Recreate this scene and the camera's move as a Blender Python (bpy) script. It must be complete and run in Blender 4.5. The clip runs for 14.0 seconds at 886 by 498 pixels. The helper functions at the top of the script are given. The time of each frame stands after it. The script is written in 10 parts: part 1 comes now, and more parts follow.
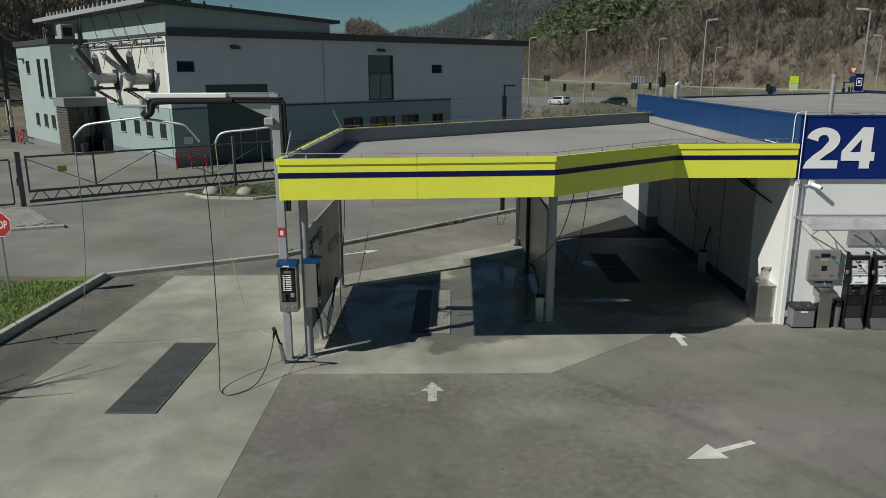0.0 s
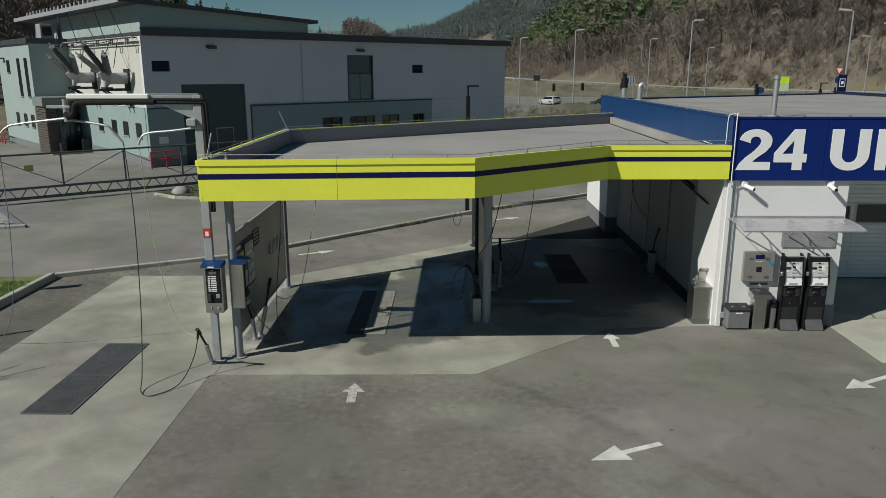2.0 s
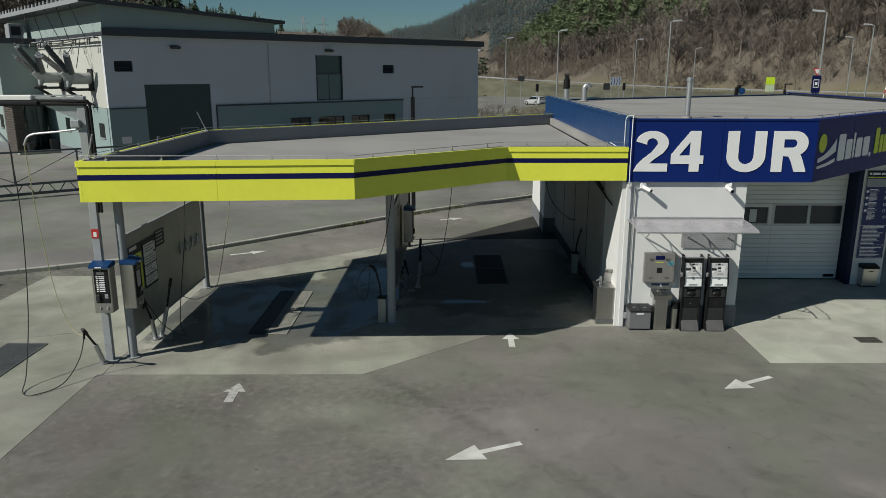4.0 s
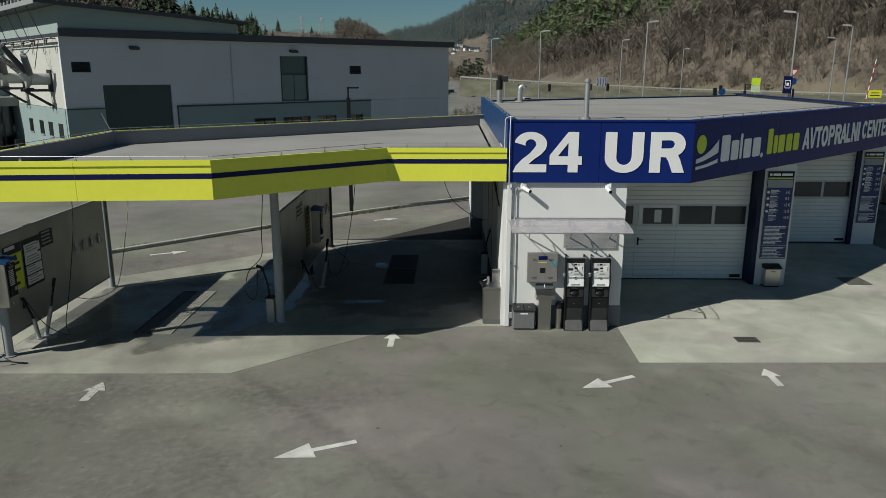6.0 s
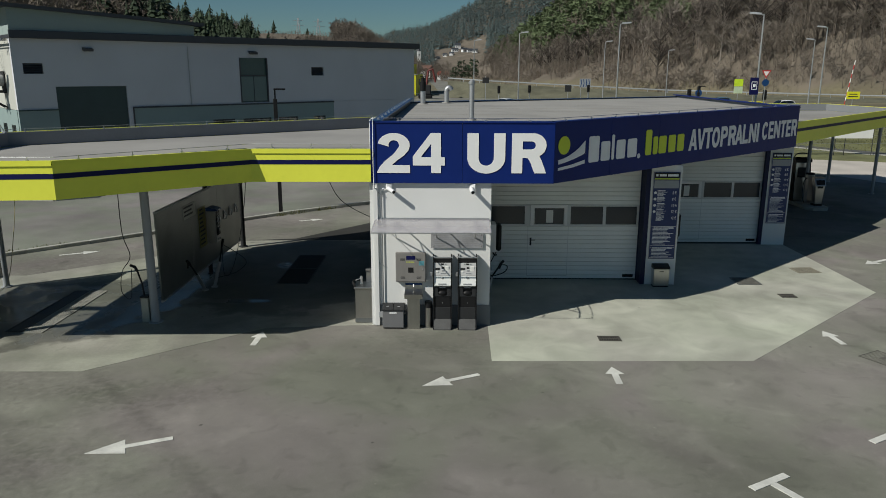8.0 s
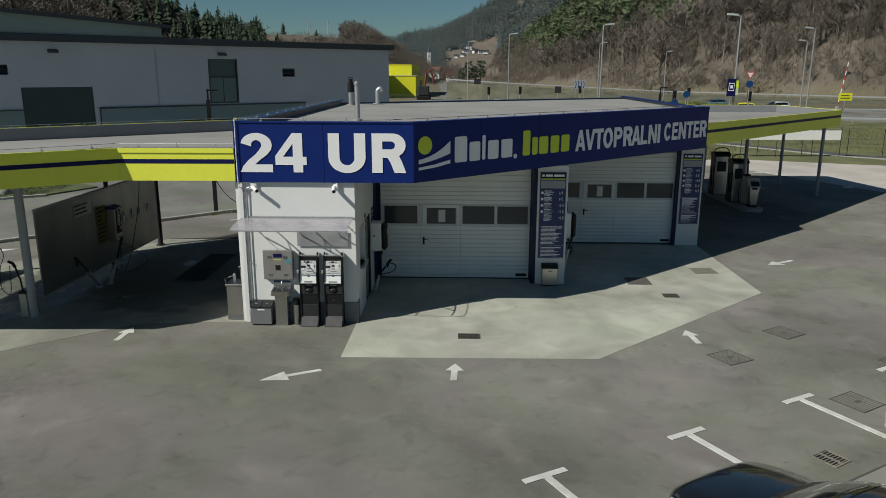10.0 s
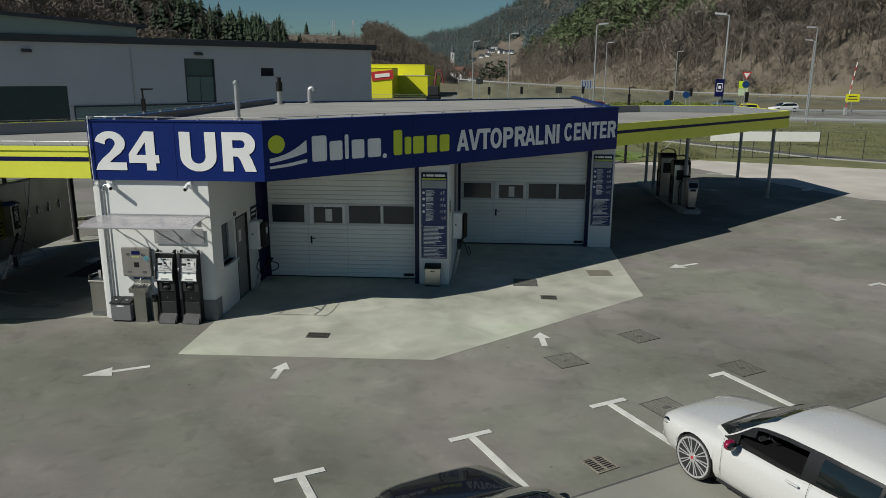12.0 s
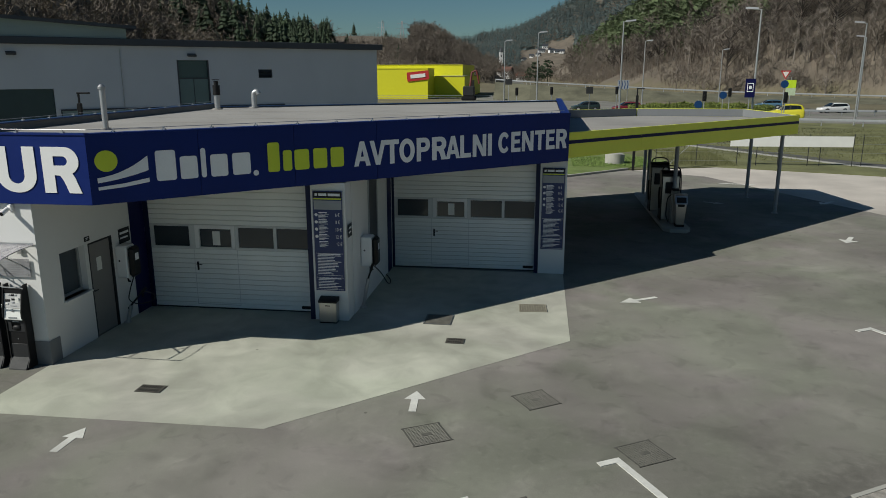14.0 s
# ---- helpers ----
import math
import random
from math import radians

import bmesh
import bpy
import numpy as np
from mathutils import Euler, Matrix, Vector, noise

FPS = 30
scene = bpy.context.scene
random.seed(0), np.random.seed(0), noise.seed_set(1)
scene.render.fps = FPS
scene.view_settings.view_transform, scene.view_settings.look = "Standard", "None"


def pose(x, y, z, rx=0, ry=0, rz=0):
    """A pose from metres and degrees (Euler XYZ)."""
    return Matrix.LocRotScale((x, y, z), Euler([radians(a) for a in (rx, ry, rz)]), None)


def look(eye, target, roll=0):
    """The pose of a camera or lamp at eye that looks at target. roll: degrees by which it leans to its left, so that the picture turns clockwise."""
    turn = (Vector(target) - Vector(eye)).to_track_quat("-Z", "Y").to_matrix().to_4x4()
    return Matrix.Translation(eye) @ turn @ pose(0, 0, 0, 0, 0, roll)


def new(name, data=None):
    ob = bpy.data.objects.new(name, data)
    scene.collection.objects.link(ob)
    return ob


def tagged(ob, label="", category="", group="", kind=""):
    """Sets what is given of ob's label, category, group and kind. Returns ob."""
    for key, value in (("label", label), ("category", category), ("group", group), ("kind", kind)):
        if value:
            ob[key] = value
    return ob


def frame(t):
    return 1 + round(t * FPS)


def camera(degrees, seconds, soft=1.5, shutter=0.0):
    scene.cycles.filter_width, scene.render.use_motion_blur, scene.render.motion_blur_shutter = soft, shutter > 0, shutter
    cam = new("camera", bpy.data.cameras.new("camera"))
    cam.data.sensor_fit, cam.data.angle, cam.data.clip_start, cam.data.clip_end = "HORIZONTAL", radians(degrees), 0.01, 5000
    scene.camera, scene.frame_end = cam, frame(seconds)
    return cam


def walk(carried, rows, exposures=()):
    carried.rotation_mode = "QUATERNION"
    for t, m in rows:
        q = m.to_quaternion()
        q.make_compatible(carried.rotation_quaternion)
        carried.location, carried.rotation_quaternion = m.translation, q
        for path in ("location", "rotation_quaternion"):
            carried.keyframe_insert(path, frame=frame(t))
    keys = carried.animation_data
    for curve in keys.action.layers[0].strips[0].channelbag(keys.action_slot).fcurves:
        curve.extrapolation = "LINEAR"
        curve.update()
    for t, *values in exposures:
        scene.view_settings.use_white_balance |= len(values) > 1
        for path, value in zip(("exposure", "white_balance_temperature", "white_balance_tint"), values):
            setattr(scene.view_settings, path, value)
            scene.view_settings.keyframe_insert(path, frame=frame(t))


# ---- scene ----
cam = camera(62.8, 14.0, soft=0.6)
PATH = [
    (0, (-0.222, -0.249, 5.556), (-0.247, 1.693, 5.078), -0.1),
    (0.5, (0.056, -0.252, 5.559), (0.032, 1.69, 5.081), -0.1),
    (1, (0.368, -0.246, 5.568), (0.345, 1.696, 5.09), -0.0),
    (1.5, (0.753, -0.25, 5.573), (0.731, 1.692, 5.095), -0.0),
    (2, (1.17, -0.239, 5.586), (1.148, 1.703, 5.107), -0.0),
    (4.5, (3.877, -0.304, 5.627), (3.86, 1.637, 5.148), 0.1),
    (5, (4.496, -0.311, 5.63), (4.478, 1.631, 5.151), 0.1),
    (5.5, (5.195, -0.342, 5.642), (5.175, 1.6, 5.164), 0.1),
    (6, (5.868, -0.372, 5.648), (5.848, 1.57, 5.17), 0.1),
    (6.5, (6.609, -0.407, 5.658), (6.59, 1.535, 5.181), 0.1),
    (7, (7.325, -0.426, 5.656), (7.304, 1.517, 5.18), 0.1),
    (7.5, (8.082, -0.483, 5.669), (8.061, 1.459, 5.192), 0.1),
    (8, (8.81, -0.513, 5.666), (8.789, 1.43, 5.191), 0.1),
    (10.5, (13.053, -0.731, 5.671), (12.98, 1.212, 5.199), 0.1),
    (11, (13.991, -0.737, 5.67), (13.9, 1.204, 5.198), 0.1),
    (11.5, (15.02, -0.707, 5.661), (14.911, 1.233, 5.19), 0.2),
    (12, (16.04, -0.487, 5.666), (15.911, 1.452, 5.194), 0.2),
    (12.5, (17.095, 0.028, 5.661), (16.91, 1.962, 5.19), 0.1),
    (13, (17.972, 0.787, 5.675), (17.751, 2.718, 5.204), 0.0),
    (13.5, (18.761, 1.825, 5.695), (18.515, 3.753, 5.223), -0.0),
    (14, (19.373, 2.828, 5.703), (19.106, 4.754, 5.231), -0.1),
]
walk(cam, [(t, look(eye, target, roll)) for t, eye, target, roll in PATH])

# ---- light ----
SUN_TO = Vector((1.06, 0.64, -1.0)).normalized()
world = bpy.data.worlds.new("sky")
scene.world = world
world.use_nodes = True
wn = world.node_tree.nodes
sky = wn.new("ShaderNodeTexSky")
sky.sky_type = "NISHITA"
sky.sun_disc = False
sky.sun_elevation = math.asin(-SUN_TO.z)
sky.sun_rotation = math.atan2(-SUN_TO.x, -SUN_TO.y)
sky.air_density = 1.0
sky.dust_density = 0.0
sky.ozone_density = 5.0
tint = wn.new("ShaderNodeVectorMath")
tint.operation = "MULTIPLY"
tint.inputs[1].default_value = (0.81, 1.035, 1.01)
world.node_tree.links.new(sky.outputs[0], tint.inputs[0])
world.node_tree.links.new(tint.outputs[0], wn["Background"].inputs[0])
wn["Background"].inputs[1].default_value = 0.036
sun_data = bpy.data.lights.new("sun", "SUN")
sun_data.energy = 4.4
sun_data.angle = radians(0.53)
sun_data.color = (0.98, 0.96, 0.87)
sun = new("sun", sun_data)
sun.matrix_world = look((-60, -40, 60), Vector((-60, -40, 60)) + SUN_TO)


# ---- materials ----
def surface(name, colour, rough=0.6, metal=0.0, var=0.12, scale=2.0, fine=30.0, bump=0.1, coat=0.0, spec=0.5, rnd=0.0, dark=0.0, stretch=(1, 1, 1)):
    """A painted or mineral surface: broad and fine variation, some relief, darker streaks or stains."""
    m = bpy.data.materials.new(name)
    m.use_nodes = True
    n, l = m.node_tree.nodes, m.node_tree.links
    b = n["Principled BSDF"]
    b.inputs["Metallic"].default_value = metal
    b.inputs["Coat Weight"].default_value = coat
    b.inputs["Specular IOR Level"].default_value = spec
    geo = n.new("ShaderNodeNewGeometry")
    mp = n.new("ShaderNodeMapping")
    mp.inputs["Scale"].default_value = stretch
    l.new(geo.outputs["Position"], mp.inputs["Vector"])
    big = n.new("ShaderNodeTexNoise")
    big.inputs["Scale"].default_value = scale
    big.inputs["Detail"].default_value = 4
    small = n.new("ShaderNodeTexNoise")
    small.inputs["Scale"].default_value = fine
    small.inputs["Detail"].default_value = 3
    l.new(mp.outputs[0], big.inputs["Vector"])
    l.new(mp.outputs[0], small.inputs["Vector"])
    add = n.new("ShaderNodeMath")
    add.operation = "MULTIPLY_ADD"
    l.new(small.outputs["Fac"], add.inputs[0])
    add.inputs[1].default_value = 0.5
    l.new(big.outputs["Fac"], add.inputs[2])
    ramp = n.new("ShaderNodeMapRange")
    ramp.inputs["From Min"].default_value = 0.45
    ramp.inputs["From Max"].default_value = 1.05
    ramp.inputs["To Min"].default_value = 1 - var
    ramp.inputs["To Max"].default_value = 1 + var
    l.new(add.outputs[0], ramp.inputs["Value"])
    last = ramp.outputs[0]
    if rnd:
        info = n.new("ShaderNodeObjectInfo")
        r2 = n.new("ShaderNodeMapRange")
        r2.inputs["To Min"].default_value = 1 - rnd
        r2.inputs["To Max"].default_value = 1 + rnd
        l.new(info.outputs["Random"], r2.inputs["Value"])
        mul = n.new("ShaderNodeMath")
        mul.operation = "MULTIPLY"
        l.new(last, mul.inputs[0])
        l.new(r2.outputs[0], mul.inputs[1])
        last = mul.outputs[0]
    if dark:
        st = n.new("ShaderNodeTexNoise")
        st.inputs["Scale"].default_value = scale * 0.45
        st.inputs["Detail"].default_value = 6
        st.inputs["Distortion"].default_value = 0.6
        l.new(mp.outputs[0], st.inputs["Vector"])
        r3 = n.new("ShaderNodeMapRange")
        r3.inputs["From Min"].default_value = 0.52
        r3.inputs["From Max"].default_value = 0.72
        r3.inputs["To Min"].default_value = 1.0
        r3.inputs["To Max"].default_value = 1 - dark
        l.new(st.outputs["Fac"], r3.inputs["Value"])
        mul = n.new("ShaderNodeMath")
        mul.operation = "MULTIPLY"
        l.new(last, mul.inputs[0])
        l.new(r3.outputs[0], mul.inputs[1])
        last = mul.outputs[0]
    vm = n.new("ShaderNodeVectorMath")
    vm.operation = "SCALE"
    vm.inputs[0].default_value = colour
    l.new(last, vm.inputs["Scale"])
    l.new(vm.outputs[0], b.inputs["Base Color"])
    rr = n.new("ShaderNodeMapRange")
    rr.inputs["To Min"].default_value = max(0.02, rough - 0.08)
    rr.inputs["To Max"].default_value = min(1.0, rough + 0.08)
    l.new(small.outputs["Fac"], rr.inputs["Value"])
    l.new(rr.outputs[0], b.inputs["Roughness"])
    if bump:
        bp = n.new("ShaderNodeBump")
        bp.inputs["Strength"].default_value = bump
        bp.inputs["Distance"].default_value = 0.01
        l.new(small.outputs["Fac"], bp.inputs["Height"])
        l.new(bp.outputs[0], b.inputs["Normal"])
    return m


def glassy(name, colour, rough=0.02, through_it=1.0):
    m = bpy.data.materials.new(name)
    m.use_nodes = True
    b = m.node_tree.nodes["Principled BSDF"]
    b.inputs["Base Color"].default_value = (*colour, 1)
    b.inputs["Roughness"].default_value = rough
    b.inputs["Transmission Weight"].default_value = through_it
    b.inputs["IOR"].default_value = 1.45
    return m


M_ASPHALT = surface("asphalt", (0.21, 0.203, 0.181), 0.9, var=0.09, scale=0.3, fine=70, bump=0.3, dark=0.1, spec=0.1)


ARCS = [(-240.0, 437.6, 500.0, 0.45, 0.82), (-28.3, -17.3, 42.4, 0.2, 0.84), (-33.2, -25.8, 57.6, 0.35, 0.9), (-28.3, -17.3, 40.6, 0.16, 0.93), (24.0, 30.0, 26.5, 0.3, 0.93)]

# broad stains and worn pale patches: centre, half sizes, gain
STAINS = [(0.0, 11.2, 1.9, 0.8, 0.8), (3.3, 11.6, 1.6, 0.6, 0.82), (5.9, 12.9, 1.5, 0.5, 0.86), (1.5, 10.9, 0.8, 0.5, 1.2), (-8.7, 14.5, 1.9, 8.5, 0.62), (-5.2, 20.3, 4.5, 1.5, 0.72), (2.0, 25.5, 3.5, 2.2, 0.82), (-1.0, 9.6, 4.6, 3.4, 0.72), (3.5, 5.0, 6.0, 4.0, 0.86), (0.9, 11.1, 1.3, 0.55, 1.25), (2.6, 10.2, 0.9, 0.5, 1.15), (9.0, 14.4, 2.2, 0.8, 0.84), (13.5, 9.5, 3.0, 1.6, 0.92), (20.5, 13.0, 4.0, 1.2, 0.88), (6.0, 13.2, 1.8, 0.7, 1.1), (21.7, 11.4, 0.8, 0.45, 0.9), (22.7, 12.02, 0.8, 0.45, 0.89), (23.7, 12.65, 0.8, 0.45, 0.9), (24.8, 13.3, 0.9, 0.45, 0.91)]


# cloudy darker and paler spots on the open slab
SLAB_STAINS = [(-6.6, 15.2, 0.9, 0.7, 0.86), (-4.6, 16.4, 0.8, 1.1, 1.08), (-6.2, 9.6, 1.3, 0.7, 0.84), (-4.4, 12.6, 0.7, 0.9, 0.9), (-5.2, 8.4, 0.9, 0.6, 1.1), (-7.0, 11.9, 0.7, 1.2, 1.07), (-2.4, 13.0, 0.8, 0.4, 0.9), (0.6, 13.4, 1.0, 0.5, 0.9)]


def asphalt_extra(m, lo, hi, arcs=(), stains=(), drift=1.0, patchy=False, grit=0.07):
    """Broad worn patches, fine speckle and faint dark scuff lines on top of the plain surface."""
    n, l = m.node_tree.nodes, m.node_tree.links
    b = n["Principled BSDF"]
    old = b.inputs["Base Color"].links[0].from_socket
    geo = n.new("ShaderNodeNewGeometry")
    last = None
    layers = ((0.13, 3, 0.5, lo, hi, 0.38, 0.62), (0.42, 3, 0.3, 0.9, 1.07, 0.32, 0.62), (48.0, 3, 0.0, 1 - grit, 1 + grit, 0.25, 0.75), (1.6, 4, 0.2, 0.95, 1.03, 0.3, 0.6))
    if grit < 0.05:
        layers += ((1.1, 3, 1.2, 0.9, 1.07, 0.35, 0.65), (0.35, 2, 1.5, 0.92, 1.06, 0.4, 0.6))
    if patchy:
        layers += ((0.75, 8, 0.6, 1.0, 1.2, 0.55, 0.72), (0.95, 8, 0.5, 0.84, 1.0, 0.3, 0.45), (2.6, 8, 0.8, 0.88, 1.0, 0.32, 0.42), (7.0, 6, 0.4, 1.0, 1.06, 0.58, 0.7))
    for scale, detail, dist, a, z, f0, f1 in layers:
        t = n.new("ShaderNodeTexNoise")
        t.inputs["Scale"].default_value = scale
        t.inputs["Detail"].default_value = detail
        t.inputs["Distortion"].default_value = dist
        l.new(geo.outputs["Position"], t.inputs["Vector"])
        r = n.new("ShaderNodeMapRange")
        r.inputs["From Min"].default_value = f0
        r.inputs["From Max"].default_value = f1
        r.inputs["To Min"].default_value = a
        r.inputs["To Max"].default_value = z
        l.new(t.outputs["Fac"], r.inputs["Value"])
        if last is None:
            last = r.outputs[0]
        else:
            x = n.new("ShaderNodeMath")
            x.operation = "MULTIPLY"
            l.new(last, x.inputs[0])
            l.new(r.outputs[0], x.inputs[1])
            last = x.outputs[0]
    # broad stains with soft ragged rims
    for cx, cy, rx, ry, gain in stains:
        mp = n.new("ShaderNodeMapping")
        mp.inputs["Location"].default_value = (-cx / rx, -cy / ry, 0)
        mp.inputs["Scale"].default_value = (1 / rx, 1 / ry, 0)
        l.new(geo.outputs["Position"], mp.inputs["Vector"])
        ln = n.new("ShaderNodeVectorMath")
        ln.operation = "LENGTH"
        l.new(mp.outputs[0], ln.inputs[0])
        wob = n.new("ShaderNodeMath")
        wob.operation = "MULTIPLY_ADD"
        l.new(t.outputs["Fac"], wob.inputs[0])
        wob.inputs[1].default_value = 1.3
        l.new(ln.outputs["Value"], wob.inputs[2])
        r = n.new("ShaderNodeMapRange")
        r.interpolation_type = "SMOOTHSTEP"
        r.inputs["From Min"].default_value = 0.8
        r.inputs["From Max"].default_value = 1.9
        r.inputs["To Min"].default_value = gain
        r.inputs["To Max"].default_value = 1.0
        l.new(wob.outputs[0], r.inputs["Value"])
        x = n.new("ShaderNodeMath")
        x.operation = "MULTIPLY"
        l.new(last, x.inputs[0])
        l.new(r.outputs[0], x.inputs[1])
        last = x.outputs[0]
    # tyre scuffs: soft dark bands on wide arcs
    for cx, cy, rad, half, deep in arcs:
        off = n.new("ShaderNodeVectorMath")
        off.operation = "SUBTRACT"
        off.inputs[1].default_value = (cx, cy, 0)
        l.new(geo.outputs["Position"], off.inputs[0])
        ln = n.new("ShaderNodeVectorMath")
        ln.operation = "LENGTH"
        l.new(off.outputs[0], ln.inputs[0])
        d = n.new("ShaderNodeMath")
        d.operation = "SUBTRACT"
        l.new(ln.outputs["Value"], d.inputs[0])
        d.inputs[1].default_value = rad
        ab = n.new("ShaderNodeMath")
        ab.operation = "ABSOLUTE"
        l.new(d.outputs[0], ab.inputs[0])
        wob = n.new("ShaderNodeMath")
        wob.operation = "MULTIPLY_ADD"
        l.new(t.outputs["Fac"], wob.inputs[0])
        wob.inputs[1].default_value = half * 1.2
        l.new(ab.outputs[0], wob.inputs[2])
        r = n.new("ShaderNodeMapRange")
        r.interpolation_type = "SMOOTHSTEP"
        r.inputs["From Min"].default_value = half * 0.5
        r.inputs["From Max"].default_value = half * 1.9
        r.inputs["To Min"].default_value = deep
        r.inputs["To Max"].default_value = 1.0
        l.new(wob.outputs[0], r.inputs["Value"])
        x = n.new("ShaderNodeMath")
        x.operation = "MULTIPLY"
        l.new(last, x.inputs[0])
        l.new(r.outputs[0], x.inputs[1])
        last = x.outputs[0]
    # sparse specks, dark oil drops and pale grit
    for scale, gain in ((1.7, 0.6), (2.3, 1.25)):
        vo = n.new("ShaderNodeTexVoronoi")
        vo.inputs["Scale"].default_value = scale
        l.new(geo.outputs["Position"], vo.inputs["Vector"])
        sp = n.new("ShaderNodeSeparateColor")
        l.new(vo.outputs["Color"], sp.inputs[0])
        size = n.new("ShaderNodeMapRange")
        size.inputs["From Min"].default_value = 0.6
        size.inputs["To Min"].default_value = 0.0
        size.inputs["To Max"].default_value = 0.06
        l.new(sp.outputs[0], size.inputs["Value"])
        hit = n.new("ShaderNodeMath")
        hit.operation = "LESS_THAN"
        l.new(vo.outputs["Distance"], hit.inputs[0])
        l.new(size.outputs[0], hit.inputs[1])
        r = n.new("ShaderNodeMapRange")
        r.inputs["To Min"].default_value = 1.0
        r.inputs["To Max"].default_value = gain
        l.new(hit.outputs[0], r.inputs["Value"])
        x = n.new("ShaderNodeMath")
        x.operation = "MULTIPLY"
        l.new(last, x.inputs[0])
        l.new(r.outputs[0], x.inputs[1])
        last = x.outputs[0]
    # slow drift between a mossy and a purplish grey
    hue = n.new("ShaderNodeTexNoise")
    hue.inputs["Scale"].default_value = 0.3
    hue.inputs["Detail"].default_value = 3
    hue.inputs["Distortion"].default_value = 1.0
    l.new(geo.outputs["Position"], hue.inputs["Vector"])
    hr = n.new("ShaderNodeValToRGB")
    hr.color_ramp.elements[0].position = 0.35
    hr.color_ramp.elements[0].color = (1 - 0.05 * drift, 1 + 0.02 * drift, 1 - 0.07 * drift, 1)
    hr.color_ramp.elements[1].position = 0.65
    hr.color_ramp.elements[1].color = (1 + 0.04 * drift, 1 - 0.015 * drift, 1 + 0.05 * drift, 1)
    l.new(hue.outputs["Fac"], hr.inputs[0])
    tintv = n.new("ShaderNodeVectorMath")
    tintv.operation = "MULTIPLY"
    l.new(old, tintv.inputs[0])
    l.new(hr.outputs[0], tintv.inputs[1])
    old = tintv.outputs[0]
    vm = n.new("ShaderNodeVectorMath")
    vm.operation = "SCALE"
    l.new(old, vm.inputs[0])
    l.new(x.outputs[0], vm.inputs["Scale"])
    l.new(vm.outputs[0], b.inputs["Base Color"])
    return m


asphalt_extra(M_ASPHALT, 0.85, 1.16, ARCS, STAINS, 0.8, True)
M_ROAD = surface("road_asphalt", (0.203, 0.2, 0.183), 0.9, var=0.12, scale=0.25, fine=40, bump=0.25, dark=0.12, spec=0.12)
M_CONCRETE = surface("pad_concrete", (0.315, 0.315, 0.268), 0.8, var=0.16, scale=0.55, fine=14, bump=0.1, dark=0.22, spec=0.3)
M_CONCRETE_PALE = surface("pale_concrete", (0.42, 0.425, 0.36), 0.8, var=0.1, scale=0.7, fine=35, bump=0.12, dark=0.1, spec=0.3)
asphalt_extra(M_ROAD, 0.86, 1.1)
asphalt_extra(M_CONCRETE, 0.84, 1.1, (), SLAB_STAINS, 0.5, grit=0.04)
asphalt_extra(M_CONCRETE_PALE, 0.93, 1.06, drift=0.4, grit=0.03)


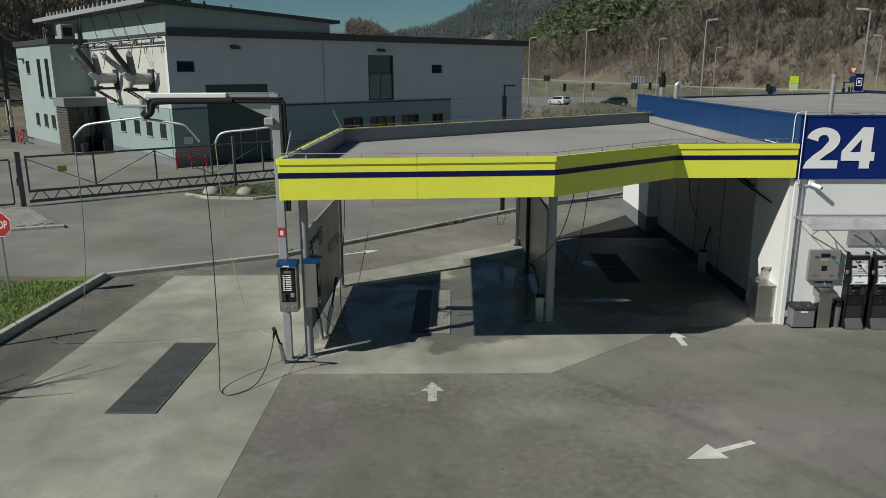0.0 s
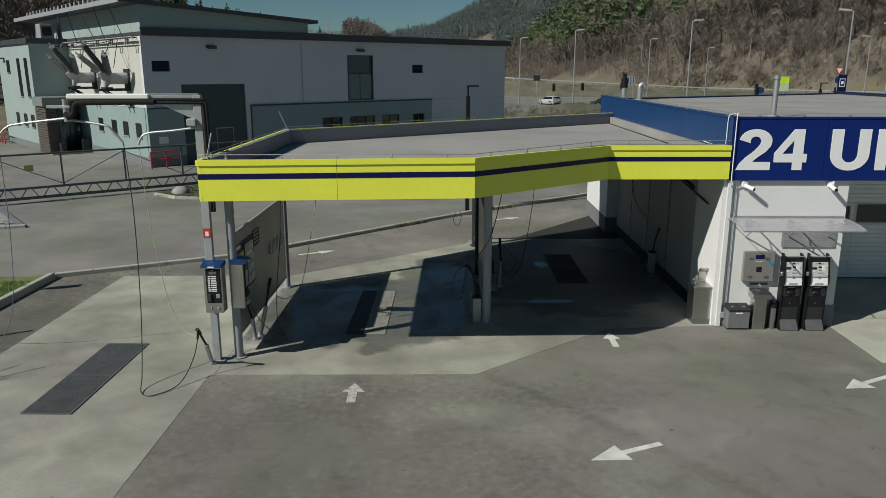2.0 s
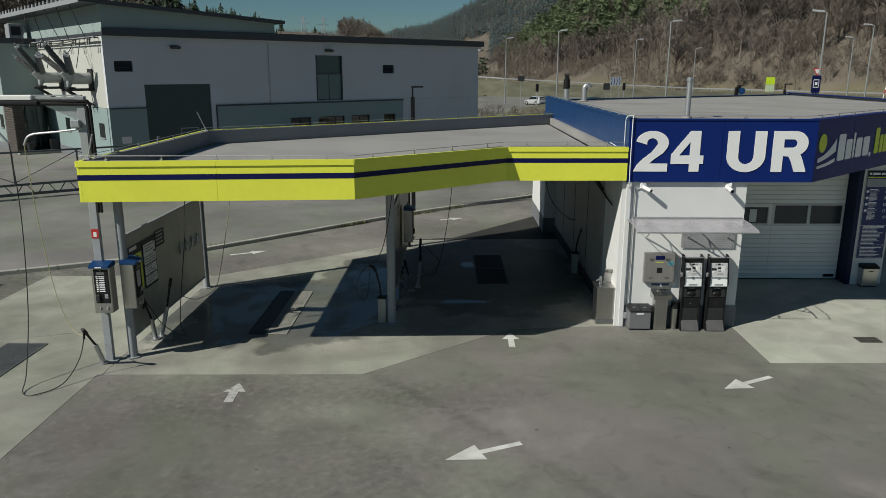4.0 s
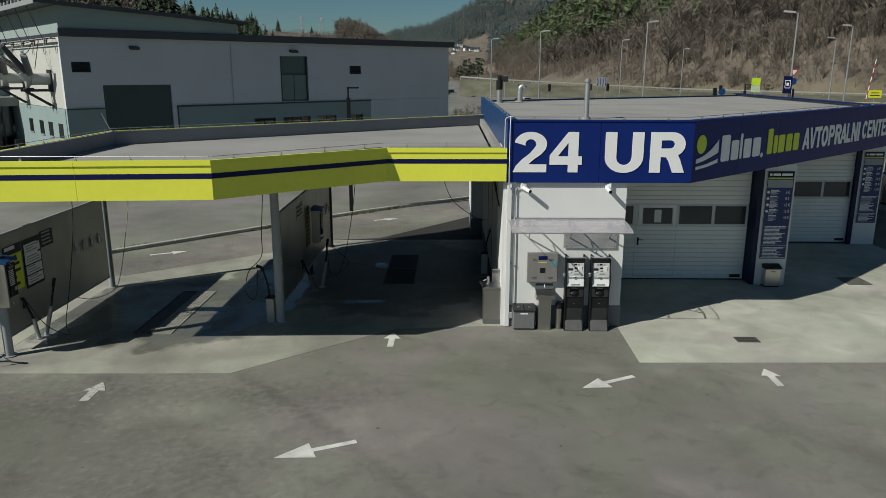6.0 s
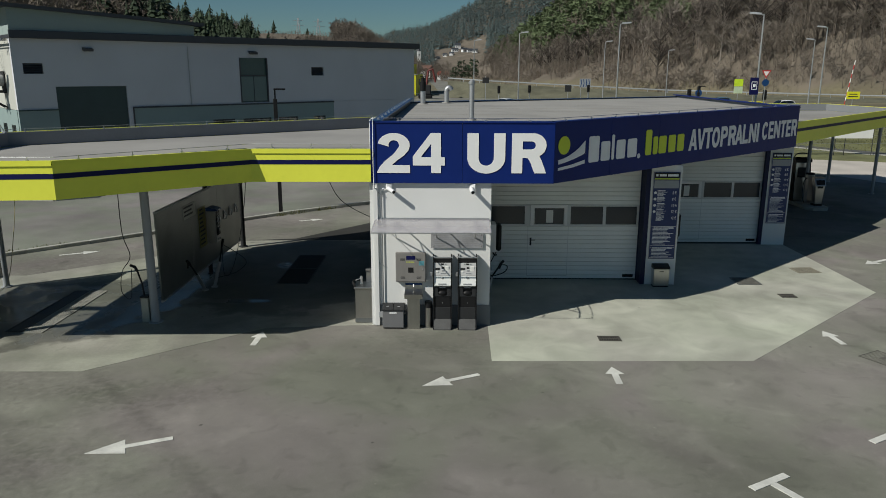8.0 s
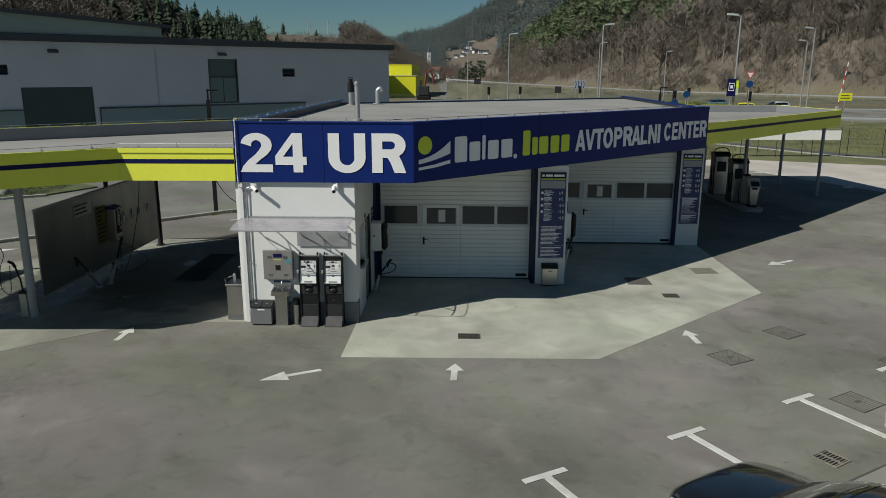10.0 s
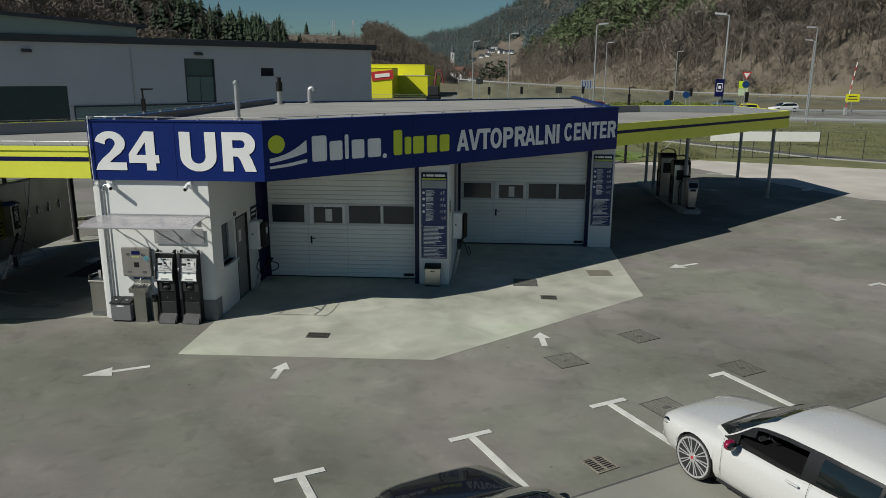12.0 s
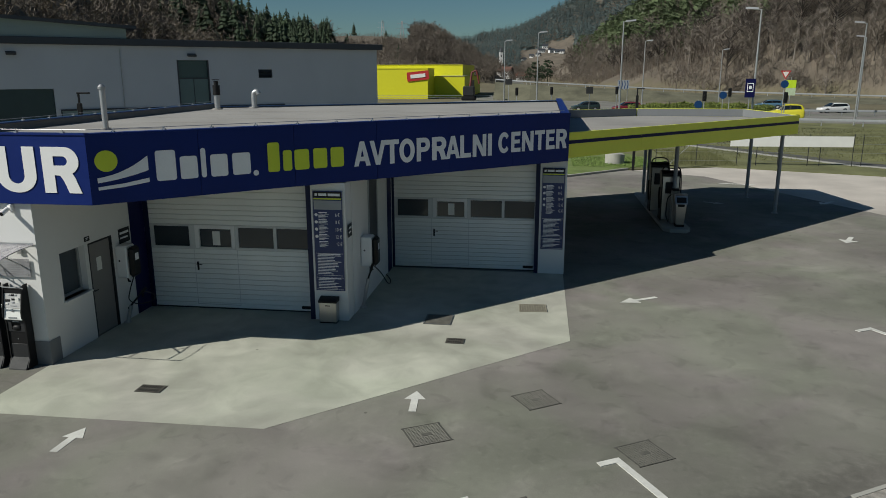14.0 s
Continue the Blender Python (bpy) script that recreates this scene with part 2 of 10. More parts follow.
def wet_bays(m, spots, puddles):
    """Wet washed floor round the pits: darker and glossier, with ragged rims."""
    w = m.copy()
    n, l = w.node_tree.nodes, w.node_tree.links
    b = n["Principled BSDF"]
    col = b.inputs["Base Color"].links[0].from_socket
    rgh = b.inputs["Roughness"].links[0].from_socket
    geo = n.new("ShaderNodeNewGeometry")
    no = n.new("ShaderNodeTexNoise")
    no.inputs["Scale"].default_value = 1.3
    no.inputs["Detail"].default_value = 6
    l.new(geo.outputs["Position"], no.inputs["Vector"])
    def blot(ovals):
        total = None
        for cx, cy, rx, ry in ovals:
            mp = n.new("ShaderNodeMapping")
            mp.inputs["Location"].default_value = (-cx / rx, -cy / ry, 0)
            mp.inputs["Scale"].default_value = (1 / rx, 1 / ry, 0)
            l.new(geo.outputs["Position"], mp.inputs["Vector"])
            ln = n.new("ShaderNodeVectorMath")
            ln.operation = "LENGTH"
            l.new(mp.outputs[0], ln.inputs[0])
            s = n.new("ShaderNodeMath")
            s.operation = "MULTIPLY_ADD"
            l.new(no.outputs["Fac"], s.inputs[0])
            s.inputs[1].default_value = 0.9
            l.new(ln.outputs["Value"], s.inputs[2])
            r = n.new("ShaderNodeMapRange")
            r.inputs["From Min"].default_value = 1.38
            r.inputs["From Max"].default_value = 1.5
            r.inputs["To Min"].default_value = 1.0
            r.inputs["To Max"].default_value = 0.0
            l.new(s.outputs[0], r.inputs["Value"])
            if total is None:
                total = r.outputs[0]
            else:
                x = n.new("ShaderNodeMath")
                x.operation = "MAXIMUM"
                l.new(total, x.inputs[0])
                l.new(r.outputs[0], x.inputs[1])
                total = x.outputs[0]
        return total

    total, pool = blot(spots), blot(puddles)
    k = n.new("ShaderNodeMapRange")
    k.inputs["To Min"].default_value = 1.0
    k.inputs["To Max"].default_value = 0.52
    l.new(total, k.inputs["Value"])
    vm = n.new("ShaderNodeVectorMath")
    vm.operation = "SCALE"
    l.new(col, vm.inputs[0])
    l.new(k.outputs[0], vm.inputs["Scale"])
    l.new(vm.outputs[0], b.inputs["Base Color"])
    mx = n.new("ShaderNodeMix")
    l.new(total, mx.inputs["Factor"])
    l.new(rgh, mx.inputs["A"])
    film = n.new("ShaderNodeTexNoise")
    film.inputs["Scale"].default_value = 0.9
    film.inputs["Detail"].default_value = 5
    film.inputs["Distortion"].default_value = 0.8
    l.new(geo.outputs["Position"], film.inputs["Vector"])
    fr = n.new("ShaderNodeMapRange")
    fr.inputs["From Min"].default_value = 0.42
    fr.inputs["From Max"].default_value = 0.6
    fr.inputs["To Min"].default_value = 0.1
    fr.inputs["To Max"].default_value = 0.4
    l.new(film.outputs["Fac"], fr.inputs["Value"])
    dry = n.new("ShaderNodeMix")
    l.new(pool, dry.inputs["Factor"])
    dry.inputs["A"].default_value = 0.62
    l.new(fr.outputs[0], dry.inputs["B"])
    l.new(dry.outputs["Result"], mx.inputs["B"])
    b.inputs["Specular IOR Level"].default_value = 0.3
    l.new(mx.outputs["Result"], b.inputs["Roughness"])
    return w


M_WETCONCRETE = wet_bays(M_CONCRETE, [(-1.9, 16.2, 1.9, 2.4), (-0.2, 16.4, 2.1, 2.6), (0.9, 18.2, 1.3, 3.0), (4.3, 19.9, 2.8, 4.0)],
                         [(-1.9, 16.0, 1.9, 2.2), (-0.2, 16.2, 2.0, 2.2), (1.1, 18.0, 1.0, 2.6), (3.3, 17.0, 0.9, 0.16), (3.85, 20.5, 0.25, 0.35)])
M_PATH = surface("path_asphalt", (0.085, 0.085, 0.082), 0.85, var=0.12, scale=0.5, fine=40, bump=0.2)
M_KERB = surface("kerb_stone", (0.37, 0.365, 0.33), 0.85, var=0.15, scale=2.5, fine=40, bump=0.25, rnd=0.08)
M_GRAVEL = surface("gravel", (0.3, 0.28, 0.25), 0.95, var=0.5, scale=6, fine=70, bump=0.9)
M_GRAVEL_PALE = surface("rolled_gravel", (0.49, 0.45, 0.405), 0.95, var=0.2, scale=0.4, fine=22, bump=0.5, dark=0.15)
M_MARK = surface("road_paint", (0.62, 0.62, 0.58), 0.7, var=0.18, scale=3, fine=25, bump=0.15, dark=0.25)
M_MARK_WORN = surface("worn_road_paint", (0.46, 0.46, 0.43), 0.75, var=0.3, scale=22, fine=40, bump=0.2, dark=0.72)
M_WHITE = surface("white_render", (0.7, 0.7, 0.69), 0.8, var=0.04, scale=1.0, fine=60, bump=0.12)
M_PLINTH = surface("grey_plinth", (0.16, 0.17, 0.18), 0.75, var=0.1, scale=2, fine=50, bump=0.15)
M_NAVY = surface("navy_cladding", (0.004, 0.019, 0.14), 0.5, var=0.1, scale=0.8, fine=8, bump=0.02, spec=0.2)
M_BLUE = surface("blue_cladding", (0.006, 0.044, 0.145), 0.38, var=0.1, scale=0.8, fine=8, bump=0.02)
M_YELLOW = surface("lime_yellow_cladding", (0.78, 0.8, 0.075), 0.4, var=0.05, scale=0.9, fine=9, bump=0.02)
M_STRIPE = surface("navy_stripe", (0.005, 0.007, 0.062), 0.5, var=0.08, spec=0.2)
M_MEMBRANE = surface("roof_membrane", (0.3, 0.29, 0.275), 0.85, var=0.13, scale=0.5, fine=30, bump=0.12, dark=0.18)
M_PARAPET = surface("grey_parapet_sheet", (0.2, 0.21, 0.22), 0.55, var=0.1, scale=1.2, fine=20, bump=0.04)
M_STEEL = surface("galvanised_steel", (0.45, 0.46, 0.47), 0.45, metal=0.75, var=0.12, scale=5, fine=40, bump=0.03)
M_PAINTED = surface("grey_painted_steel", (0.3, 0.315, 0.33), 0.45, var=0.08, scale=3, fine=30, bump=0.02)
M_STAINLESS = surface("stainless_steel", (0.52, 0.51, 0.49), 0.32, metal=1.0, var=0.1, scale=4, fine=60, bump=0.03, stretch=(1, 1, 0.2))
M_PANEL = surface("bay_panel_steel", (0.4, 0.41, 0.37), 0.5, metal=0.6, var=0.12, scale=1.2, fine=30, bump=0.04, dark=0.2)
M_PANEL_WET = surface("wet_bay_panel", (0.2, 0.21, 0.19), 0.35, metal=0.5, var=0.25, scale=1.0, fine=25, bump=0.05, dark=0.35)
M_BLACK = surface("black_plastic", (0.012, 0.012, 0.013), 0.5, var=0.15, scale=4, fine=40, bump=0.05, spec=0.25)
M_DARKSTEEL = surface("dark_painted_steel", (0.028, 0.029, 0.031), 0.55, var=0.15, scale=3, fine=30, bump=0.03, spec=0.3)
M_JAMB = surface("dark_navy_steel", (0.006, 0.011, 0.05), 0.5, var=0.1, spec=0.3)
M_FOOTGREY = surface("dull_grey_foot", (0.1, 0.1, 0.1), 0.85, var=0.15, scale=5, fine=40, spec=0.15)
M_COVEREDGE = surface("dark_cover_edge", (0.085, 0.082, 0.072), 0.8, var=0.3, scale=8, fine=50)
M_BINGREY = surface("bin_grey_paint", (0.165, 0.165, 0.172), 0.45, var=0.1, scale=3, fine=30, bump=0.02)
M_CABGREY = surface("brushed_cabinet_steel", (0.21, 0.2, 0.19), 0.5, var=0.1, scale=4, fine=60, bump=0.02, stretch=(1, 1, 0.2))
M_RUBBER = surface("rubber_hose", (0.02, 0.02, 0.022), 0.6, var=0.2, scale=6, fine=30)
M_FOAM = surface("black_foam_sleeve", (0.007, 0.007, 0.008), 0.95, var=0.2, scale=6, fine=30)
M_HOSE_BLUE = surface("pale_blue_hose", (0.16, 0.22, 0.3), 0.5, var=0.1)
M_HOSE_YELLOW = surface("yellow_hose", (0.5, 0.42, 0.12), 0.5, var=0.1)
M_DOORGLASS = surface("grey_door_glass", (0.034, 0.044, 0.054), 0.2, var=0.15, scale=1.5, bump=0.0, coat=0.25)
M_DOOR = surface("light_grey_door_sheet", (0.82, 0.83, 0.81), 0.5, var=0.05, scale=1.5, fine=40, bump=0.05)
M_DOOR_FRAME = surface("white_aluminium", (0.62, 0.63, 0.63), 0.4, var=0.05)
M_GREYDOOR = surface("grey_steel_door", (0.22, 0.21, 0.2), 0.5, var=0.06, scale=2)
M_GLASS = glassy("window_glass", (0.55, 0.6, 0.6))
def frosted(name, colour, alpha, rough=0.4, var=0.15):
    """Clear plastic gone dull: partly seen through, partly grey film."""
    m = surface(name, colour, rough, var=var, scale=3, fine=40, bump=0.02)
    m.node_tree.nodes["Principled BSDF"].inputs["Alpha"].default_value = alpha
    return m


M_AWNING = frosted("dulled_clear_sheet", (0.38, 0.37, 0.4), 0.55, 0.25, 0.06)
M_FROST = frosted("frosted_board", (0.33, 0.33, 0.35), 0.75, 0.5, 0.25)
M_TINT = surface("tinted_car_glass", (0.008, 0.011, 0.011), 0.08, var=0.02, bump=0.0, coat=1.0)
M_RED = surface("red_paint", (0.45, 0.03, 0.03), 0.45, var=0.1)
M_SIGNWHITE = surface("white_lettering", (0.8, 0.8, 0.8), 0.45, var=0.04)
M_SIGNGREY = surface("pale_grey_lettering", (0.84, 0.84, 0.85), 0.45, var=0.05)
M_LIME = surface("lime_lettering", (0.62, 0.72, 0.04), 0.45, var=0.05)
M_PAPER = surface("paper", (0.75, 0.75, 0.72), 0.8, var=0.04)
M_GRILLE = surface("galvanised_grating", (0.19, 0.2, 0.2), 0.5, metal=0.6, var=0.2, scale=3, fine=50)
# grating tone lifted for the sunlit part of the wash pit grating
M_SUNGRILLE = surface("sunlit_grating", (0.33, 0.33, 0.3), 0.6, metal=0.2, var=0.2, scale=3, fine=50)
M_PIT = surface("wet_pit", (0.012, 0.012, 0.013), 0.85, var=0.3)
M_IRON = surface("cast_iron", (0.14, 0.136, 0.118), 0.7, metal=0.3, var=0.3, scale=6, fine=60, bump=0.4)
M_DUSTY = surface("dusty_grating", (0.24, 0.225, 0.175), 0.8, metal=0.1, var=0.2, scale=5, fine=40)
# dark tone, also for the shaded part of the wash pit grating
M_COVERGREY = surface("dark_cover_plate", (0.04, 0.042, 0.042), 0.6, var=0.25, scale=2, fine=20)
M_DARKIRON = surface("dark_drain_iron", (0.08, 0.076, 0.064), 0.75, metal=0.1, var=0.25, scale=4, fine=40)
M_OLDIRON = surface("worn_drain_iron", (0.25, 0.225, 0.18), 0.75, metal=0.1, var=0.25, scale=4, fine=40)
M_SUB = surface("grey_render", (0.56, 0.57, 0.6), 0.85, var=0.05, scale=0.35, fine=25, bump=0.1, dark=0.06)
M_SUBSIDE = surface("pale_cream_render", (0.47, 0.475, 0.435), 0.85, var=0.07, scale=0.4, fine=25, bump=0.1, dark=0.1)
M_SUBANNEX = surface("blue_green_render", (0.275, 0.34, 0.33), 0.85, var=0.06, scale=0.4, fine=25, bump=0.1, dark=0.08)
M_SUBLOW = surface("green_grey_cladding", (0.24, 0.315, 0.31), 0.7, var=0.06, scale=0.5, fine=20, bump=0.05)
M_SUBDOOR = surface("dark_green_grey_metal", (0.04, 0.067, 0.065), 0.5, var=0.08, scale=1.5)
M_SUBROOF = surface("dark_slate_trim", (0.045, 0.05, 0.06), 0.5, var=0.1)
M_WINDARK = surface("dark_window_glass", (0.012, 0.016, 0.017), 0.3, var=0.1, bump=0.0)
M_DARKCERAMIC = surface("dark_grey_porcelain", (0.1, 0.1, 0.1), 0.4, var=0.12)
M_INSULATOR = surface("weathered_insulator", (0.22, 0.22, 0.215), 0.45, var=0.12)
M_HOSE_PALE = surface("pale_sand_hose", (0.42, 0.38, 0.22), 0.5, var=0.1)
M_CERAMIC = surface("grey_ceramic", (0.4, 0.41, 0.4), 0.35, var=0.08)
M_TIMBER = surface("weathered_timber", (0.082, 0.07, 0.06), 0.8, var=0.3, scale=3, fine=30, bump=0.3, stretch=(0.3, 0.3, 6))
M_CARWHITE = surface("white_car_paint", (0.56, 0.56, 0.555), 0.25, var=0.01, coat=1.0, bump=0.0)
M_CARBLACK = surface("black_car_paint", (0.008, 0.008, 0.009), 0.2, var=0.05, coat=1.0, bump=0.0)
M_CARTRIM = surface("black_trim", (0.012, 0.012, 0.013), 0.35, var=0.1, bump=0.0)
M_TYRE = surface("tyre_rubber", (0.018, 0.018, 0.018), 0.8, var=0.15, scale=8, fine=60, bump=0.2)
M_ALLOY = surface("polished_alloy", (0.6, 0.6, 0.61), 0.25, metal=0.5, var=0.05, bump=0.0)
M_MIRROR_RED = surface("red_metallic_paint", (0.2, 0.006, 0.035), 0.25, coat=1.0, var=0.05, bump=0.0)
M_GRASS = surface("grass_blades", (0.165, 0.24, 0.062), 0.8, var=0.35, scale=1.5, fine=18, bump=0.0)
M_TURF = surface("turf", (0.14, 0.19, 0.05), 0.95, var=0.35, scale=0.9, fine=14, bump=0.8, dark=0.2)
M_DULLTURF = surface("dull_turf", (0.085, 0.105, 0.042), 0.95, var=0.4, scale=0.9, fine=10, bump=0.6, dark=0.3)
M_DRYGRASS = surface("dry_grass", (0.14, 0.145, 0.062), 0.95, var=0.4, scale=0.35, fine=6, bump=0.8, dark=0.25)
M_TWIG = surface("bare_twigs", (0.152, 0.128, 0.106), 0.9, var=0.3, scale=0.05, fine=0.6, bump=0.0)
M_TWIG_PALE = surface("pale_bare_twigs", (0.195, 0.17, 0.148), 0.9, var=0.3, scale=0.05, fine=0.6, bump=0.0)
M_BARK = surface("dark_bark", (0.055, 0.046, 0.039), 0.9, var=0.25, scale=0.3, fine=3, bump=0.0)
M_BANKGRASS = surface("withered_grass", (0.115, 0.112, 0.076), 0.95, var=0.4, scale=0.3, fine=3, bump=0.5, dark=0.3)
M_RUST = surface("russet_brush", (0.172, 0.135, 0.106), 0.9, var=0.3, scale=0.08, fine=0.8, bump=0.0)
M_PINE = surface("pine_needles", (0.098, 0.13, 0.062), 0.9, var=0.35, scale=0.05, fine=0.5, bump=0.0)
# needles paler and bluer than near spruce: distance haze put into the colour
M_HAZEWOOD = surface("hazed_far_conifers", (0.085, 0.118, 0.118), 0.95, var=0.3, scale=0.02, fine=0.3, bump=0.0)
M_SPRUCE = surface("spruce_needles", (0.03, 0.05, 0.025), 0.9, var=0.4, scale=0.05, fine=0.5, bump=0.0)
M_HEDGE = surface("hedge_leaves", (0.12, 0.15, 0.03), 0.85, var=0.4, scale=1, fine=8, bump=0.0)
M_STONEDOME = surface("rough_boulder", (0.3, 0.29, 0.26), 0.9, var=0.2, scale=4, fine=30, bump=0.5)
M_YBLD = surface("bright_yellow_cladding", (0.7, 0.68, 0.02), 0.5, var=0.05, scale=0.1, fine=2)


# ---- building helpers ----
class Geo:
    """Collects vertices and faces of one mesh."""

    def __init__(self):
        self.v, self.f = [], []

    def add(self, verts, faces):
        k = len(self.v)
        self.v += [tuple(p) for p in verts]
        self.f += [tuple(i + k for i in f) for f in faces]
        return self

    def box(self, x0, x1, y0, y1, z0, z1, b=0.0):
        lo, hi = (min(x0, x1), min(y0, y1), min(z0, z1)), (max(x0, x1), max(y0, y1), max(z0, z1))
        b = min(b, *(0.45 * (h - l) for l, h in zip(lo, hi)))
        cs = [(sx, sy, sz) for sx in (0, 1) for sy in (0, 1) for sz in (0, 1)]
        if b <= 0:
            vs = [tuple((lo, hi)[s][a] for a, s in enumerate(c)) for c in cs]
            return self.add(vs, [(0, 1, 3, 2), (4, 6, 7, 5), (0, 4, 5, 1), (2, 3, 7, 6), (0, 2, 6, 4), (1, 5, 7, 3)])
        idx, vs = {}, []
        for c in cs:
            for a in range(3):
                p = [(lo[i] + (0 if i == a else b)) if c[i] == 0 else (hi[i] - (0 if i == a else b)) for i in range(3)]
                idx[c, a] = len(vs)
                vs.append(p)
        fs = []
        for a in range(3):
            o = [i for i in range(3) if i != a]
            for s in (0, 1):
                ring = []
                for u, w in ((0, 0), (1, 0), (1, 1), (0, 1)):
                    c = [0, 0, 0]
                    c[a], c[o[0]], c[o[1]] = s, u, w
                    ring.append(idx[tuple(c), a])
                fs.append(ring)
            for u in (0, 1):
                for w in (0, 1):
                    c0, c1 = [0, 0, 0], [0, 0, 0]
                    c0[a], c1[a] = 0, 1
                    c0[o[0]] = c1[o[0]] = u
                    c0[o[1]] = c1[o[1]] = w
                    fs.append((idx[tuple(c0), o[0]], idx[tuple(c1), o[0]], idx[tuple(c1), o[1]], idx[tuple(c0), o[1]]))
        fs += [[idx[c, a] for a in range(3)] for c in cs]
        return self.add(vs, fs)

    def tube(self, pts, r, n=8, r1=None, cap=True):
        pts = [Vector(p) for p in pts]
        m = len(pts)
        d = [(pts[min(i + 1, m - 1)] - pts[max(i - 1, 0)]).normalized() for i in range(m)]
        ref = Vector((0, 0, 1)) if abs(d[0].z) < 0.9 else Vector((1, 0, 0))
        u = d[0].cross(ref).normalized()
        vs, fs = [], []
        for i, p in enumerate(pts):
            u = (u - d[i] * u.dot(d[i])).normalized()
            w = d[i].cross(u)
            rr = r if r1 is None else r + (r1 - r) * i / (m - 1)
            vs += [p + (u * math.cos(6.28318 * k / n) + w * math.sin(6.28318 * k / n)) * rr for k in range(n)]
        for i in range(m - 1):
            for k in range(n):
                q = (k + 1) % n
                fs.append((i * n + k, i * n + q, (i + 1) * n + q, (i + 1) * n + k))
        if cap:
            fs += [tuple(range(n)), tuple((m - 1) * n + k for k in range(n))]
        return self.add(vs, fs)

    def cyl(self, p0, p1, r, n=14, r1=None):
        return self.tube([p0, p1], r, n, r1)

    def prism(self, poly, z0, z1):
        n = len(poly)
        vs = [(x, y, z0) for x, y in poly] + [(x, y, z1) for x, y in poly]
        return self.add(vs, [tuple(range(n)), tuple(range(n, 2 * n))] + [(i, (i + 1) % n, n + (i + 1) % n, n + i) for i in range(n)])

    def side_prism(self, poly, x0, x1):
        """Outline in (y, z), pulled along x."""
        n = len(poly)
        vs = [(x0, y, z) for y, z in poly] + [(x1, y, z) for y, z in poly]
        return self.add(vs, [tuple(range(n)), tuple(range(n, 2 * n))] + [(i, (i + 1) % n, n + (i + 1) % n, n + i) for i in range(n)])

    def ball(self, c, rx, ry=None, rz=None, n=12, m=7, low=-1.0):
        ry, rz = ry or rx, rz or rx
        vs, fs = [], []
        for j in range(m + 1):
            s = low + (1 - low) * j / m
            h = math.sin(s * 1.5708)
            q = math.cos(s * 1.5708)
            vs += [(c[0] + rx * q * math.cos(6.28318 * k / n), c[1] + ry * q * math.sin(6.28318 * k / n), c[2] + rz * h) for k in range(n)]
        for j in range(m):
            for k in range(n):
                w = (k + 1) % n
                fs.append((j * n + k, j * n + w, (j + 1) * n + w, (j + 1) * n + k))
        return self.add(vs, fs)

    def wall(self, p, q, z0, z1, t):
        """An upright slab along p-q in plan, t thick towards its left."""
        p, q = Vector((*p, 0)), Vector((*q, 0))
        o = Vector((-(q - p).y, (q - p).x, 0)).normalized() * t
        return self.prism([tuple(v.xy) for v in (p, q, q + o, p + o)], z0, z1)

    def moved(self, m):
        self.v = [tuple(m @ Vector(p)) for p in self.v]
        return self

    def mesh(self, name, mat, sharp=35, weld=False):
        me = bpy.data.meshes.new(name)
        me.from_pydata(self.v, [], self.f)
        if len(self.f) < 6000:
            bm = bmesh.new()
            bm.from_mesh(me)
            if weld:
                bmesh.ops.remove_doubles(bm, verts=bm.verts, dist=1e-4)
            bmesh.ops.recalc_face_normals(bm, faces=bm.faces)
            bm.to_mesh(me)
            bm.free()
        me.materials.append(mat)
        if sharp:
            me.polygons.foreach_set("use_smooth", [True] * len(me.polygons))
            me.set_sharp_from_angle(angle=radians(sharp))
        return me


def part(name, g, mat, parent=None, label="", sharp=35, weld=False):
    ob = new(name, g.mesh(name, mat, sharp, weld) if isinstance(g, Geo) else g)
    if parent is not None:
        ob.parent = parent
    if label:
        tagged(ob, label)
    return ob


def thing(name, at=(0, 0, 0), rz=0, label="", category="", group="", kind=""):
    ob = new(name)
    ob.empty_display_size = 0.2
    ob.matrix_basis = pose(*at, 0, 0, rz)
    return tagged(ob, label, category, group, kind)


def setting(name, g, mat, label, category, sharp=35):
    return tagged(part(name, g, mat, None, "", sharp), label, category, "", "structure")


def letters(name, text, size, m, mat, parent, label="", depth=0.012, wide=1.0, bold=0.0):
    """Raised letters of the built-in font as one mesh; m takes x along the line, y up the letters."""
    cu = bpy.data.curves.new(name, "FONT")
    cu.body = text
    cu.size = size
    cu.extrude = depth
    cu.offset = bold
    cu.resolution_u = 4
    tmp = bpy.data.objects.new(name, cu)
    scene.collection.objects.link(tmp)
    dg = bpy.context.evaluated_depsgraph_get()
    me = bpy.data.meshes.new_from_object(tmp.evaluated_get(dg))
    bpy.data.objects.remove(tmp)
    bpy.data.curves.remove(cu)
    xs = [v.co.x for v in me.vertices]
    ys = [v.co.y for v in me.vertices]
    w, h = max(xs) - min(xs), max(ys) - min(ys)
    lo = Vector((min(xs), min(ys), 0))
    for v in me.vertices:
        c = v.co - lo
        v.co = m @ Vector((c.x / w * wide, c.y / h * size, c.z))
    me.materials.clear()
    me.materials.append(mat)
    ob = new(name, me)
    ob.parent = parent
    return tagged(ob, label) if label else ob


def bow(cx, cy, rx, ry, a0, a1, n=14):
    """Points along an elliptic arc, degrees."""
    return [(cx + rx * math.cos(radians(a0 + (a1 - a0) * i / n)), cy + ry * math.sin(radians(a0 + (a1 - a0) * i / n))) for i in range(n + 1)]


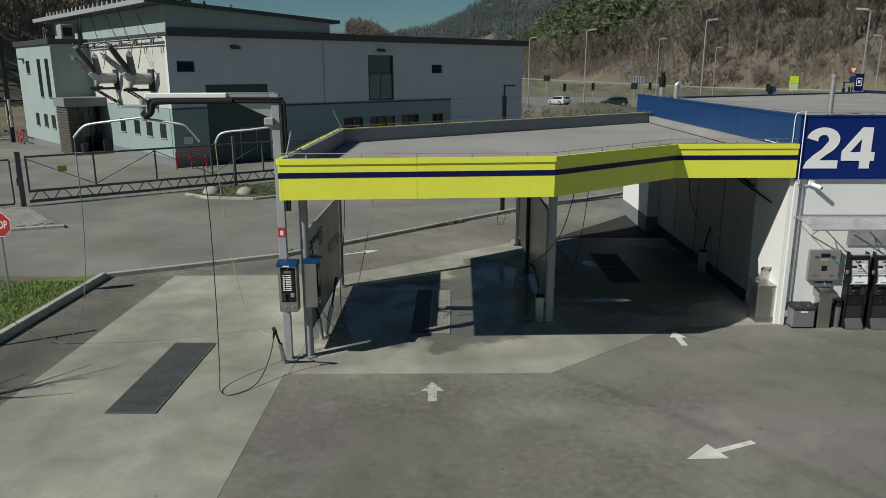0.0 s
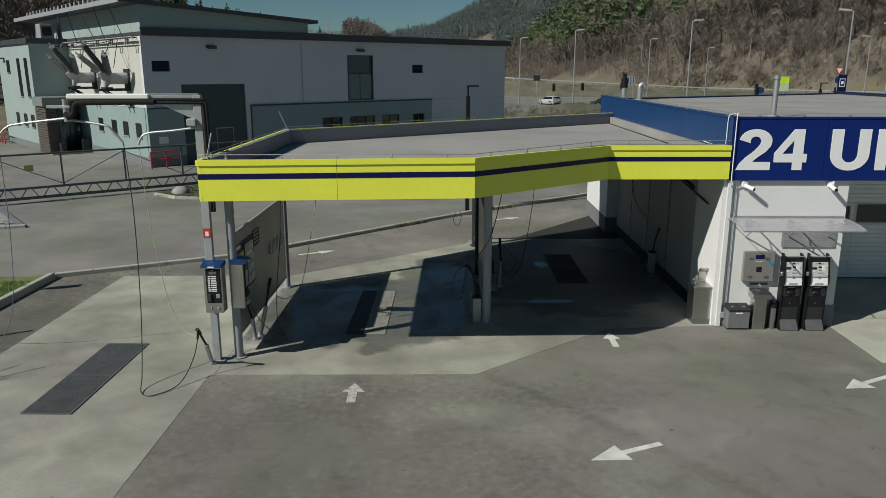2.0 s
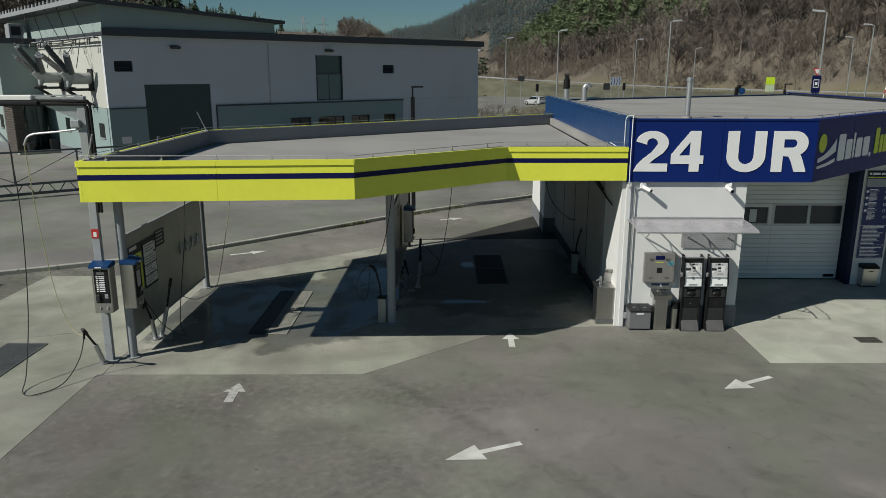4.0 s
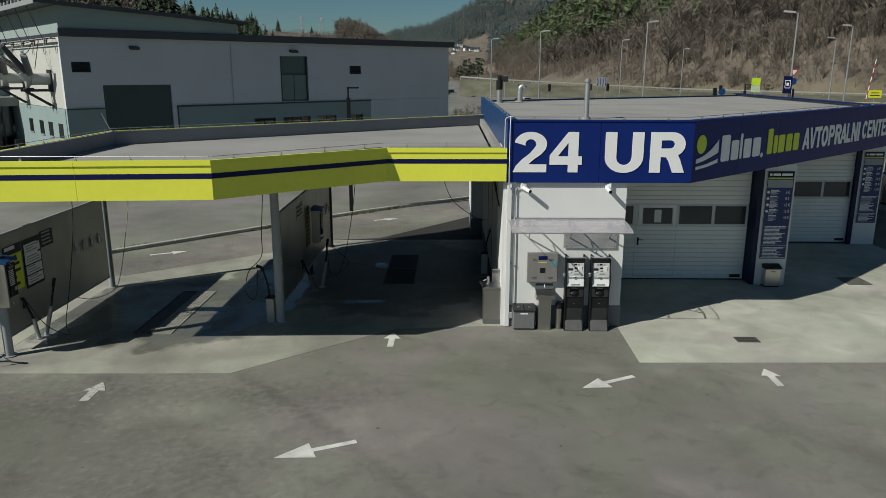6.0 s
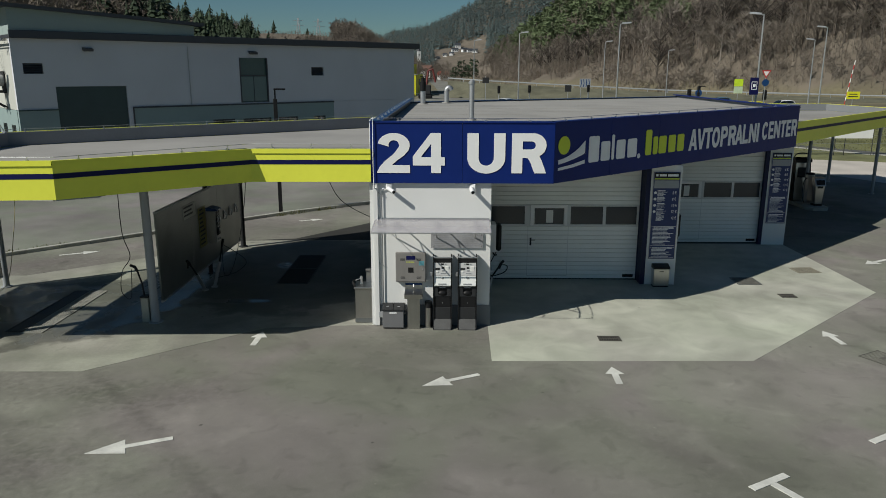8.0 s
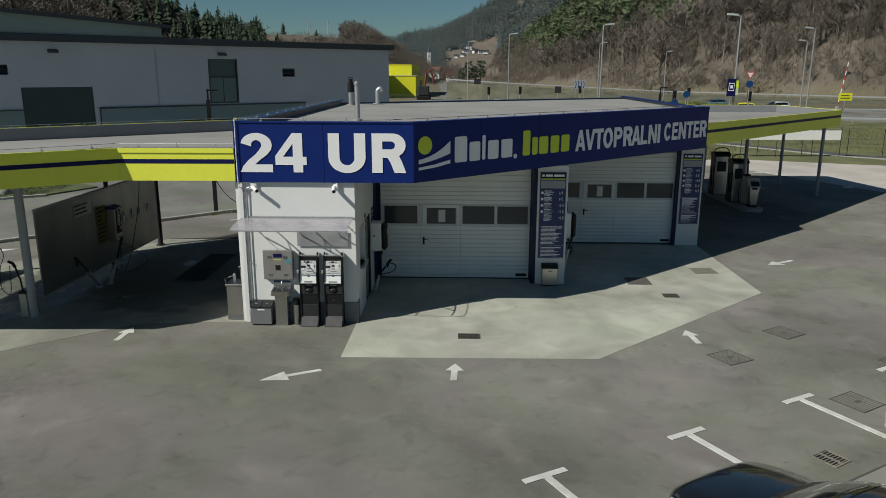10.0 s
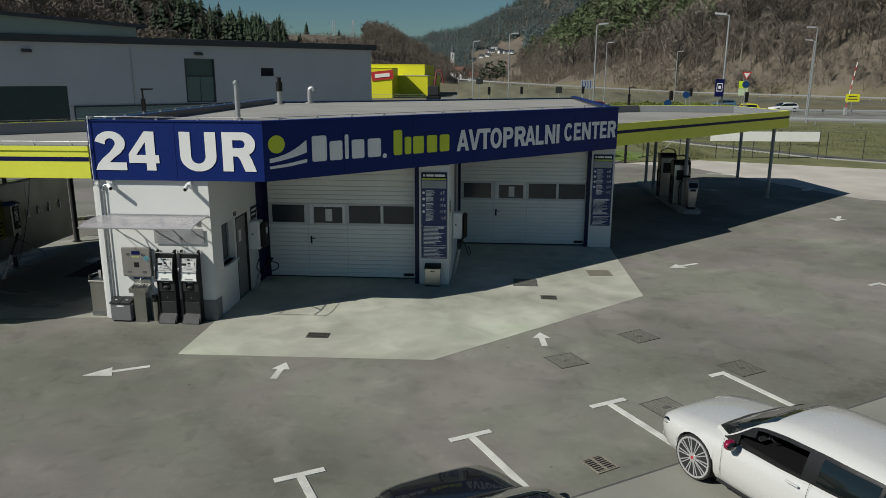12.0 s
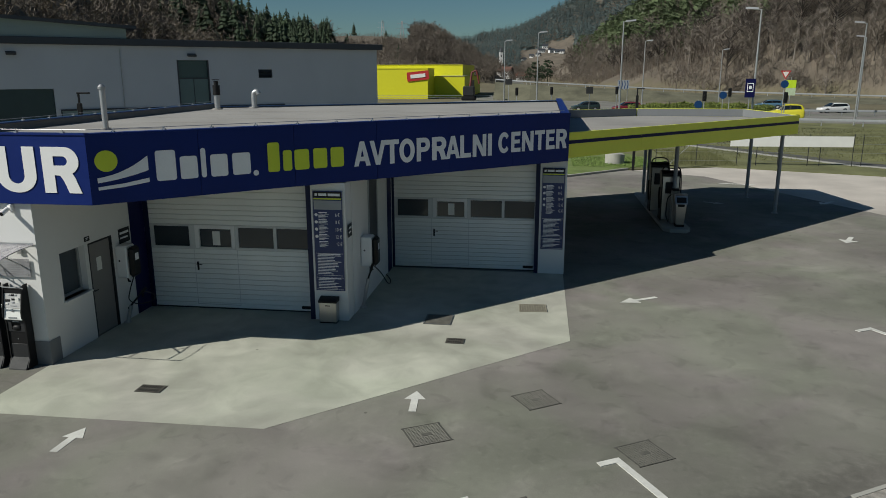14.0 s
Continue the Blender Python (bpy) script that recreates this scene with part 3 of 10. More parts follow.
def glyph_outlines(c):
    """Heavy grotesque capitals and numerals in a unit square: outer rim first, then holes."""
    if c == "2":
        return [[(0, 0), (1, 0), (1, 0.2), (0.46, 0.2), (0.62, 0.32), (0.84, 0.45), (0.96, 0.57)] + bow(0.52, 0.7, 0.48, 0.3, -8, 172) + [(0.37, 0.66)] + bow(0.52, 0.69, 0.16, 0.13, 170, -12) + [(0.6, 0.57), (0.5, 0.47), (0.26, 0.31), (0.09, 0.16)]]
    if c == "4":
        return [[(0.57, 0), (0.88, 0), (0.88, 0.19), (1, 0.19), (1, 0.4), (0.88, 0.4), (0.88, 1), (0.56, 1), (0, 0.42), (0, 0.19), (0.57, 0.19)], [(0.57, 0.4), (0.57, 0.73), (0.25, 0.4)]]
    if c == "U":
        return [[(0, 1)] + bow(0.5, 0.38, 0.5, 0.39, 180, 360) + [(1, 1), (0.7, 1)] + bow(0.5, 0.38, 0.2, 0.19, 360, 180) + [(0.3, 1)]]
    if c in "RP":
        rim = [(0, 0), (0, 1), (0.6, 1)] + bow(0.62, 0.7, 0.37, 0.3, 88, -62 if c == "R" else -88)
        rim += [(0.86, 0.33), (1, 0), (0.66, 0), (0.54, 0.27), (0.46, 0.38), (0.31, 0.39), (0.31, 0)] if c == "R" else [(0.31, 0.39), (0.31, 0)]
        return [rim, [(0.31, 0.8), (0.31, 0.6), (0.55, 0.6)] + bow(0.56, 0.7, 0.12, 0.1, -85, 85) + [(0.55, 0.8)]]
    if c == "A":
        return [[(0, 0), (0.37, 1), (0.63, 1), (1, 0), (0.74, 0), (0.67, 0.2), (0.33, 0.2), (0.26, 0)], [(0.4, 0.38), (0.6, 0.38), (0.5, 0.7)]]
    if c == "V":
        return [[(0, 1), (0.37, 0), (0.63, 0), (1, 1), (0.73, 1), (0.5, 0.3), (0.27, 1)]]
    if c == "T":
        return [[(0.34, 0), (0.34, 0.8), (0, 0.8), (0, 1), (1, 1), (1, 0.8), (0.66, 0.8), (0.66, 0)]]
    if c == "O":
        return [bow(0.5, 0.5, 0.5, 0.51, 0, 345, 23), bow(0.5, 0.5, 0.23, 0.3, 0, 345, 23)]
    if c == "L":
        return [[(0, 0), (0, 1), (0.34, 1), (0.34, 0.2), (1, 0.2), (1, 0)]]
    if c == "N":
        return [[(0, 0), (0, 1), (0.29, 1), (0.73, 0.38), (0.73, 1), (1, 1), (1, 0), (0.71, 0), (0.27, 0.62), (0.27, 0)]]
    if c == "I":
        return [[(0, 0), (0, 1), (1, 1), (1, 0)]]
    if c == "C":
        return [bow(0.5, 0.5, 0.5, 0.51, 38, 322, 22) + bow(0.52, 0.5, 0.25, 0.3, 325, 35, 18)]
    return [[(0, 0), (0, 1), (0.96, 1), (0.96, 0.8), (0.33, 0.8), (0.33, 0.61), (0.9, 0.61), (0.9, 0.42), (0.33, 0.42), (0.33, 0.2), (1, 0.2), (1, 0)]]


def sign_glyph(name, c, wide, high, m, mat, parent, label, depth=0.01):
    """One raised sign letter cut from sheet."""
    cu = bpy.data.curves.new(name, "CURVE")
    cu.dimensions = "2D"
    cu.fill_mode = "BOTH"
    cu.extrude = depth / 2
    for rim in glyph_outlines(c):
        sp = cu.splines.new("POLY")
        sp.points.add(len(rim) - 1)
        for q, (x, y) in zip(sp.points, rim):
            q.co = (x * wide, y * high, 0, 1)
        sp.use_cyclic_u = True
    tmp = bpy.data.objects.new(name, cu)
    scene.collection.objects.link(tmp)
    me = bpy.data.meshes.new_from_object(tmp.evaluated_get(bpy.context.evaluated_depsgraph_get()))
    bpy.data.objects.remove(tmp)
    bpy.data.curves.remove(cu)
    for v in me.vertices:
        v.co = m @ (v.co + Vector((0, 0, depth / 2)))
    me.materials.clear()
    me.materials.append(mat)
    ob = new(name, me)
    ob.parent = parent
    return tagged(ob, label)


def upright(x, y, z, along):
    """Plane standing upright: x along the direction (degrees in plan), y up, z out of its right-hand side."""
    a = radians(along)
    return Matrix(((math.cos(a), 0, math.sin(a), x), (math.sin(a), 0, -math.cos(a), y), (0, 1, 0, z), (0, 0, 0, 1)))


def sag(p, q, drop, n=14):
    p, q = Vector(p), Vector(q)
    return [p.lerp(q, i / n) - Vector((0, 0, drop * 4 * (i / n) * (1 - i / n))) for i in range(n + 1)]


def spline(pts, n=6):
    """Smooth run through the points."""
    pts = [Vector(p) for p in pts]
    out = []
    for i in range(len(pts) - 1):
        a, b, c, d = pts[max(i - 1, 0)], pts[i], pts[i + 1], pts[min(i + 2, len(pts) - 1)]
        for k in range(n):
            t = k / n
            out.append(0.5 * ((2 * b) + (c - a) * t + (2 * a - 5 * b + 4 * c - d) * t * t + (3 * b - a - 3 * c + d) * t ** 3))
    return out + [pts[-1]]


# ---- ground and hills: one sheet to the horizon ----
FOOT_RIGHT = [(500, 1000), (150, 660), (60, 585), (24, 545), (22, 470), (36, 330), (62, 205), (98, 168), (170, 142), (300, 90), (600, -60)]
FOOT_LEFT = [(-106, 440), (-68, 300), (-70, 190), (-84, 110), (-130, 60), (-300, -20)]


def off_line(px, py, line):
    """Signed distance from a polyline, positive to the right of its run."""
    best = np.full(px.shape, 1e9)
    sign = np.ones(px.shape)
    for (ax, ay), (bx, by) in zip(line[:-1], line[1:]):
        dx, dy = bx - ax, by - ay
        t = np.clip(((px - ax) * dx + (py - ay) * dy) / (dx * dx + dy * dy), 0, 1)
        d = np.hypot(px - ax - t * dx, py - ay - t * dy)
        s = np.where((px - ax) * dy - (py - ay) * dx > 0, 1.0, -1.0)
        near = d < best
        sign = np.where(near, s, sign)
        best = np.where(near, d, best)
    return best * sign


def hill_height(px, py):
    px, py = np.asarray(px, float), np.asarray(py, float)
    wob = 6 * np.sin(px * 0.031 + 1.3) * np.cos(py * 0.023) + 3 * np.sin(px * 0.083 + py * 0.061) + 1.5 * np.sin(px * 0.19 - py * 0.13)
    right = np.clip(-off_line(px, py, FOOT_RIGHT) + wob, 0, None)
    zr = np.minimum(right * 0.66, 60 + right * 0.25)
    left = np.clip(off_line(px, py, FOOT_LEFT) + wob, 0, None)
    left = np.where(py < 460, left, 0)
    zl = np.minimum(left * 0.6, 45 + left * 0.12)
    # low wooded ridge across the valley
    az = np.degrees(np.arctan2(px - 10, py))
    r = np.hypot(px - 10, py)
    crest = np.interp(az, [-60, -16, -11, -9.2, -7.4, -6.2, -5.0, -4.0, -3.0, -2.0], [28, 28, 28, 27, 25, 20.5, 16, 10.5, 6, 0])
    zb = crest * np.clip((r - 360) / 110, 0, 1) ** 0.8 * (1 + 0.004 * wob)
    # far mountain that closes the valley
    top = np.interp(az, [-30, -9, -5.3, -4.6, -3.0, -2.0, -1.0, 0.0, 1.0, 3.0, 6, 20], [40, 44, 49, 56, 62, 69, 80, 91, 102, 122, 148, 200])
    zc = top * np.clip((r - 800) / 420, 0, 1) * (1 + 0.012 * wob)
    return np.maximum.reduce([zr, zl, zb, zc])


def ground_sheet():
    az = np.concatenate([np.linspace(-180, -50, 40)[:-1], np.linspace(-50, 50, 230), np.linspace(50, 180, 40)[1:]])
    rs = np.concatenate([[0.5, 40, 80], np.linspace(100, 330, 54), np.geomspace(340, 1500, 44), [4000]])
    A, R = np.meshgrid(np.radians(az), rs)
    X, Y = 10 + R * np.sin(A), R * np.cos(A)
    Z = hill_height(X, Y)
    Z = np.where(Y < -60, 0, Z) - 0.06
    n = len(az)
    g = Geo()
    g.v = [(x, y, z) for x, y, z in zip(X.ravel(), Y.ravel(), Z.ravel())]
    g.f = [(j * n + i, j * n + i + 1, (j + 1) * n + i + 1, (j + 1) * n + i) for j in range(len(rs) - 1) for i in range(n - 1)]
    return g


def earth_material():
    m = surface("valley_ground", (0.15, 0.132, 0.08), 0.95, var=0.35, scale=0.08, fine=1.5, bump=0.6, dark=0.25)
    n, l = m.node_tree.nodes, m.node_tree.links
    b = n["Principled BSDF"]
    old = b.inputs["Base Color"].links[0].from_socket
    geo = n.new("ShaderNodeNewGeometry")
    sep = n.new("ShaderNodeSeparateXYZ")
    l.new(geo.outputs["Position"], sep.inputs[0])
    no = n.new("ShaderNodeTexNoise")
    no.inputs["Scale"].default_value = 0.12
    no.inputs["Detail"].default_value = 8
    l.new(geo.outputs["Position"], no.inputs["Vector"])
    h = n.new("ShaderNodeMath")
    h.operation = "MULTIPLY_ADD"
    l.new(no.outputs["Fac"], h.inputs[0])
    h.inputs[1].default_value = 8.0
    l.new(sep.outputs["Z"], h.inputs[2])
    f = n.new("ShaderNodeMapRange")
    f.inputs["From Min"].default_value = 4.2
    f.inputs["From Max"].default_value = 7.5
    l.new(h.outputs[0], f.inputs["Value"])
    ramp = n.new("ShaderNodeValToRGB")
    ramp.color_ramp.elements[0].color = (0.105, 0.088, 0.068, 1)
    ramp.color_ramp.elements[1].color = (0.16, 0.134, 0.104, 1)
    ramp.color_ramp.elements[0].position = 0.35
    ramp.color_ramp.elements[1].position = 0.7
    l.new(no.outputs["Fac"], ramp.inputs[0])
    mix = n.new("ShaderNodeMix")
    mix.data_type = "RGBA"
    l.new(f.outputs[0], mix.inputs["Factor"])
    l.new(old, mix.inputs["A"])
    l.new(ramp.outputs[0], mix.inputs["B"])
    l.new(mix.outputs["Result"], b.inputs["Base Color"])
    return m


setting("ground", ground_sheet(), earth_material(), "valley floor of dry grass rising into leaf-littered wooded slopes", "ground", 0)


def pad(name, poly, z, mat, label, category, thick=0.2):
    return setting(name, Geo().prism(poly, z - thick, z), mat, label, category, 0)


# yard, street and pads: each sheet a few millimetres above the one below
YARD = [(-9.7, -40), (70, -40), (60, 10), (36.6, 33), (33.3, 34.2), (28.4, 45.2), (24.4, 47.4), (20.8, 44.0), (7.7, 32.8), (2.2, 28.5), (-5.4, 21.2), (-9.7, 18.95)]
pad("pavement", YARD, 0.0, M_ASPHALT, "patched grey asphalt yard with faint tyre marks and stains", "pavement")
pad("road", [(-60, 19.2), (-9.95, 19.1), (-5.5, 21.35), (2.05, 28.65), (7.55, 32.95), (20.4, 44.1), (24, 47.8), (22, 60), (16, 100), (4, 100), (4, 64), (5.6, 62.3), (-16.3, 42.2), (-60, 30)], -0.012, M_ROAD, "smooth grey asphalt access road", "road")
pad("forecourt", [(-60, 30), (-16.3, 42.2), (-33, 64), (-70, 64)], -0.008, M_ROAD, "pale asphalt yard behind the substation gate", "pavement")
pad("concrete_pad", [(-7.92, -6), (-3.3, -6), (-3.38, 12.44), (-3.3, 12.44), (-3.26, 19.25), (-7.95, 19.15)], 0.0045, M_CONCRETE, "open wash bay slab of stained light concrete", "pavement")
pad("concrete_pad", [(-3.29, 12.44), (1.66, 12.53), (4.65, 15.05), (7.07, 15.28), (7.07, 23.95), (1.79, 23.75), (1.7, 23.2), (-3.255, 19.27)], 0.0045, M_WETCONCRETE, "covered wash bay slab of damp stained concrete", "pavement")
pad("concrete_pad", [(9.65, 13.17), (14.94, 13.25), (20.07, 18.0), (20.03, 23.5), (14.9, 23.6), (14.9, 19.2), (9.7, 19.2)], 0.0045, M_CONCRETE_PALE, "pale clean concrete apron before the garage doors", "pavement")
# shadow wedge behind the bay slab, painted as a dark sheet on the asphalt
pad("shadow_wedge", [(1.79, 23.78), (3.42, 24.1), (5.0, 26.0), (6.6, 27.95), (6.6, 24.92), (7.05, 24.9), (7.05, 23.97)], 0.004, surface("shadow_wedge", (0.045, 0.045, 0.043), 0.8, var=0.15, scale=0.8, fine=50, bump=0.2, spec=0.08), "dark sheet painted as the shadow wedge behind the wash bay slab", "pavement")
PARK = [(-8, -6.2), (17.21, 8.45), (24.5, 12.9), (40, 22.2), (60, 10), (62, -38), (-8, -38)]
pad("parking_pad", PARK, 0.007, surface("parking_concrete", (0.25, 0.248, 0.217), 0.85, var=0.15, scale=0.5, fine=40, bump=0.2, dark=0.15), "parking strip of weathered grey concrete", "pavement")
pad("pavement_joint", [(17.19, 8.48), (24.48, 12.93), (24.5, 12.9), (17.21, 8.45)], 0.009, M_PATH, "dark open joint along the parking strip", "joint", 0.05)
pad("path_edge", [(23.72, 12.46), (26.2, 13.96), (26.24, 13.9), (23.76, 12.4)], 0.022, M_KERB, "narrow pale edging stone beside the gravel", "kerb", 0.05)
pad("gravel_lot", [(24.6, 47.4), (28.4, 45.2), (33.3, 34.2), (36.6, 33), (60, 10), (80, 20), (40.5, 45.5), (30, 49.5)], -0.004, M_GRAVEL_PALE, "pale rolled gravel lot", "ground")
pad("grass_verge", [(-60, -30), (-9.98, -30), (-9.98, 18.9), (-11.5, 18.2), (-12.2, 16.2), (-60, 12)], 0.1, M_TURF, "strip of short green turf behind the kerb", "grass")
pad("grass_verge", [(21.0, 44.4), (24.4, 47.9), (30, 49.9), (40.5, 46), (60, 36), (80, 50), (62, 92), (20, 100), (22, 60)], -0.02, M_DRYGRASS, "rough dry grass bank beside the gravel lot", "grass")
pad("grass_verge", [(20.9, 44.6), (24.3, 48.0), (27.5, 52.5), (22, 62), (19, 52)], 0.03, M_TURF, "green lawn patch beside the well ring", "grass")
pad("grass_verge", [(3.5, 78), (18, 64.5), (23.5, 62), (30, 90), (24, 96.2), (8, 98.6)], 0.03, M_BANKGRASS, "dry grass bank below the main road", "grass")
mound = Geo()
mound.v = [(17.5 + 9.5 * q * math.cos(a * 0.2618), 91.5 + 5 * q * math.sin(a * 0.2618), 0.02 + 1.5 * (1 - q * q) ** 1.3 * (1 + 0.12 * math.sin(3 * a))) for q in (0.02, 0.25, 0.5, 0.75, 1.0) for a in range(24)]
mound.f = [(j * 24 + i, j * 24 + (i + 1) % 24, (j + 1) * 24 + (i + 1) % 24, (j + 1) * 24 + i) for j in range(4) for i in range(24)] + [tuple(range(24))]
setting("grass_mound", mound, M_BANKGRASS, "low mound of withered grass below the main road", "grass", 60)
pad("footpath", [(22, 74), (30, 64.5), (38.3, 51.6), (62, 32), (64, 33.5), (40.2, 52.8), (31.6, 66), (23.5, 76)], 0.0, M_PATH, "narrow dark asphalt footpath", "path")
pad("path_edge", [(22.6, 74.4), (30.5, 64.9), (38.7, 51.95), (62.3, 32.3), (62, 32), (38.3, 51.6), (30, 64.5), (22, 74)], 0.02, M_KERB, "pale concrete edging of the footpath", "kerb")
pad("road_far", [(-40, 104), (10, 100), (30, 97), (60, 91), (120, 66), (160, 84), (100, 112), (64, 128), (34, 150), (20, 200), (12, 320), (-2, 600), (-12, 600), (2, 300), (6, 190), (-2, 136), (-40, 128)], -0.016, M_ROAD, "wide grey main road with junction", "road")


pad("gravel_patch", [(23.75, 12.4), (24.6, 12.9), (27.5, 12.0), (28.5, 10.2), (26.5, 9.9)], 0.012, M_GRAVEL, "loose pale gravel beside the parking strip", "gravel")


# kerbs, stone by stone
def kerb_run(p, q, high, wide, group, lean=1.0):
    p, q = Vector((*p, 0)), Vector((*q, 0))
    n = max(1, round((q - p).length / lean))
    a = math.degrees(math.atan2(q.y - p.y, q.x - p.x))
    step = (q - p).length / n
    holder = tagged(new("kerb"), "run of pale concrete kerb stones beside the asphalt", "kerb", group, "structure")
    holder.matrix_basis = pose(p.x, p.y, 0, 0, 0, a)
    me = Geo().box(0.0015, step - 0.0015, -wide / 2, wide / 2, -0.1, high, 0.015).mesh("kerb_stone", M_KERB, 0)
    for i in range(n):
        s = new("kerb_stone", me)
        s.parent = holder
        s.matrix_basis = pose(i * step, random.uniform(-0.004, 0.004), random.uniform(-0.004, 0.003))
    return holder


kerb_run((-9.82, -8), (-9.82, 18.9), 0.17, 0.17, "street kerb")
kerb_run((-9.8, 19.0), (-5.45, 21.25), 0.12, 0.15, "street kerb")
kerb_run((-5.45, 21.25), (2.1, 28.55), 0.12, 0.15, "street kerb")
kerb_run((2.1, 28.55), (7.6, 32.9), 0.12, 0.15, "street kerb")
kerb_run((7.6, 32.9), (20.9, 44.2), 0.12, 0.15, "street kerb")
kerb_run((20.9, 44.2), (24.4, 47.6), 0.12, 0.15, "street kerb")
kerb_run((-16.2, 24.9), (-14.4, 25.6), 0.1, 0.2, "traffic island kerb", 0.6)


# ---- wash hall ----
hall = thing("car_wash_hall", (0, 0, 0), 0, "white rendered car wash hall with a navy clad roof edge", "building")
for a, b in (((7.2, 15.28), (9.7, 15.28)), ((9.7, 15.48), (9.7, 15.9)), ((9.7, 16.72), (9.7, 16.84)), ((9.7, 17.72), (9.7, 19.14))):
    part("wall", Geo().wall(a, b, 0, 3.4, 0.2), M_WHITE, hall)
part("wall", Geo().box(9.45, 9.7, 15.9, 16.72, 0, 1.15), M_WHITE, hall)
part("wall", Geo().box(9.45, 9.7, 15.9, 16.72, 2.15, 3.4), M_WHITE, hall)
part("wall", Geo().box(9.45, 9.7, 16.84, 17.72, 2.14, 3.4), M_WHITE, hall)
# one wall in two tones: shade painted into this grey, sunlit end white
part("wall", Geo().wall((7.2, 24.9), (7.2, 16.9), 0, 3.4, -0.2), surface("bay_wall_shaded", (0.33, 0.335, 0.325), 0.6, var=0.1, scale=0.8, dark=0.15), hall, "panelled bay side wall, shade put into its grey")
part("wall", Geo().wall((7.22, 16.896), (7.22, 15.29), 0, 3.4, -0.2), M_WHITE, hall, "sunlit white end of the bay wall")
for yy in (18.9, 20.9, 22.9):
    part("panel_joint", Geo().box(6.99, 6.998, yy, yy + 0.02, 0.31, 3.3), M_DARKSTEEL, hall)
part("cable_rail", Geo().tube([(6.97, 17.0, 2.85), (6.97, 19.5, 3.2), (6.97, 24.5, 3.22)], 0.025, 6), M_BLACK, hall, "black cable rail")
part("wall", Geo().box(6.62, 7.1, 24.9, 28.6, 0, 3.44), M_WHITE, hall)
part("wall", Geo().box(7.1, 7.4, 28.0, 28.74, 0, 3.4), M_WHITE, hall)
part("plinth", Geo().box(6.6, 6.618, 24.88, 28.6, 0.004, 0.55).box(6.6, 7.08, 24.88, 24.897, 0.004, 0.55), M_PLINTH, hall)
part("wall", Geo().wall((14.02, 19.16), (14.95, 19.16), 0, 3.4, 0.2), M_WHITE, hall)
part("wall", Geo().wall((14.95, 19.36), (14.95, 23.8), 0, 3.4, 0.2), M_WHITE, hall)
part("wall", Geo().wall((19.24, 23.6), (20.05, 23.6), 0, 3.4, 0.2), M_WHITE, hall)
part("wall", Geo().wall((20.05, 23.8), (20.05, 36.2), 0, 3.4, 0.2), M_WHITE, hall)
part("wall", Geo().wall((20.05, 36.2), (7.1, 28.75), 0, 3.4, 0.2), M_WHITE, hall)
part("wall", Geo().box(7.3, 9.45, 19.0, 19.15, 0, 3.4), M_WHITE, hall)
part("lintel", Geo().box(9.72, 14.02, 19.2, 19.3, 3.2, 3.4), M_WHITE, hall)
part("lintel", Geo().box(14.97, 19.24, 23.76, 23.86, 3.2, 3.4), M_WHITE, hall)
part("floor", Geo().prism([(7.3, 15.5), (9.4, 15.5), (9.4, 19.4), (14.7, 19.4), (14.7, 23.8), (19.9, 23.8), (19.9, 35.8), (7.3, 28.5)], 0, 0.012), M_CONCRETE, hall)
part("plinth", Geo().box(7.2, 9.72, 15.262, 15.277, 0.004, 0.5).box(9.702, 9.716, 15.264, 15.6, 0.004, 0.5), M_PLINTH, hall)
part("plinth", Geo().box(6.972, 6.998, 16.92, 24.88, 0.01, 0.3), M_DARKSTEEL, hall)

# soffit, deck and clad edge
part("soffit", Geo().prism([(7.16, 15.3), (11.0, 15.3), (19.95, 23.47), (19.95, 36.3), (7.16, 28.9)], 3.405, 3.5), M_PARAPET, hall)
inner = [(7.25, 15.4), (10.95, 15.4), (19.86, 23.53), (19.86, 36.2), (7.25, 28.8)]
part("roof", Geo().prism(inner, 3.505, 4.44), M_MEMBRANE, hall, "flat grey membrane roof with seams")
# membrane seams
seams = Geo()
for k in range(1, 7):
    y = 15.4 + k * 1.9
    x1 = min(19.8, 10.95 + (y - 15.4) * 1.096) if y < 23.5 else 19.8
    seams.box(7.28, x1 - 0.06, y - 0.03, y + 0.03, 4.44, 4.447)
part("seams", seams, M_MEMBRANE, hall)


def clad_run(p, q, z0, z1, mat, parent, panel, t=0.05, cap_mat=None):
    """Cladding panels standing side by side along p-q with fine open joints."""
    p, q = Vector((*p, 0)), Vector((*q, 0))
    n = max(1, round((q - p).length / panel))
    d = (q - p).normalized()
    w = (q - p).length / n
    for i in range(n):
        a, b = p + d * (i * w + 0.004), p + d * ((i + 1) * w - 0.004)
        part("cladding_panel", Geo().wall(a.xy, b.xy, z0, z1, t), mat, parent)
    part("backing", Geo().wall((p + d * 0.07 + Vector((-d.y, d.x, 0)) * 0.055).xy, (q - d * 0.07 + Vector((-d.y, d.x, 0)) * 0.055).xy, z0 + 0.02, z1 - 0.01, 0.06), M_PARAPET, parent)
    part("coping", Geo().wall((p - Vector((-d.y, d.x, 0)) * 0.02).xy, (q - Vector((-d.y, d.x, 0)) * 0.02).xy, z1 + 0.002, z1 + 0.03, 0.24), cap_mat or mat, parent)


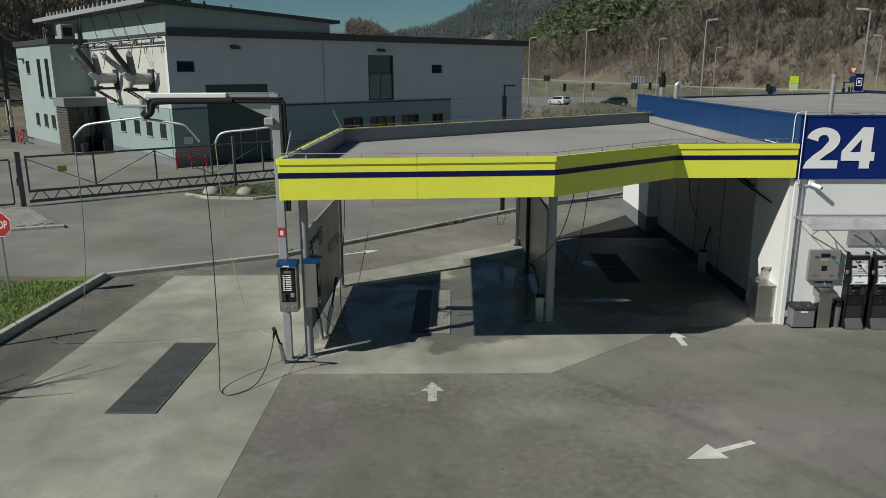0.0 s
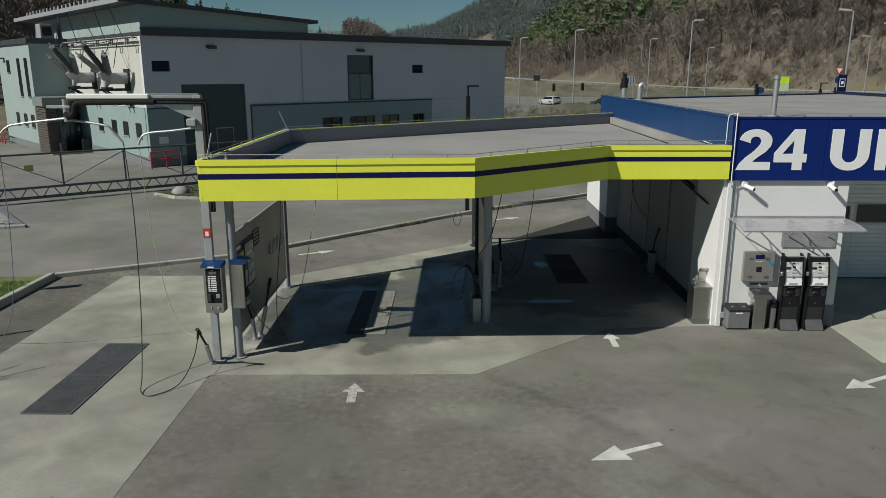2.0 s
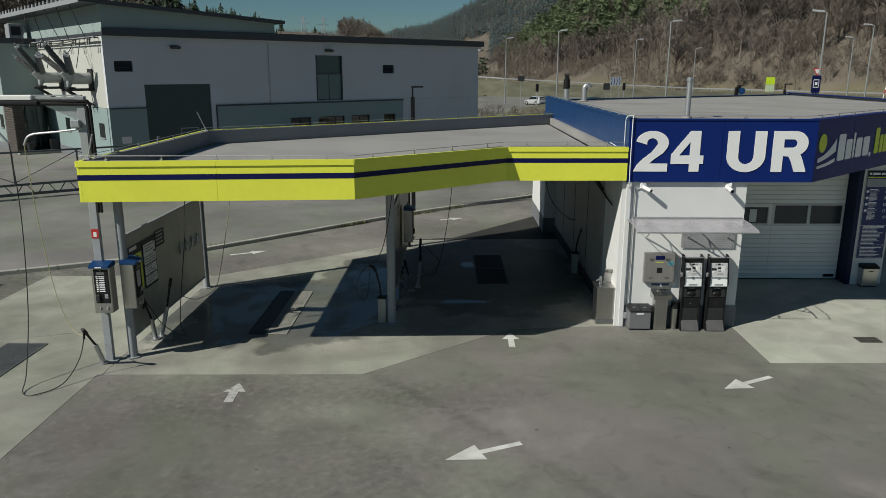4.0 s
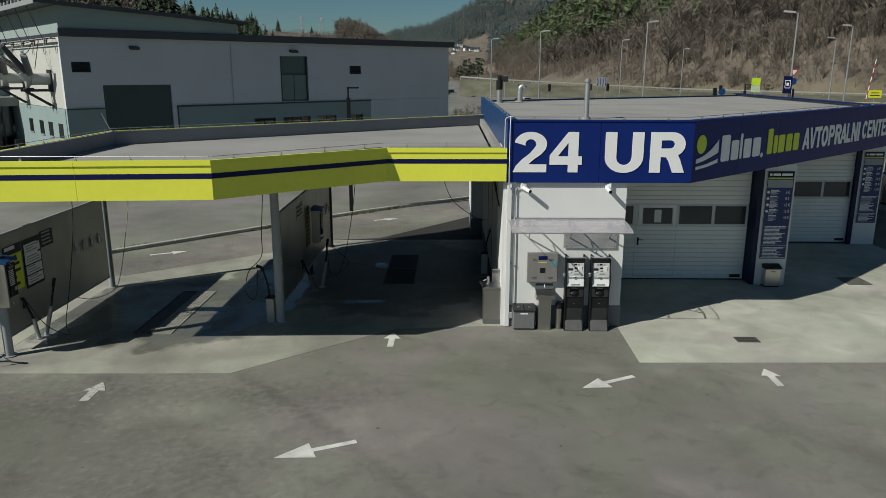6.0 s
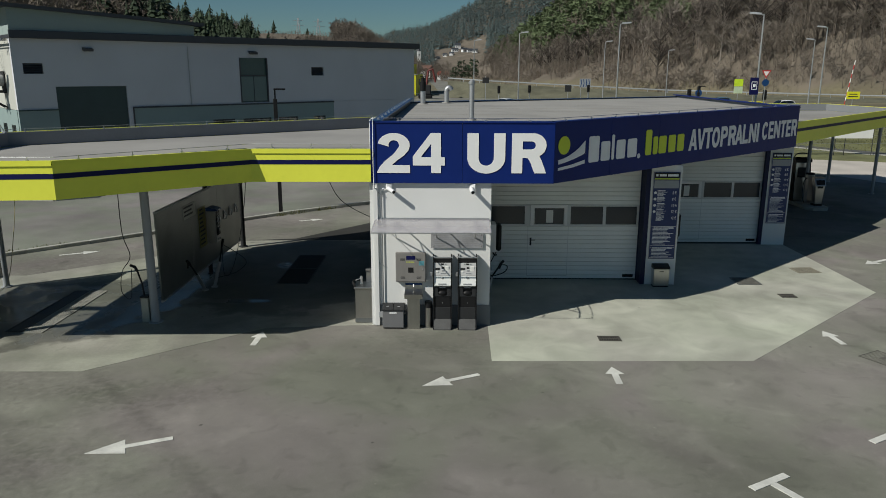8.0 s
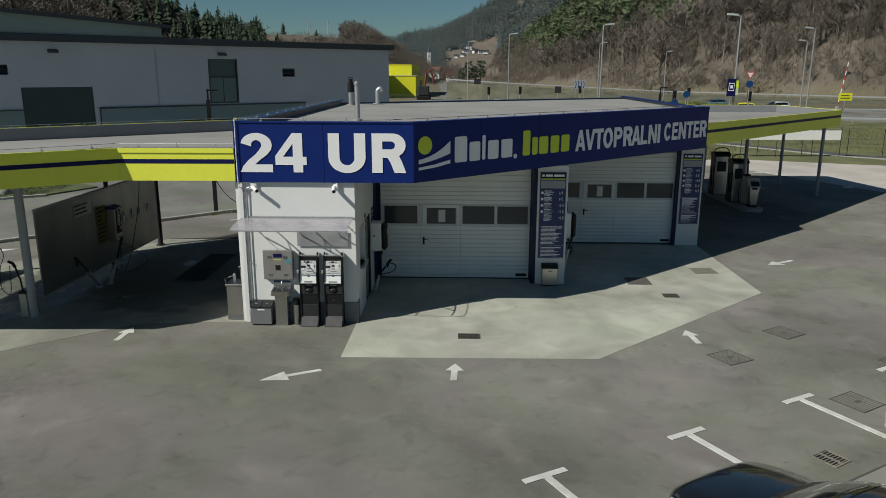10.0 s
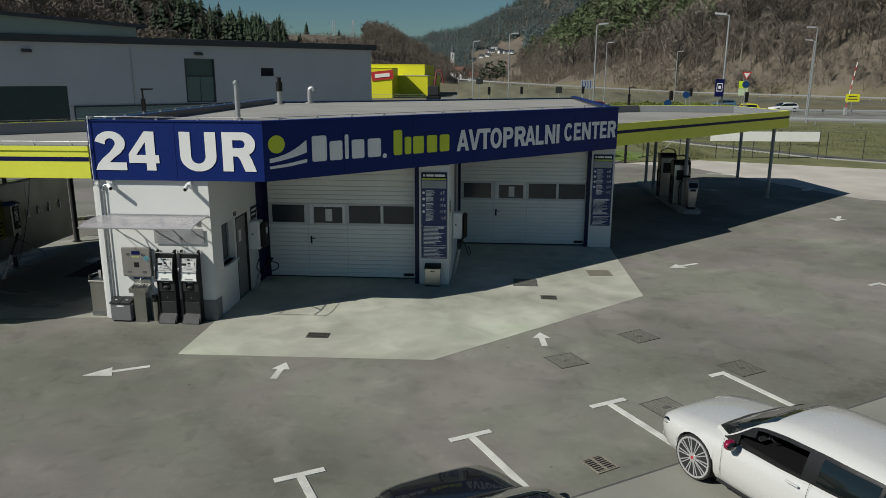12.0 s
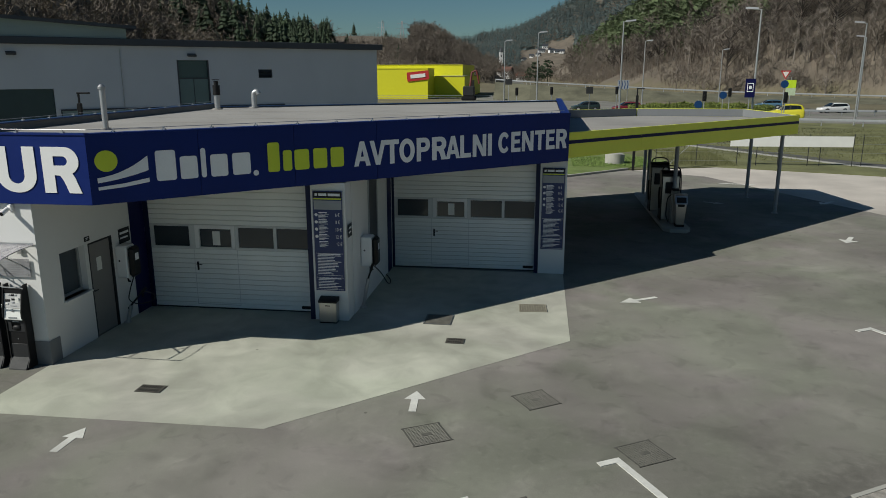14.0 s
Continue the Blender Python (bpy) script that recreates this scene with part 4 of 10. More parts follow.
front = thing("sign_fascia", (0, 0, 0), 0, "navy sign fascia with large white lettering", "sign")
clad_run((7.07, 15.2), (11.04, 15.2), 3.3, 4.6, M_NAVY, front, 1.98)
for glyph, gx, gw, note in (("2", 7.2, 0.72, "large white numeral two"), ("4", 7.985, 0.69, "large white numeral four"), ("U", 9.16, 0.82, "large white letter"), ("R", 10.12, 0.75, "large white letter")):
    sign_glyph("numeral" if glyph in "24" else "letter", glyph, gw, 0.86, upright(gx, 15.196, 3.525, 0), M_SIGNWHITE, front, note)
diag = thing("sign_fascia", (0, 0, 0), 0, "slanting navy sign fascia with grey lettering and a lime dot", "sign")
clad_run((11.04, 15.2), (20.06, 23.43), 3.3, 4.6, M_NAVY, diag, 2.03)
DA = math.degrees(math.atan2(8.23, 9.02))
DD = Vector((math.cos(radians(DA)), math.sin(radians(DA)), 0))


def on_diag(u, z, out=0.004):
    p = Vector((11.04, 15.2, 0)) + DD * u + Vector((DD.y, -DD.x, 0)) * out
    return upright(p.x, p.y, z, DA)


WIDTHS = {"I": 0.115, "L": 0.31, "T": 0.35, "E": 0.32, "P": 0.36, "C": 0.38}


def sign_word(word, u0, u1, z, high):
    """Spaced bold capitals that fill the run from u0 to u1."""
    ws = [WIDTHS.get(c, 0.4) for c in word]
    # A and V lean into their neighbours
    gaps = [-0.015 if a + b in ("AV", "VT", "RA") else 0.012 if a + b in ("TO", "AL") else 0.055 for a, b in zip(word, word[1:])]
    k = (u1 - u0) / (sum(ws) + sum(gaps))
    u = u0
    for c, w_, g_ in zip(word, ws, gaps + [0]):
        sign_glyph("letter", c, w_ * k, high, on_diag(u, z), M_SIGNGREY, diag, "pale grey capital letter")
        u += (w_ + g_) * k


sign_word("AVTOPRALNI", 5.5, 9.47, 3.63, 0.56)
sign_word("CENTER", 9.69, 12.11, 3.67, 0.53)


def plaque(poly, m, depth=0.012):
    n = len(poly)
    g = Geo()
    g.add([m @ Vector((x, y, 0)) for x, y in poly] + [m @ Vector((x, y, depth)) for x, y in poly],
          [tuple(range(n)), tuple(range(n, 2 * n))] + [(i, (i + 1) % n, n + (i + 1) % n, n + i) for i in range(n)])
    return g


def disc(cx, cy, r, n=28):
    return [(cx + r * math.cos(6.28318 * i / n), cy + r * math.sin(6.28318 * i / n)) for i in range(n)]


def pill(x0, x1, y0, y1, r):
    out = []
    for cx, cy, a in ((x1 - r, y1 - r, 0), (x0 + r, y1 - r, 90), (x0 + r, y0 + r, 180), (x1 - r, y0 + r, 270)):
        out += [(cx + r * math.cos(radians(a + k * 22.5)), cy + r * math.sin(radians(a + k * 22.5))) for k in range(5)]
    return out


part("emblem_dot", plaque(disc(0.31, 0.81, 0.2), on_diag(0, 3.3)), M_LIME, diag, "lime dot of the emblem")
sw = [(0.13 + 0.92 * t, 0.5 + 0.1 * t + 0.27 * t ** 2.2) for t in [i / 10 for i in range(11)]]
part("emblem_swoosh", plaque(sw + [(1.05, 0.66)] + [(x, y - 0.09 - 0.02 * x) for x, y in reversed([(0.13 + 0.92 * t, 0.5 + 0.1 * t + 0.1 * t * t) for t in [i / 10 for i in range(11)]])], on_diag(0, 3.3)), M_SIGNGREY, diag, "pale grey swoosh of the emblem")
part("emblem_swoosh", plaque([(0.13, 0.33), (0.6, 0.37), (1.05, 0.44), (1.05, 0.36), (0.6, 0.3), (0.13, 0.27)], on_diag(0, 3.3)), M_SIGNGREY, diag, "thin grey line of the emblem")
# plain blocks in the brand's colours where its name stands
for x0, x1, y1 in ((1.19, 1.57, 0.95), (1.65, 1.99, 0.81), (2.06, 2.16, 0.95), (2.25, 2.6, 0.81), (2.7, 3.08, 0.81)):
    part("name_block", plaque(pill(x0, x1, 0.36, y1, 0.05), on_diag(0, 3.3)), M_SIGNGREY, diag, "plain pale grey block")
part("name_block", plaque(disc(3.19, 0.37, 0.06, 16), on_diag(0, 3.3)), M_SIGNGREY, diag, "small round grey mark")
for x0, x1, y1 in ((3.46, 3.72, 0.98), (3.8, 4.0, 0.8), (4.06, 4.4, 0.8), (4.5, 4.83, 0.8), (4.92, 5.24, 0.8)):
    part("name_block", plaque(pill(x0, x1, 0.36, y1, 0.05), on_diag(0, 3.3)), M_LIME, diag, "plain lime block")
side = thing("roof_fascia", (0, 0, 0), 0, "bright blue sheet metal roof edge above the canopy", "fascia")
clad_run((7.07, 29.0), (7.07, 15.2), 3.45, 4.6, M_BLUE, side, 3.25)
rear = thing("roof_fascia", (0, 0, 0), 0, "navy sheet metal roof edge facing the street", "fascia")
clad_run((20.06, 36.5), (7.07, 29.0), 3.45, 4.47, M_BLUE, rear, 3.3)
right = thing("roof_fascia", (0, 0, 0), 0, "navy sheet metal roof edge beside the vacuum canopy", "fascia")
clad_run((20.06, 23.43), (20.06, 36.5), 3.3, 4.55, M_NAVY, right, 2.7)

for p_, q_ in (((7.19, 28.6), (7.19, 15.34)), ((7.19, 15.34), (10.98, 15.34)), ((10.98, 15.34), (19.9, 23.48))):
    lw = thing("lightning_wire", (p_[0], p_[1], 4.63), 0, "thin grey lightning wire on clips along the roof edge", "wire", "lightning wires")
    d_ = Vector((q_[0] - p_[0], q_[1] - p_[1], 0))
    part("wire", Geo().tube([(0, 0, 0.06), d_ + Vector((0, 0, 0.06))], 0.006, 5), M_STEEL, lw)
    for k in range(int(d_.length) + 1):
        c = d_ * ((k + 0.5) / (int(d_.length) + 1))
        part("clip", Geo().box(c.x - 0.03, c.x + 0.03, c.y - 0.03, c.y + 0.03, 0, 0.025).cyl((c.x, c.y, 0.02), (c.x, c.y, 0.07), 0.008, 5), M_STEEL, lw)
lc = thing("down_conductor", (7.07, 15.2, 0), 0, "thin white down conductor bent over the roof edge", "wire")
part("run", Geo().tube(spline([(0.12, 0.14, 4.69), (0.08, -0.02, 4.68), (0.06, -0.035, 4.6), (0.06, -0.035, 3.31), (0.1, 0.03, 3.2)], 4), 0.011, 6), M_SIGNWHITE, lc)
part("run", Geo().tube(spline([(0.12, 0.2, 4.69), (-0.01, 0.2, 4.66), (-0.03, 0.22, 4.5), (-0.03, 0.24, 4.05), (-0.03, 0.4, 3.96), (-0.03, 1.6, 3.98)], 4), 0.011, 6), M_SIGNWHITE, lc)


# ---- canopies ----
def inset(poly, d):
    """Polygon (counter-clockwise) moved inwards by d."""
    out = []
    n = len(poly)
    for i in range(n):
        a, b, c = (Vector(poly[(i + k) % n]) for k in (-1, 0, 1))
        u, w = (b - a).normalized(), (c - b).normalized()
        nu, nw = Vector((-u.y, u.x)), Vector((-w.y, w.x))
        k = (nu + nw) / max(0.3, 1 + nu.dot(nw))
        out.append(tuple(b + k * d))
    return out


def canopy(name, poly, z0, z1, deck, bare, label, panel=3.2, lift=None):
    top = thing(name, (0, 0, 0), 0, label, "canopy")
    n = len(poly)
    lift = lift or [(0.0, 0.0)] * n

    def slab(a, b, lo, hi, t, p, q, i):
        """Upright sheet along a-b whose edges follow the rise of the corners p, q."""
        g = Geo().wall(a.xy, b.xy, lo, hi, t)
        d = (q - p).normalized()
        (b0, t0), (b1, t1) = lift[i], lift[(i + 1) % n]
        out = []
        for v in g.v:
            u = (Vector((v[0], v[1], 0)) - p).dot(d) / (q - p).length
            w = (v[2] - z0) / (z1 - z0)
            out.append((v[0], v[1], v[2] + (b0 + (b1 - b0) * u) * (1 - w) + (t0 + (t1 - t0) * u) * w))
        g.v = out
        return g

    part("deck", Geo().prism(inset(poly, 0.2), z0 + 0.12, deck), M_MEMBRANE, top, "flat grey membrane deck")
    part("soffit", Geo().prism(inset(poly, 0.06), z0 + 0.03, z0 + 0.1), M_PARAPET, top, "grey sheet soffit")
    for i in range(n):
        if i in bare:
            continue
        p, q = Vector((*poly[i], 0)), Vector((*poly[(i + 1) % n], 0))
        d = (q - p).normalized()
        o = Vector((-d.y, d.x, 0))
        k = max(1, round((q - p).length / panel))
        w = (q - p).length / k
        for j in range(k):
            a, b = p + d * (j * w + (0.003 if j else 0)), p + d * ((j + 1) * w - (0.003 if j < k - 1 else 0))
            sh = part("fascia_panel", slab(a, b, z0, z1 - 0.1, 0.05, p, q, i), M_YELLOW, top, "lime yellow sheet")
            part("stripe", slab(a - o * 0.004, b - o * 0.004, z0 + 0.395, z0 + 0.495, 0.003, p, q, i), M_STRIPE, sh, "navy stripe")
            part("cap_strip", slab(a - o * 0.025, b - o * 0.025, z1 - 0.098, z1, 0.075, p, q, i), M_YELLOW, top)
        part("parapet_lining", Geo().wall((p + d * 0.07 + o * 0.055).xy, (q - d * 0.07 + o * 0.055).xy, deck + 0.002, z1 - 0.012, 0.1), M_PARAPET, top, "grey parapet lining")
        # lightning wire on clips
        if name != "wash_bay_canopy":
            continue
        clip = Geo().tube([p + o * 0.1 + Vector((0, 0, z1 + 0.07)), q + o * 0.1 + Vector((0, 0, z1 + 0.07))], 0.006, 5)
        m = max(2, round((q - p).length / 1.0))
        for j in range(m):
            c = p.lerp(q, (j + 0.5) / m) + o * 0.1
            clip.box(c.x - 0.02, c.x + 0.02, c.y - 0.02, c.y + 0.02, z1 - 0.015, z1 + 0.02).cyl(c + Vector((0, 0, z1)), c + Vector((0, 0, z1 + 0.08)), 0.008, 5)
        part("lightning_wire", clip, M_STEEL, top, "thin grey wire on clips")
    return top


CAN1 = [(-3.27, 12.36), (1.59, 12.52), (4.5, 15.12), (7.07, 15.17), (7.07, 26.9), (-3.2, 19.0)]
canopy("wash_bay_canopy", CAN1, 3.33, 4.07, 3.7, (3,), "lime yellow canopy with a navy stripe over the wash bays", lift=[(0.0, -0.015), (0.04, 0.02), (0.0, -0.025), (0.0, -0.025), (0, 0), (0, 0)])
for rx, ry, tip in ((-3.17, 12.6, (0.1, 0.05, 0.46)), (-3.1, 18.9, (-0.22, 0.0, 0.5))):
    rod = thing("lightning_rod", (rx, ry, 4.05), 0, "thin pale lightning rod leaning on the canopy edge", "lightning rod", "lightning rods")
    part("rod", Geo().cyl((0, 0, 0), tip, 0.012, 6), M_STEEL, rod)
    part("foot", Geo().box(-0.05, 0.05, -0.05, 0.05, 0, 0.04, 0.008), M_PAINTED, rod)
part("upstand", Geo().box(6.93, 7.062, 15.45, 26.6, 3.705, 3.93), M_MEMBRANE, side, "pale membrane upstand on the canopy deck")
CAN2 = [(20.06, 23.7), (29.25, 33.3), (28.5, 38.4), (23.6, 38.5), (20.06, 36.3)]
canopy("vacuum_canopy", CAN2, 3.35, 4.07, 3.72, (4,), "lime yellow canopy with a navy stripe over the vacuum island")


# ---- garage doors ----
def garage_door(name, x0, x1, y, label):
    d = thing(name, (x0, y, 0), 0, label, "garage door", "garage doors", "structure")
    w = x1 - x0
    h = 3.28
    sections = [(0.03, 0.52), (0.52, 1.03), (1.03, 1.52), (1.52, 2.13), (2.13, 2.62), (2.62, h)]
    px0, px1 = 1.12, 2.22
    panes = [(0.1, 1.02), (px0 + 0.17, px1 - 0.13), (px1 + 0.06, px1 + 0.06 + (w - px1 - 0.16) / 2), (px1 + 0.14 + (w - px1 - 0.16) / 2, w - 0.06)]
    for k, (a, b) in enumerate(sections):
        g = Geo()
        if k == 3:
            xs = [0.0] + [v for p in panes for v in p] + [w]
            for i in range(0, len(xs), 2):
                g.box(xs[i], xs[i + 1], 0, 0.045, a, b)
            for p0, p1 in panes:
                g.box(p0, p1, 0, 0.045, a, a + 0.06).box(p0, p1, 0, 0.045, b - 0.05, b)
            s = part("door_section", g, M_DOOR_FRAME, d, "white framed window row", 0)
            for p0, p1 in panes:
                part("pane", Geo().box(p0, p1, 0.02, 0.028, a + 0.06, b - 0.05), M_DOORGLASS, s)
                part("pane_frame", Geo().box(p0 - 0.02, p0, -0.012, 0, a + 0.04, b - 0.03).box(p1, p1 + 0.02, -0.012, 0, a + 0.04, b - 0.03)
                     .box(p0, p1, -0.012, 0, a + 0.04, a + 0.06).box(p0, p1, -0.012, 0, b - 0.05, b - 0.03), M_DOOR_FRAME, s)
            q0, q1 = panes[1]
            part("wicket_pane_frame", Geo().box(q0 - 0.12, q0 - 0.022, -0.02, -0.001, a + 0.03, b - 0.005, 0.006).box(q1 + 0.022, q1 + 0.1, -0.02, -0.001, a + 0.03, b - 0.005, 0.006)
                 .box(q0 - 0.021, q1 + 0.021, -0.019, -0.013, b - 0.1, b - 0.007), M_SIGNWHITE, s, "white frame of the wicket pane")
            part("notice", Geo().box(px0 + 0.49, px0 + 0.68, 0.012, 0.016, a + 0.1, b - 0.16), M_PAPER, s, "white paper notice behind the pane")
        else:
            n = 4 if b - a > 0.4 else 3
            hh = (b - a) / n
            for i in range(n):
                z0, z1 = a + i * hh, a + (i + 1) * hh
                g.side_prism([(0, z0 + 0.012), (0, z1 - 0.012), (0.012, z1 - 0.002), (0.045, z1 - 0.002), (0.045, z0 + 0.002), (0.012, z0 + 0.002)], 0, w)
            part("door_section", g, M_DOOR, d, "ribbed light grey steel section", 0)
    wicket = part("wicket_frame", Geo().box(px0 - 0.014, px0, -0.004, 0, 0.12, 1.52).box(px1, px1 + 0.014, -0.004, 0, 0.12, 1.52).box(px0 - 0.014, px1 + 0.014, -0.004, 0, 0.1, 0.12), M_DOOR_FRAME, d, "thin wicket door outline")
    part("handle", Geo().box(px0 + 0.05, px0 + 0.1, -0.02, -0.008, 0.98, 1.2, 0.005).cyl((px0 + 0.075, -0.01, 1.14), (px0 + 0.075, -0.06, 1.14), 0.012, 8).cyl((px0 + 0.06, -0.055, 1.14), (px0 + 0.2, -0.055, 1.14), 0.011, 8), M_BLACK, wicket, "black lever handle")
    part("seal", Geo().box(0, w, -0.004, 0.05, 0.0, 0.028), M_RUBBER, d, "black rubber floor seal")
    part("sticker", Geo().box(w - 0.36, w - 0.06, -0.003, -0.001, 0.08, 0.16), M_BLACK, d, "small dark maker's plate")
    for xa, xb in ((-0.12, -0.005), (w + 0.005, w + 0.06)):
        part("jamb", Geo().box(xa, xb, -0.03, 0.1, 0, 3.3), M_JAMB, d, "navy steel jamb")
    return d


garage_door("door_1", 9.83, 13.98, 19.14, "closed ribbed grey sectional door with wicket and window row")
garage_door("door_2", 15.02, 19.22, 23.7, "closed ribbed grey sectional door with wicket and window row")

# side door and window of the kiosk
sd = thing("door_3", (9.7, 16.84, 0), 0, "closed grey steel side door with a small notice", "door", "", "structure")
part("leaf", Geo().box(-0.09, -0.05, 0.03, 0.85, 0.01, 2.1, 0.004), M_GREYDOOR, sd)
part("frame", Geo().box(-0.12, 0.006, 0, 0.03, 0, 2.14).box(-0.12, 0.006, 0.85, 0.88, 0, 2.14).box(-0.12, 0.006, 0.03, 0.85, 2.102, 2.14), M_DARKSTEEL, sd)
part("handle", Geo().cyl((-0.05, 0.1, 1.05), (0.0, 0.1, 1.05), 0.012, 8).cyl((-0.005, 0.1, 1.05), (-0.005, 0.22, 1.05), 0.011, 8), M_BLACK, sd)
part("notice", Geo().box(-0.049, -0.046, 0.32, 0.5, 1.45, 1.75), M_PAPER, sd, "white and dark safety notice")
wi = thing("window_1", (9.7, 15.9, 1.15), 0, "narrow closed office window with a grey sill", "window", "", "structure")
part("window_frame", Geo().box(-0.2, -0.14, 0, 0.06, 0, 1.0).box(-0.2, -0.14, 0.76, 0.82, 0, 1.0).box(-0.2, -0.14, 0.06, 0.76, 0, 0.06).box(-0.2, -0.14, 0.06, 0.76, 0.94, 1.0), M_PAINTED, wi)
part("pane", Geo().box(-0.176, -0.168, 0.06, 0.76, 0.06, 0.94), M_DOORGLASS, wi)
part("window_sill", Geo().box(-0.2, 0.09, -0.03, 0.85, -0.04, 0.0, 0.008), M_WHITE, wi)


# price pillars
def price_pillar(x0, x1, y0, y1, group):
    p = thing("price_pillar", (x0, y0, 0), 0, "white pillar with navy flank and a navy price board", "pillar", group)
    w, dp = x1 - x0, y1 - y0
    part("shaft", Geo().box(0, w, 0, dp, 0, 3.28), M_WHITE, p)
    part("flank", Geo().box(-0.12, -0.003, 0.01, dp, 0.004, 3.27), M_JAMB, p, "navy steel side post")
    b = part("board", Geo().box(0.06, w - 0.06, -0.03, -0.004, 0.74, 3.1, 0.004), surface("board_blue", (0.014, 0.03, 0.12), 0.4, var=0.08), p, "navy price board")
    bx0, bx1 = 0.08, w - 0.08
    part("header", Geo().box(bx0, bx1, -0.034, -0.031, 2.95, 3.08), M_BLACK, b, "dark header strip")
    part("header_mark", Geo().box(bx0 + 0.03, bx0 + 0.09, -0.037, -0.035, 2.985, 3.045).box(bx0 + 0.12, bx0 + 0.31, -0.037, -0.035, 2.985, 3.045).box(bx0 + 0.34, bx1 - 0.03, -0.037, -0.035, 2.985, 3.045), M_SIGNGREY, b, "plain grey bars of the brand")
    part("band", Geo().box(bx0, bx1, -0.034, -0.031, 2.905, 2.935), M_LIME, b, "lime band")
    part("grey_field", Geo().box(bx0, bx1, -0.034, -0.031, 2.67, 2.88), M_PAINTED, b, "grey field")
    part("rim", Geo().box(0.045, 0.059, -0.032, -0.004, 0.74, 3.1).box(w - 0.059, w - 0.045, -0.032, -0.004, 0.74, 3.1), M_STEEL, b, "thin steel rim")
    for i, price in enumerate(("6 €", "8 €", "10 €", "12 €", "+2 €")):
        z = 2.53 - i * 0.17
        letters("price", price, 0.085, upright(x0 + bx1 - 0.15, y0 - 0.034, z - 0.02, 0), M_SIGNWHITE, b, "white price figures", 0.002, 0.14 if len(price) > 3 else 0.1).matrix_parent_inverse = pose(x0, y0, 0).inverted()
        if i < 4:
            part("number_dot", Geo().cyl((bx0 + 0.045, -0.031, z + 0.02), (bx0 + 0.045, -0.036, z + 0.02), 0.038, 14), M_SIGNGREY, b)
        bars = Geo()
        for k in range(5):
            bars.box(bx0 + 0.1, bx0 + 0.1 + (0.22, 0.25, 0.2, 0.24, 0.16)[k] * random.uniform(0.8, 1), -0.034, -0.031, z + 0.06 - k * 0.03, z + 0.06 - k * 0.03 + (0.022 if k == 0 else 0.011))
        part("text_bars", bars, M_SIGNGREY, b, "small print as plain bars")
    for za, zb, rows in ((1.13, 1.6, 13), (0.79, 1.02, 6)):
        part("field_rim", Geo().box(bx0, bx1, -0.0335, -0.031, zb + 0.035, zb + 0.041).box(bx0, bx1, -0.0335, -0.031, za - 0.02, za - 0.014), M_SIGNGREY, b)
        bars = Geo()
        for k in range(rows):
            z = zb - (k + 0.6) * (zb - za) / rows
            bars.box(bx0 + 0.04, bx0 + 0.04 + (bx1 - bx0 - 0.08) * random.uniform(0.55, 1.0), -0.034, -0.031, z, z + 0.014)
        bars.box(bx0 + 0.06, bx1 - 0.06, -0.034, -0.031, zb + 0.008, zb + 0.028)
        part("text_bars", bars, M_SIGNGREY, b, "small print as plain bars")
    return p


price_pillar(14.12, 14.93, 18.66, 19.15, "price pillars")
price_pillar(19.3, 20.05, 23.48, 23.595, "price pillars")

part("navy_panel", Geo().box(9.703, 9.715, 18.5, 19.1, 0.01, 3.38), M_STRIPE, hall, "navy sheet at the wall's end")
part("navy_panel", Geo().box(14.953, 14.965, 23.0, 23.5, 0.01, 3.38), M_STRIPE, hall, "navy sheet at the wall's end")
sw2 = thing("window_2", (14.95, 20.7, 0.9), 0, "tall narrow dark glazed strip in the side wall", "window", "", "structure")
part("pane", Geo().box(0.004, 0.012, 0.06, 0.94, 0.06, 2.34), M_SUBROOF, sw2)
part("window_frame", Geo().box(0.004, 0.03, 0, 0.06, 0, 2.4).box(0.004, 0.03, 0.94, 1.0, 0, 2.4).box(0.004, 0.03, 0.06, 0.94, 0, 0.06).box(0.004, 0.03, 0.06, 0.94, 2.34, 2.4), M_PAINTED, sw2)


# ---- wash bays ----
def bay_divider(x, y0, y1, z0, z1, hooks, label, sheet_mat=M_PANEL):
    d = thing("bay_divider", (x, y0, 0), 0, label, "partition", "bay dividers")
    n = 3
    w = (y1 - y0) / n
    for i in range(n):
        part("sheet", Geo().box(-0.02, 0.02, i * w + 0.004, (i + 1) * w - 0.004, z0, z1, 0.004), sheet_mat, d, "brushed steel sheet")
    part("rail", Geo().box(-0.03, 0.03, 0, y1 - y0, z1 + 0.002, z1 + 0.05, 0.006), M_PAINTED, d)
    part("rail", Geo().box(-0.03, 0.03, 0, y1 - y0, z0 - 0.05, z0 - 0.002, 0.006), M_PAINTED, d)
    for k in range(hooks):
        y = (y1 - y0) * (0.66 + 0.085 * k)
        part("mat_clip", Geo().box(0.022, 0.04, y - 0.035, y + 0.035, 1.34, 1.62, 0.006).tube([(0.04, y - 0.02, 1.58), (0.09, y - 0.02, 1.5), (0.1, y - 0.02, 1.38), (0.07, y - 0.02, 1.34)], 0.012, 6).tube([(0.04, y + 0.02, 1.58), (0.09, y + 0.02, 1.5), (0.1, y + 0.02, 1.38), (0.07, y + 0.02, 1.34)], 0.012, 6), M_STEEL, d, "bright steel floor mat clip")
    return d


bay_divider(-3.15, 13.5, 18.0, 0.36, 2.4, 4, "steel bay divider with information boards and mat clips")
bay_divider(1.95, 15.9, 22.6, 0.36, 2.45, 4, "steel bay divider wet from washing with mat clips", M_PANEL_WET)


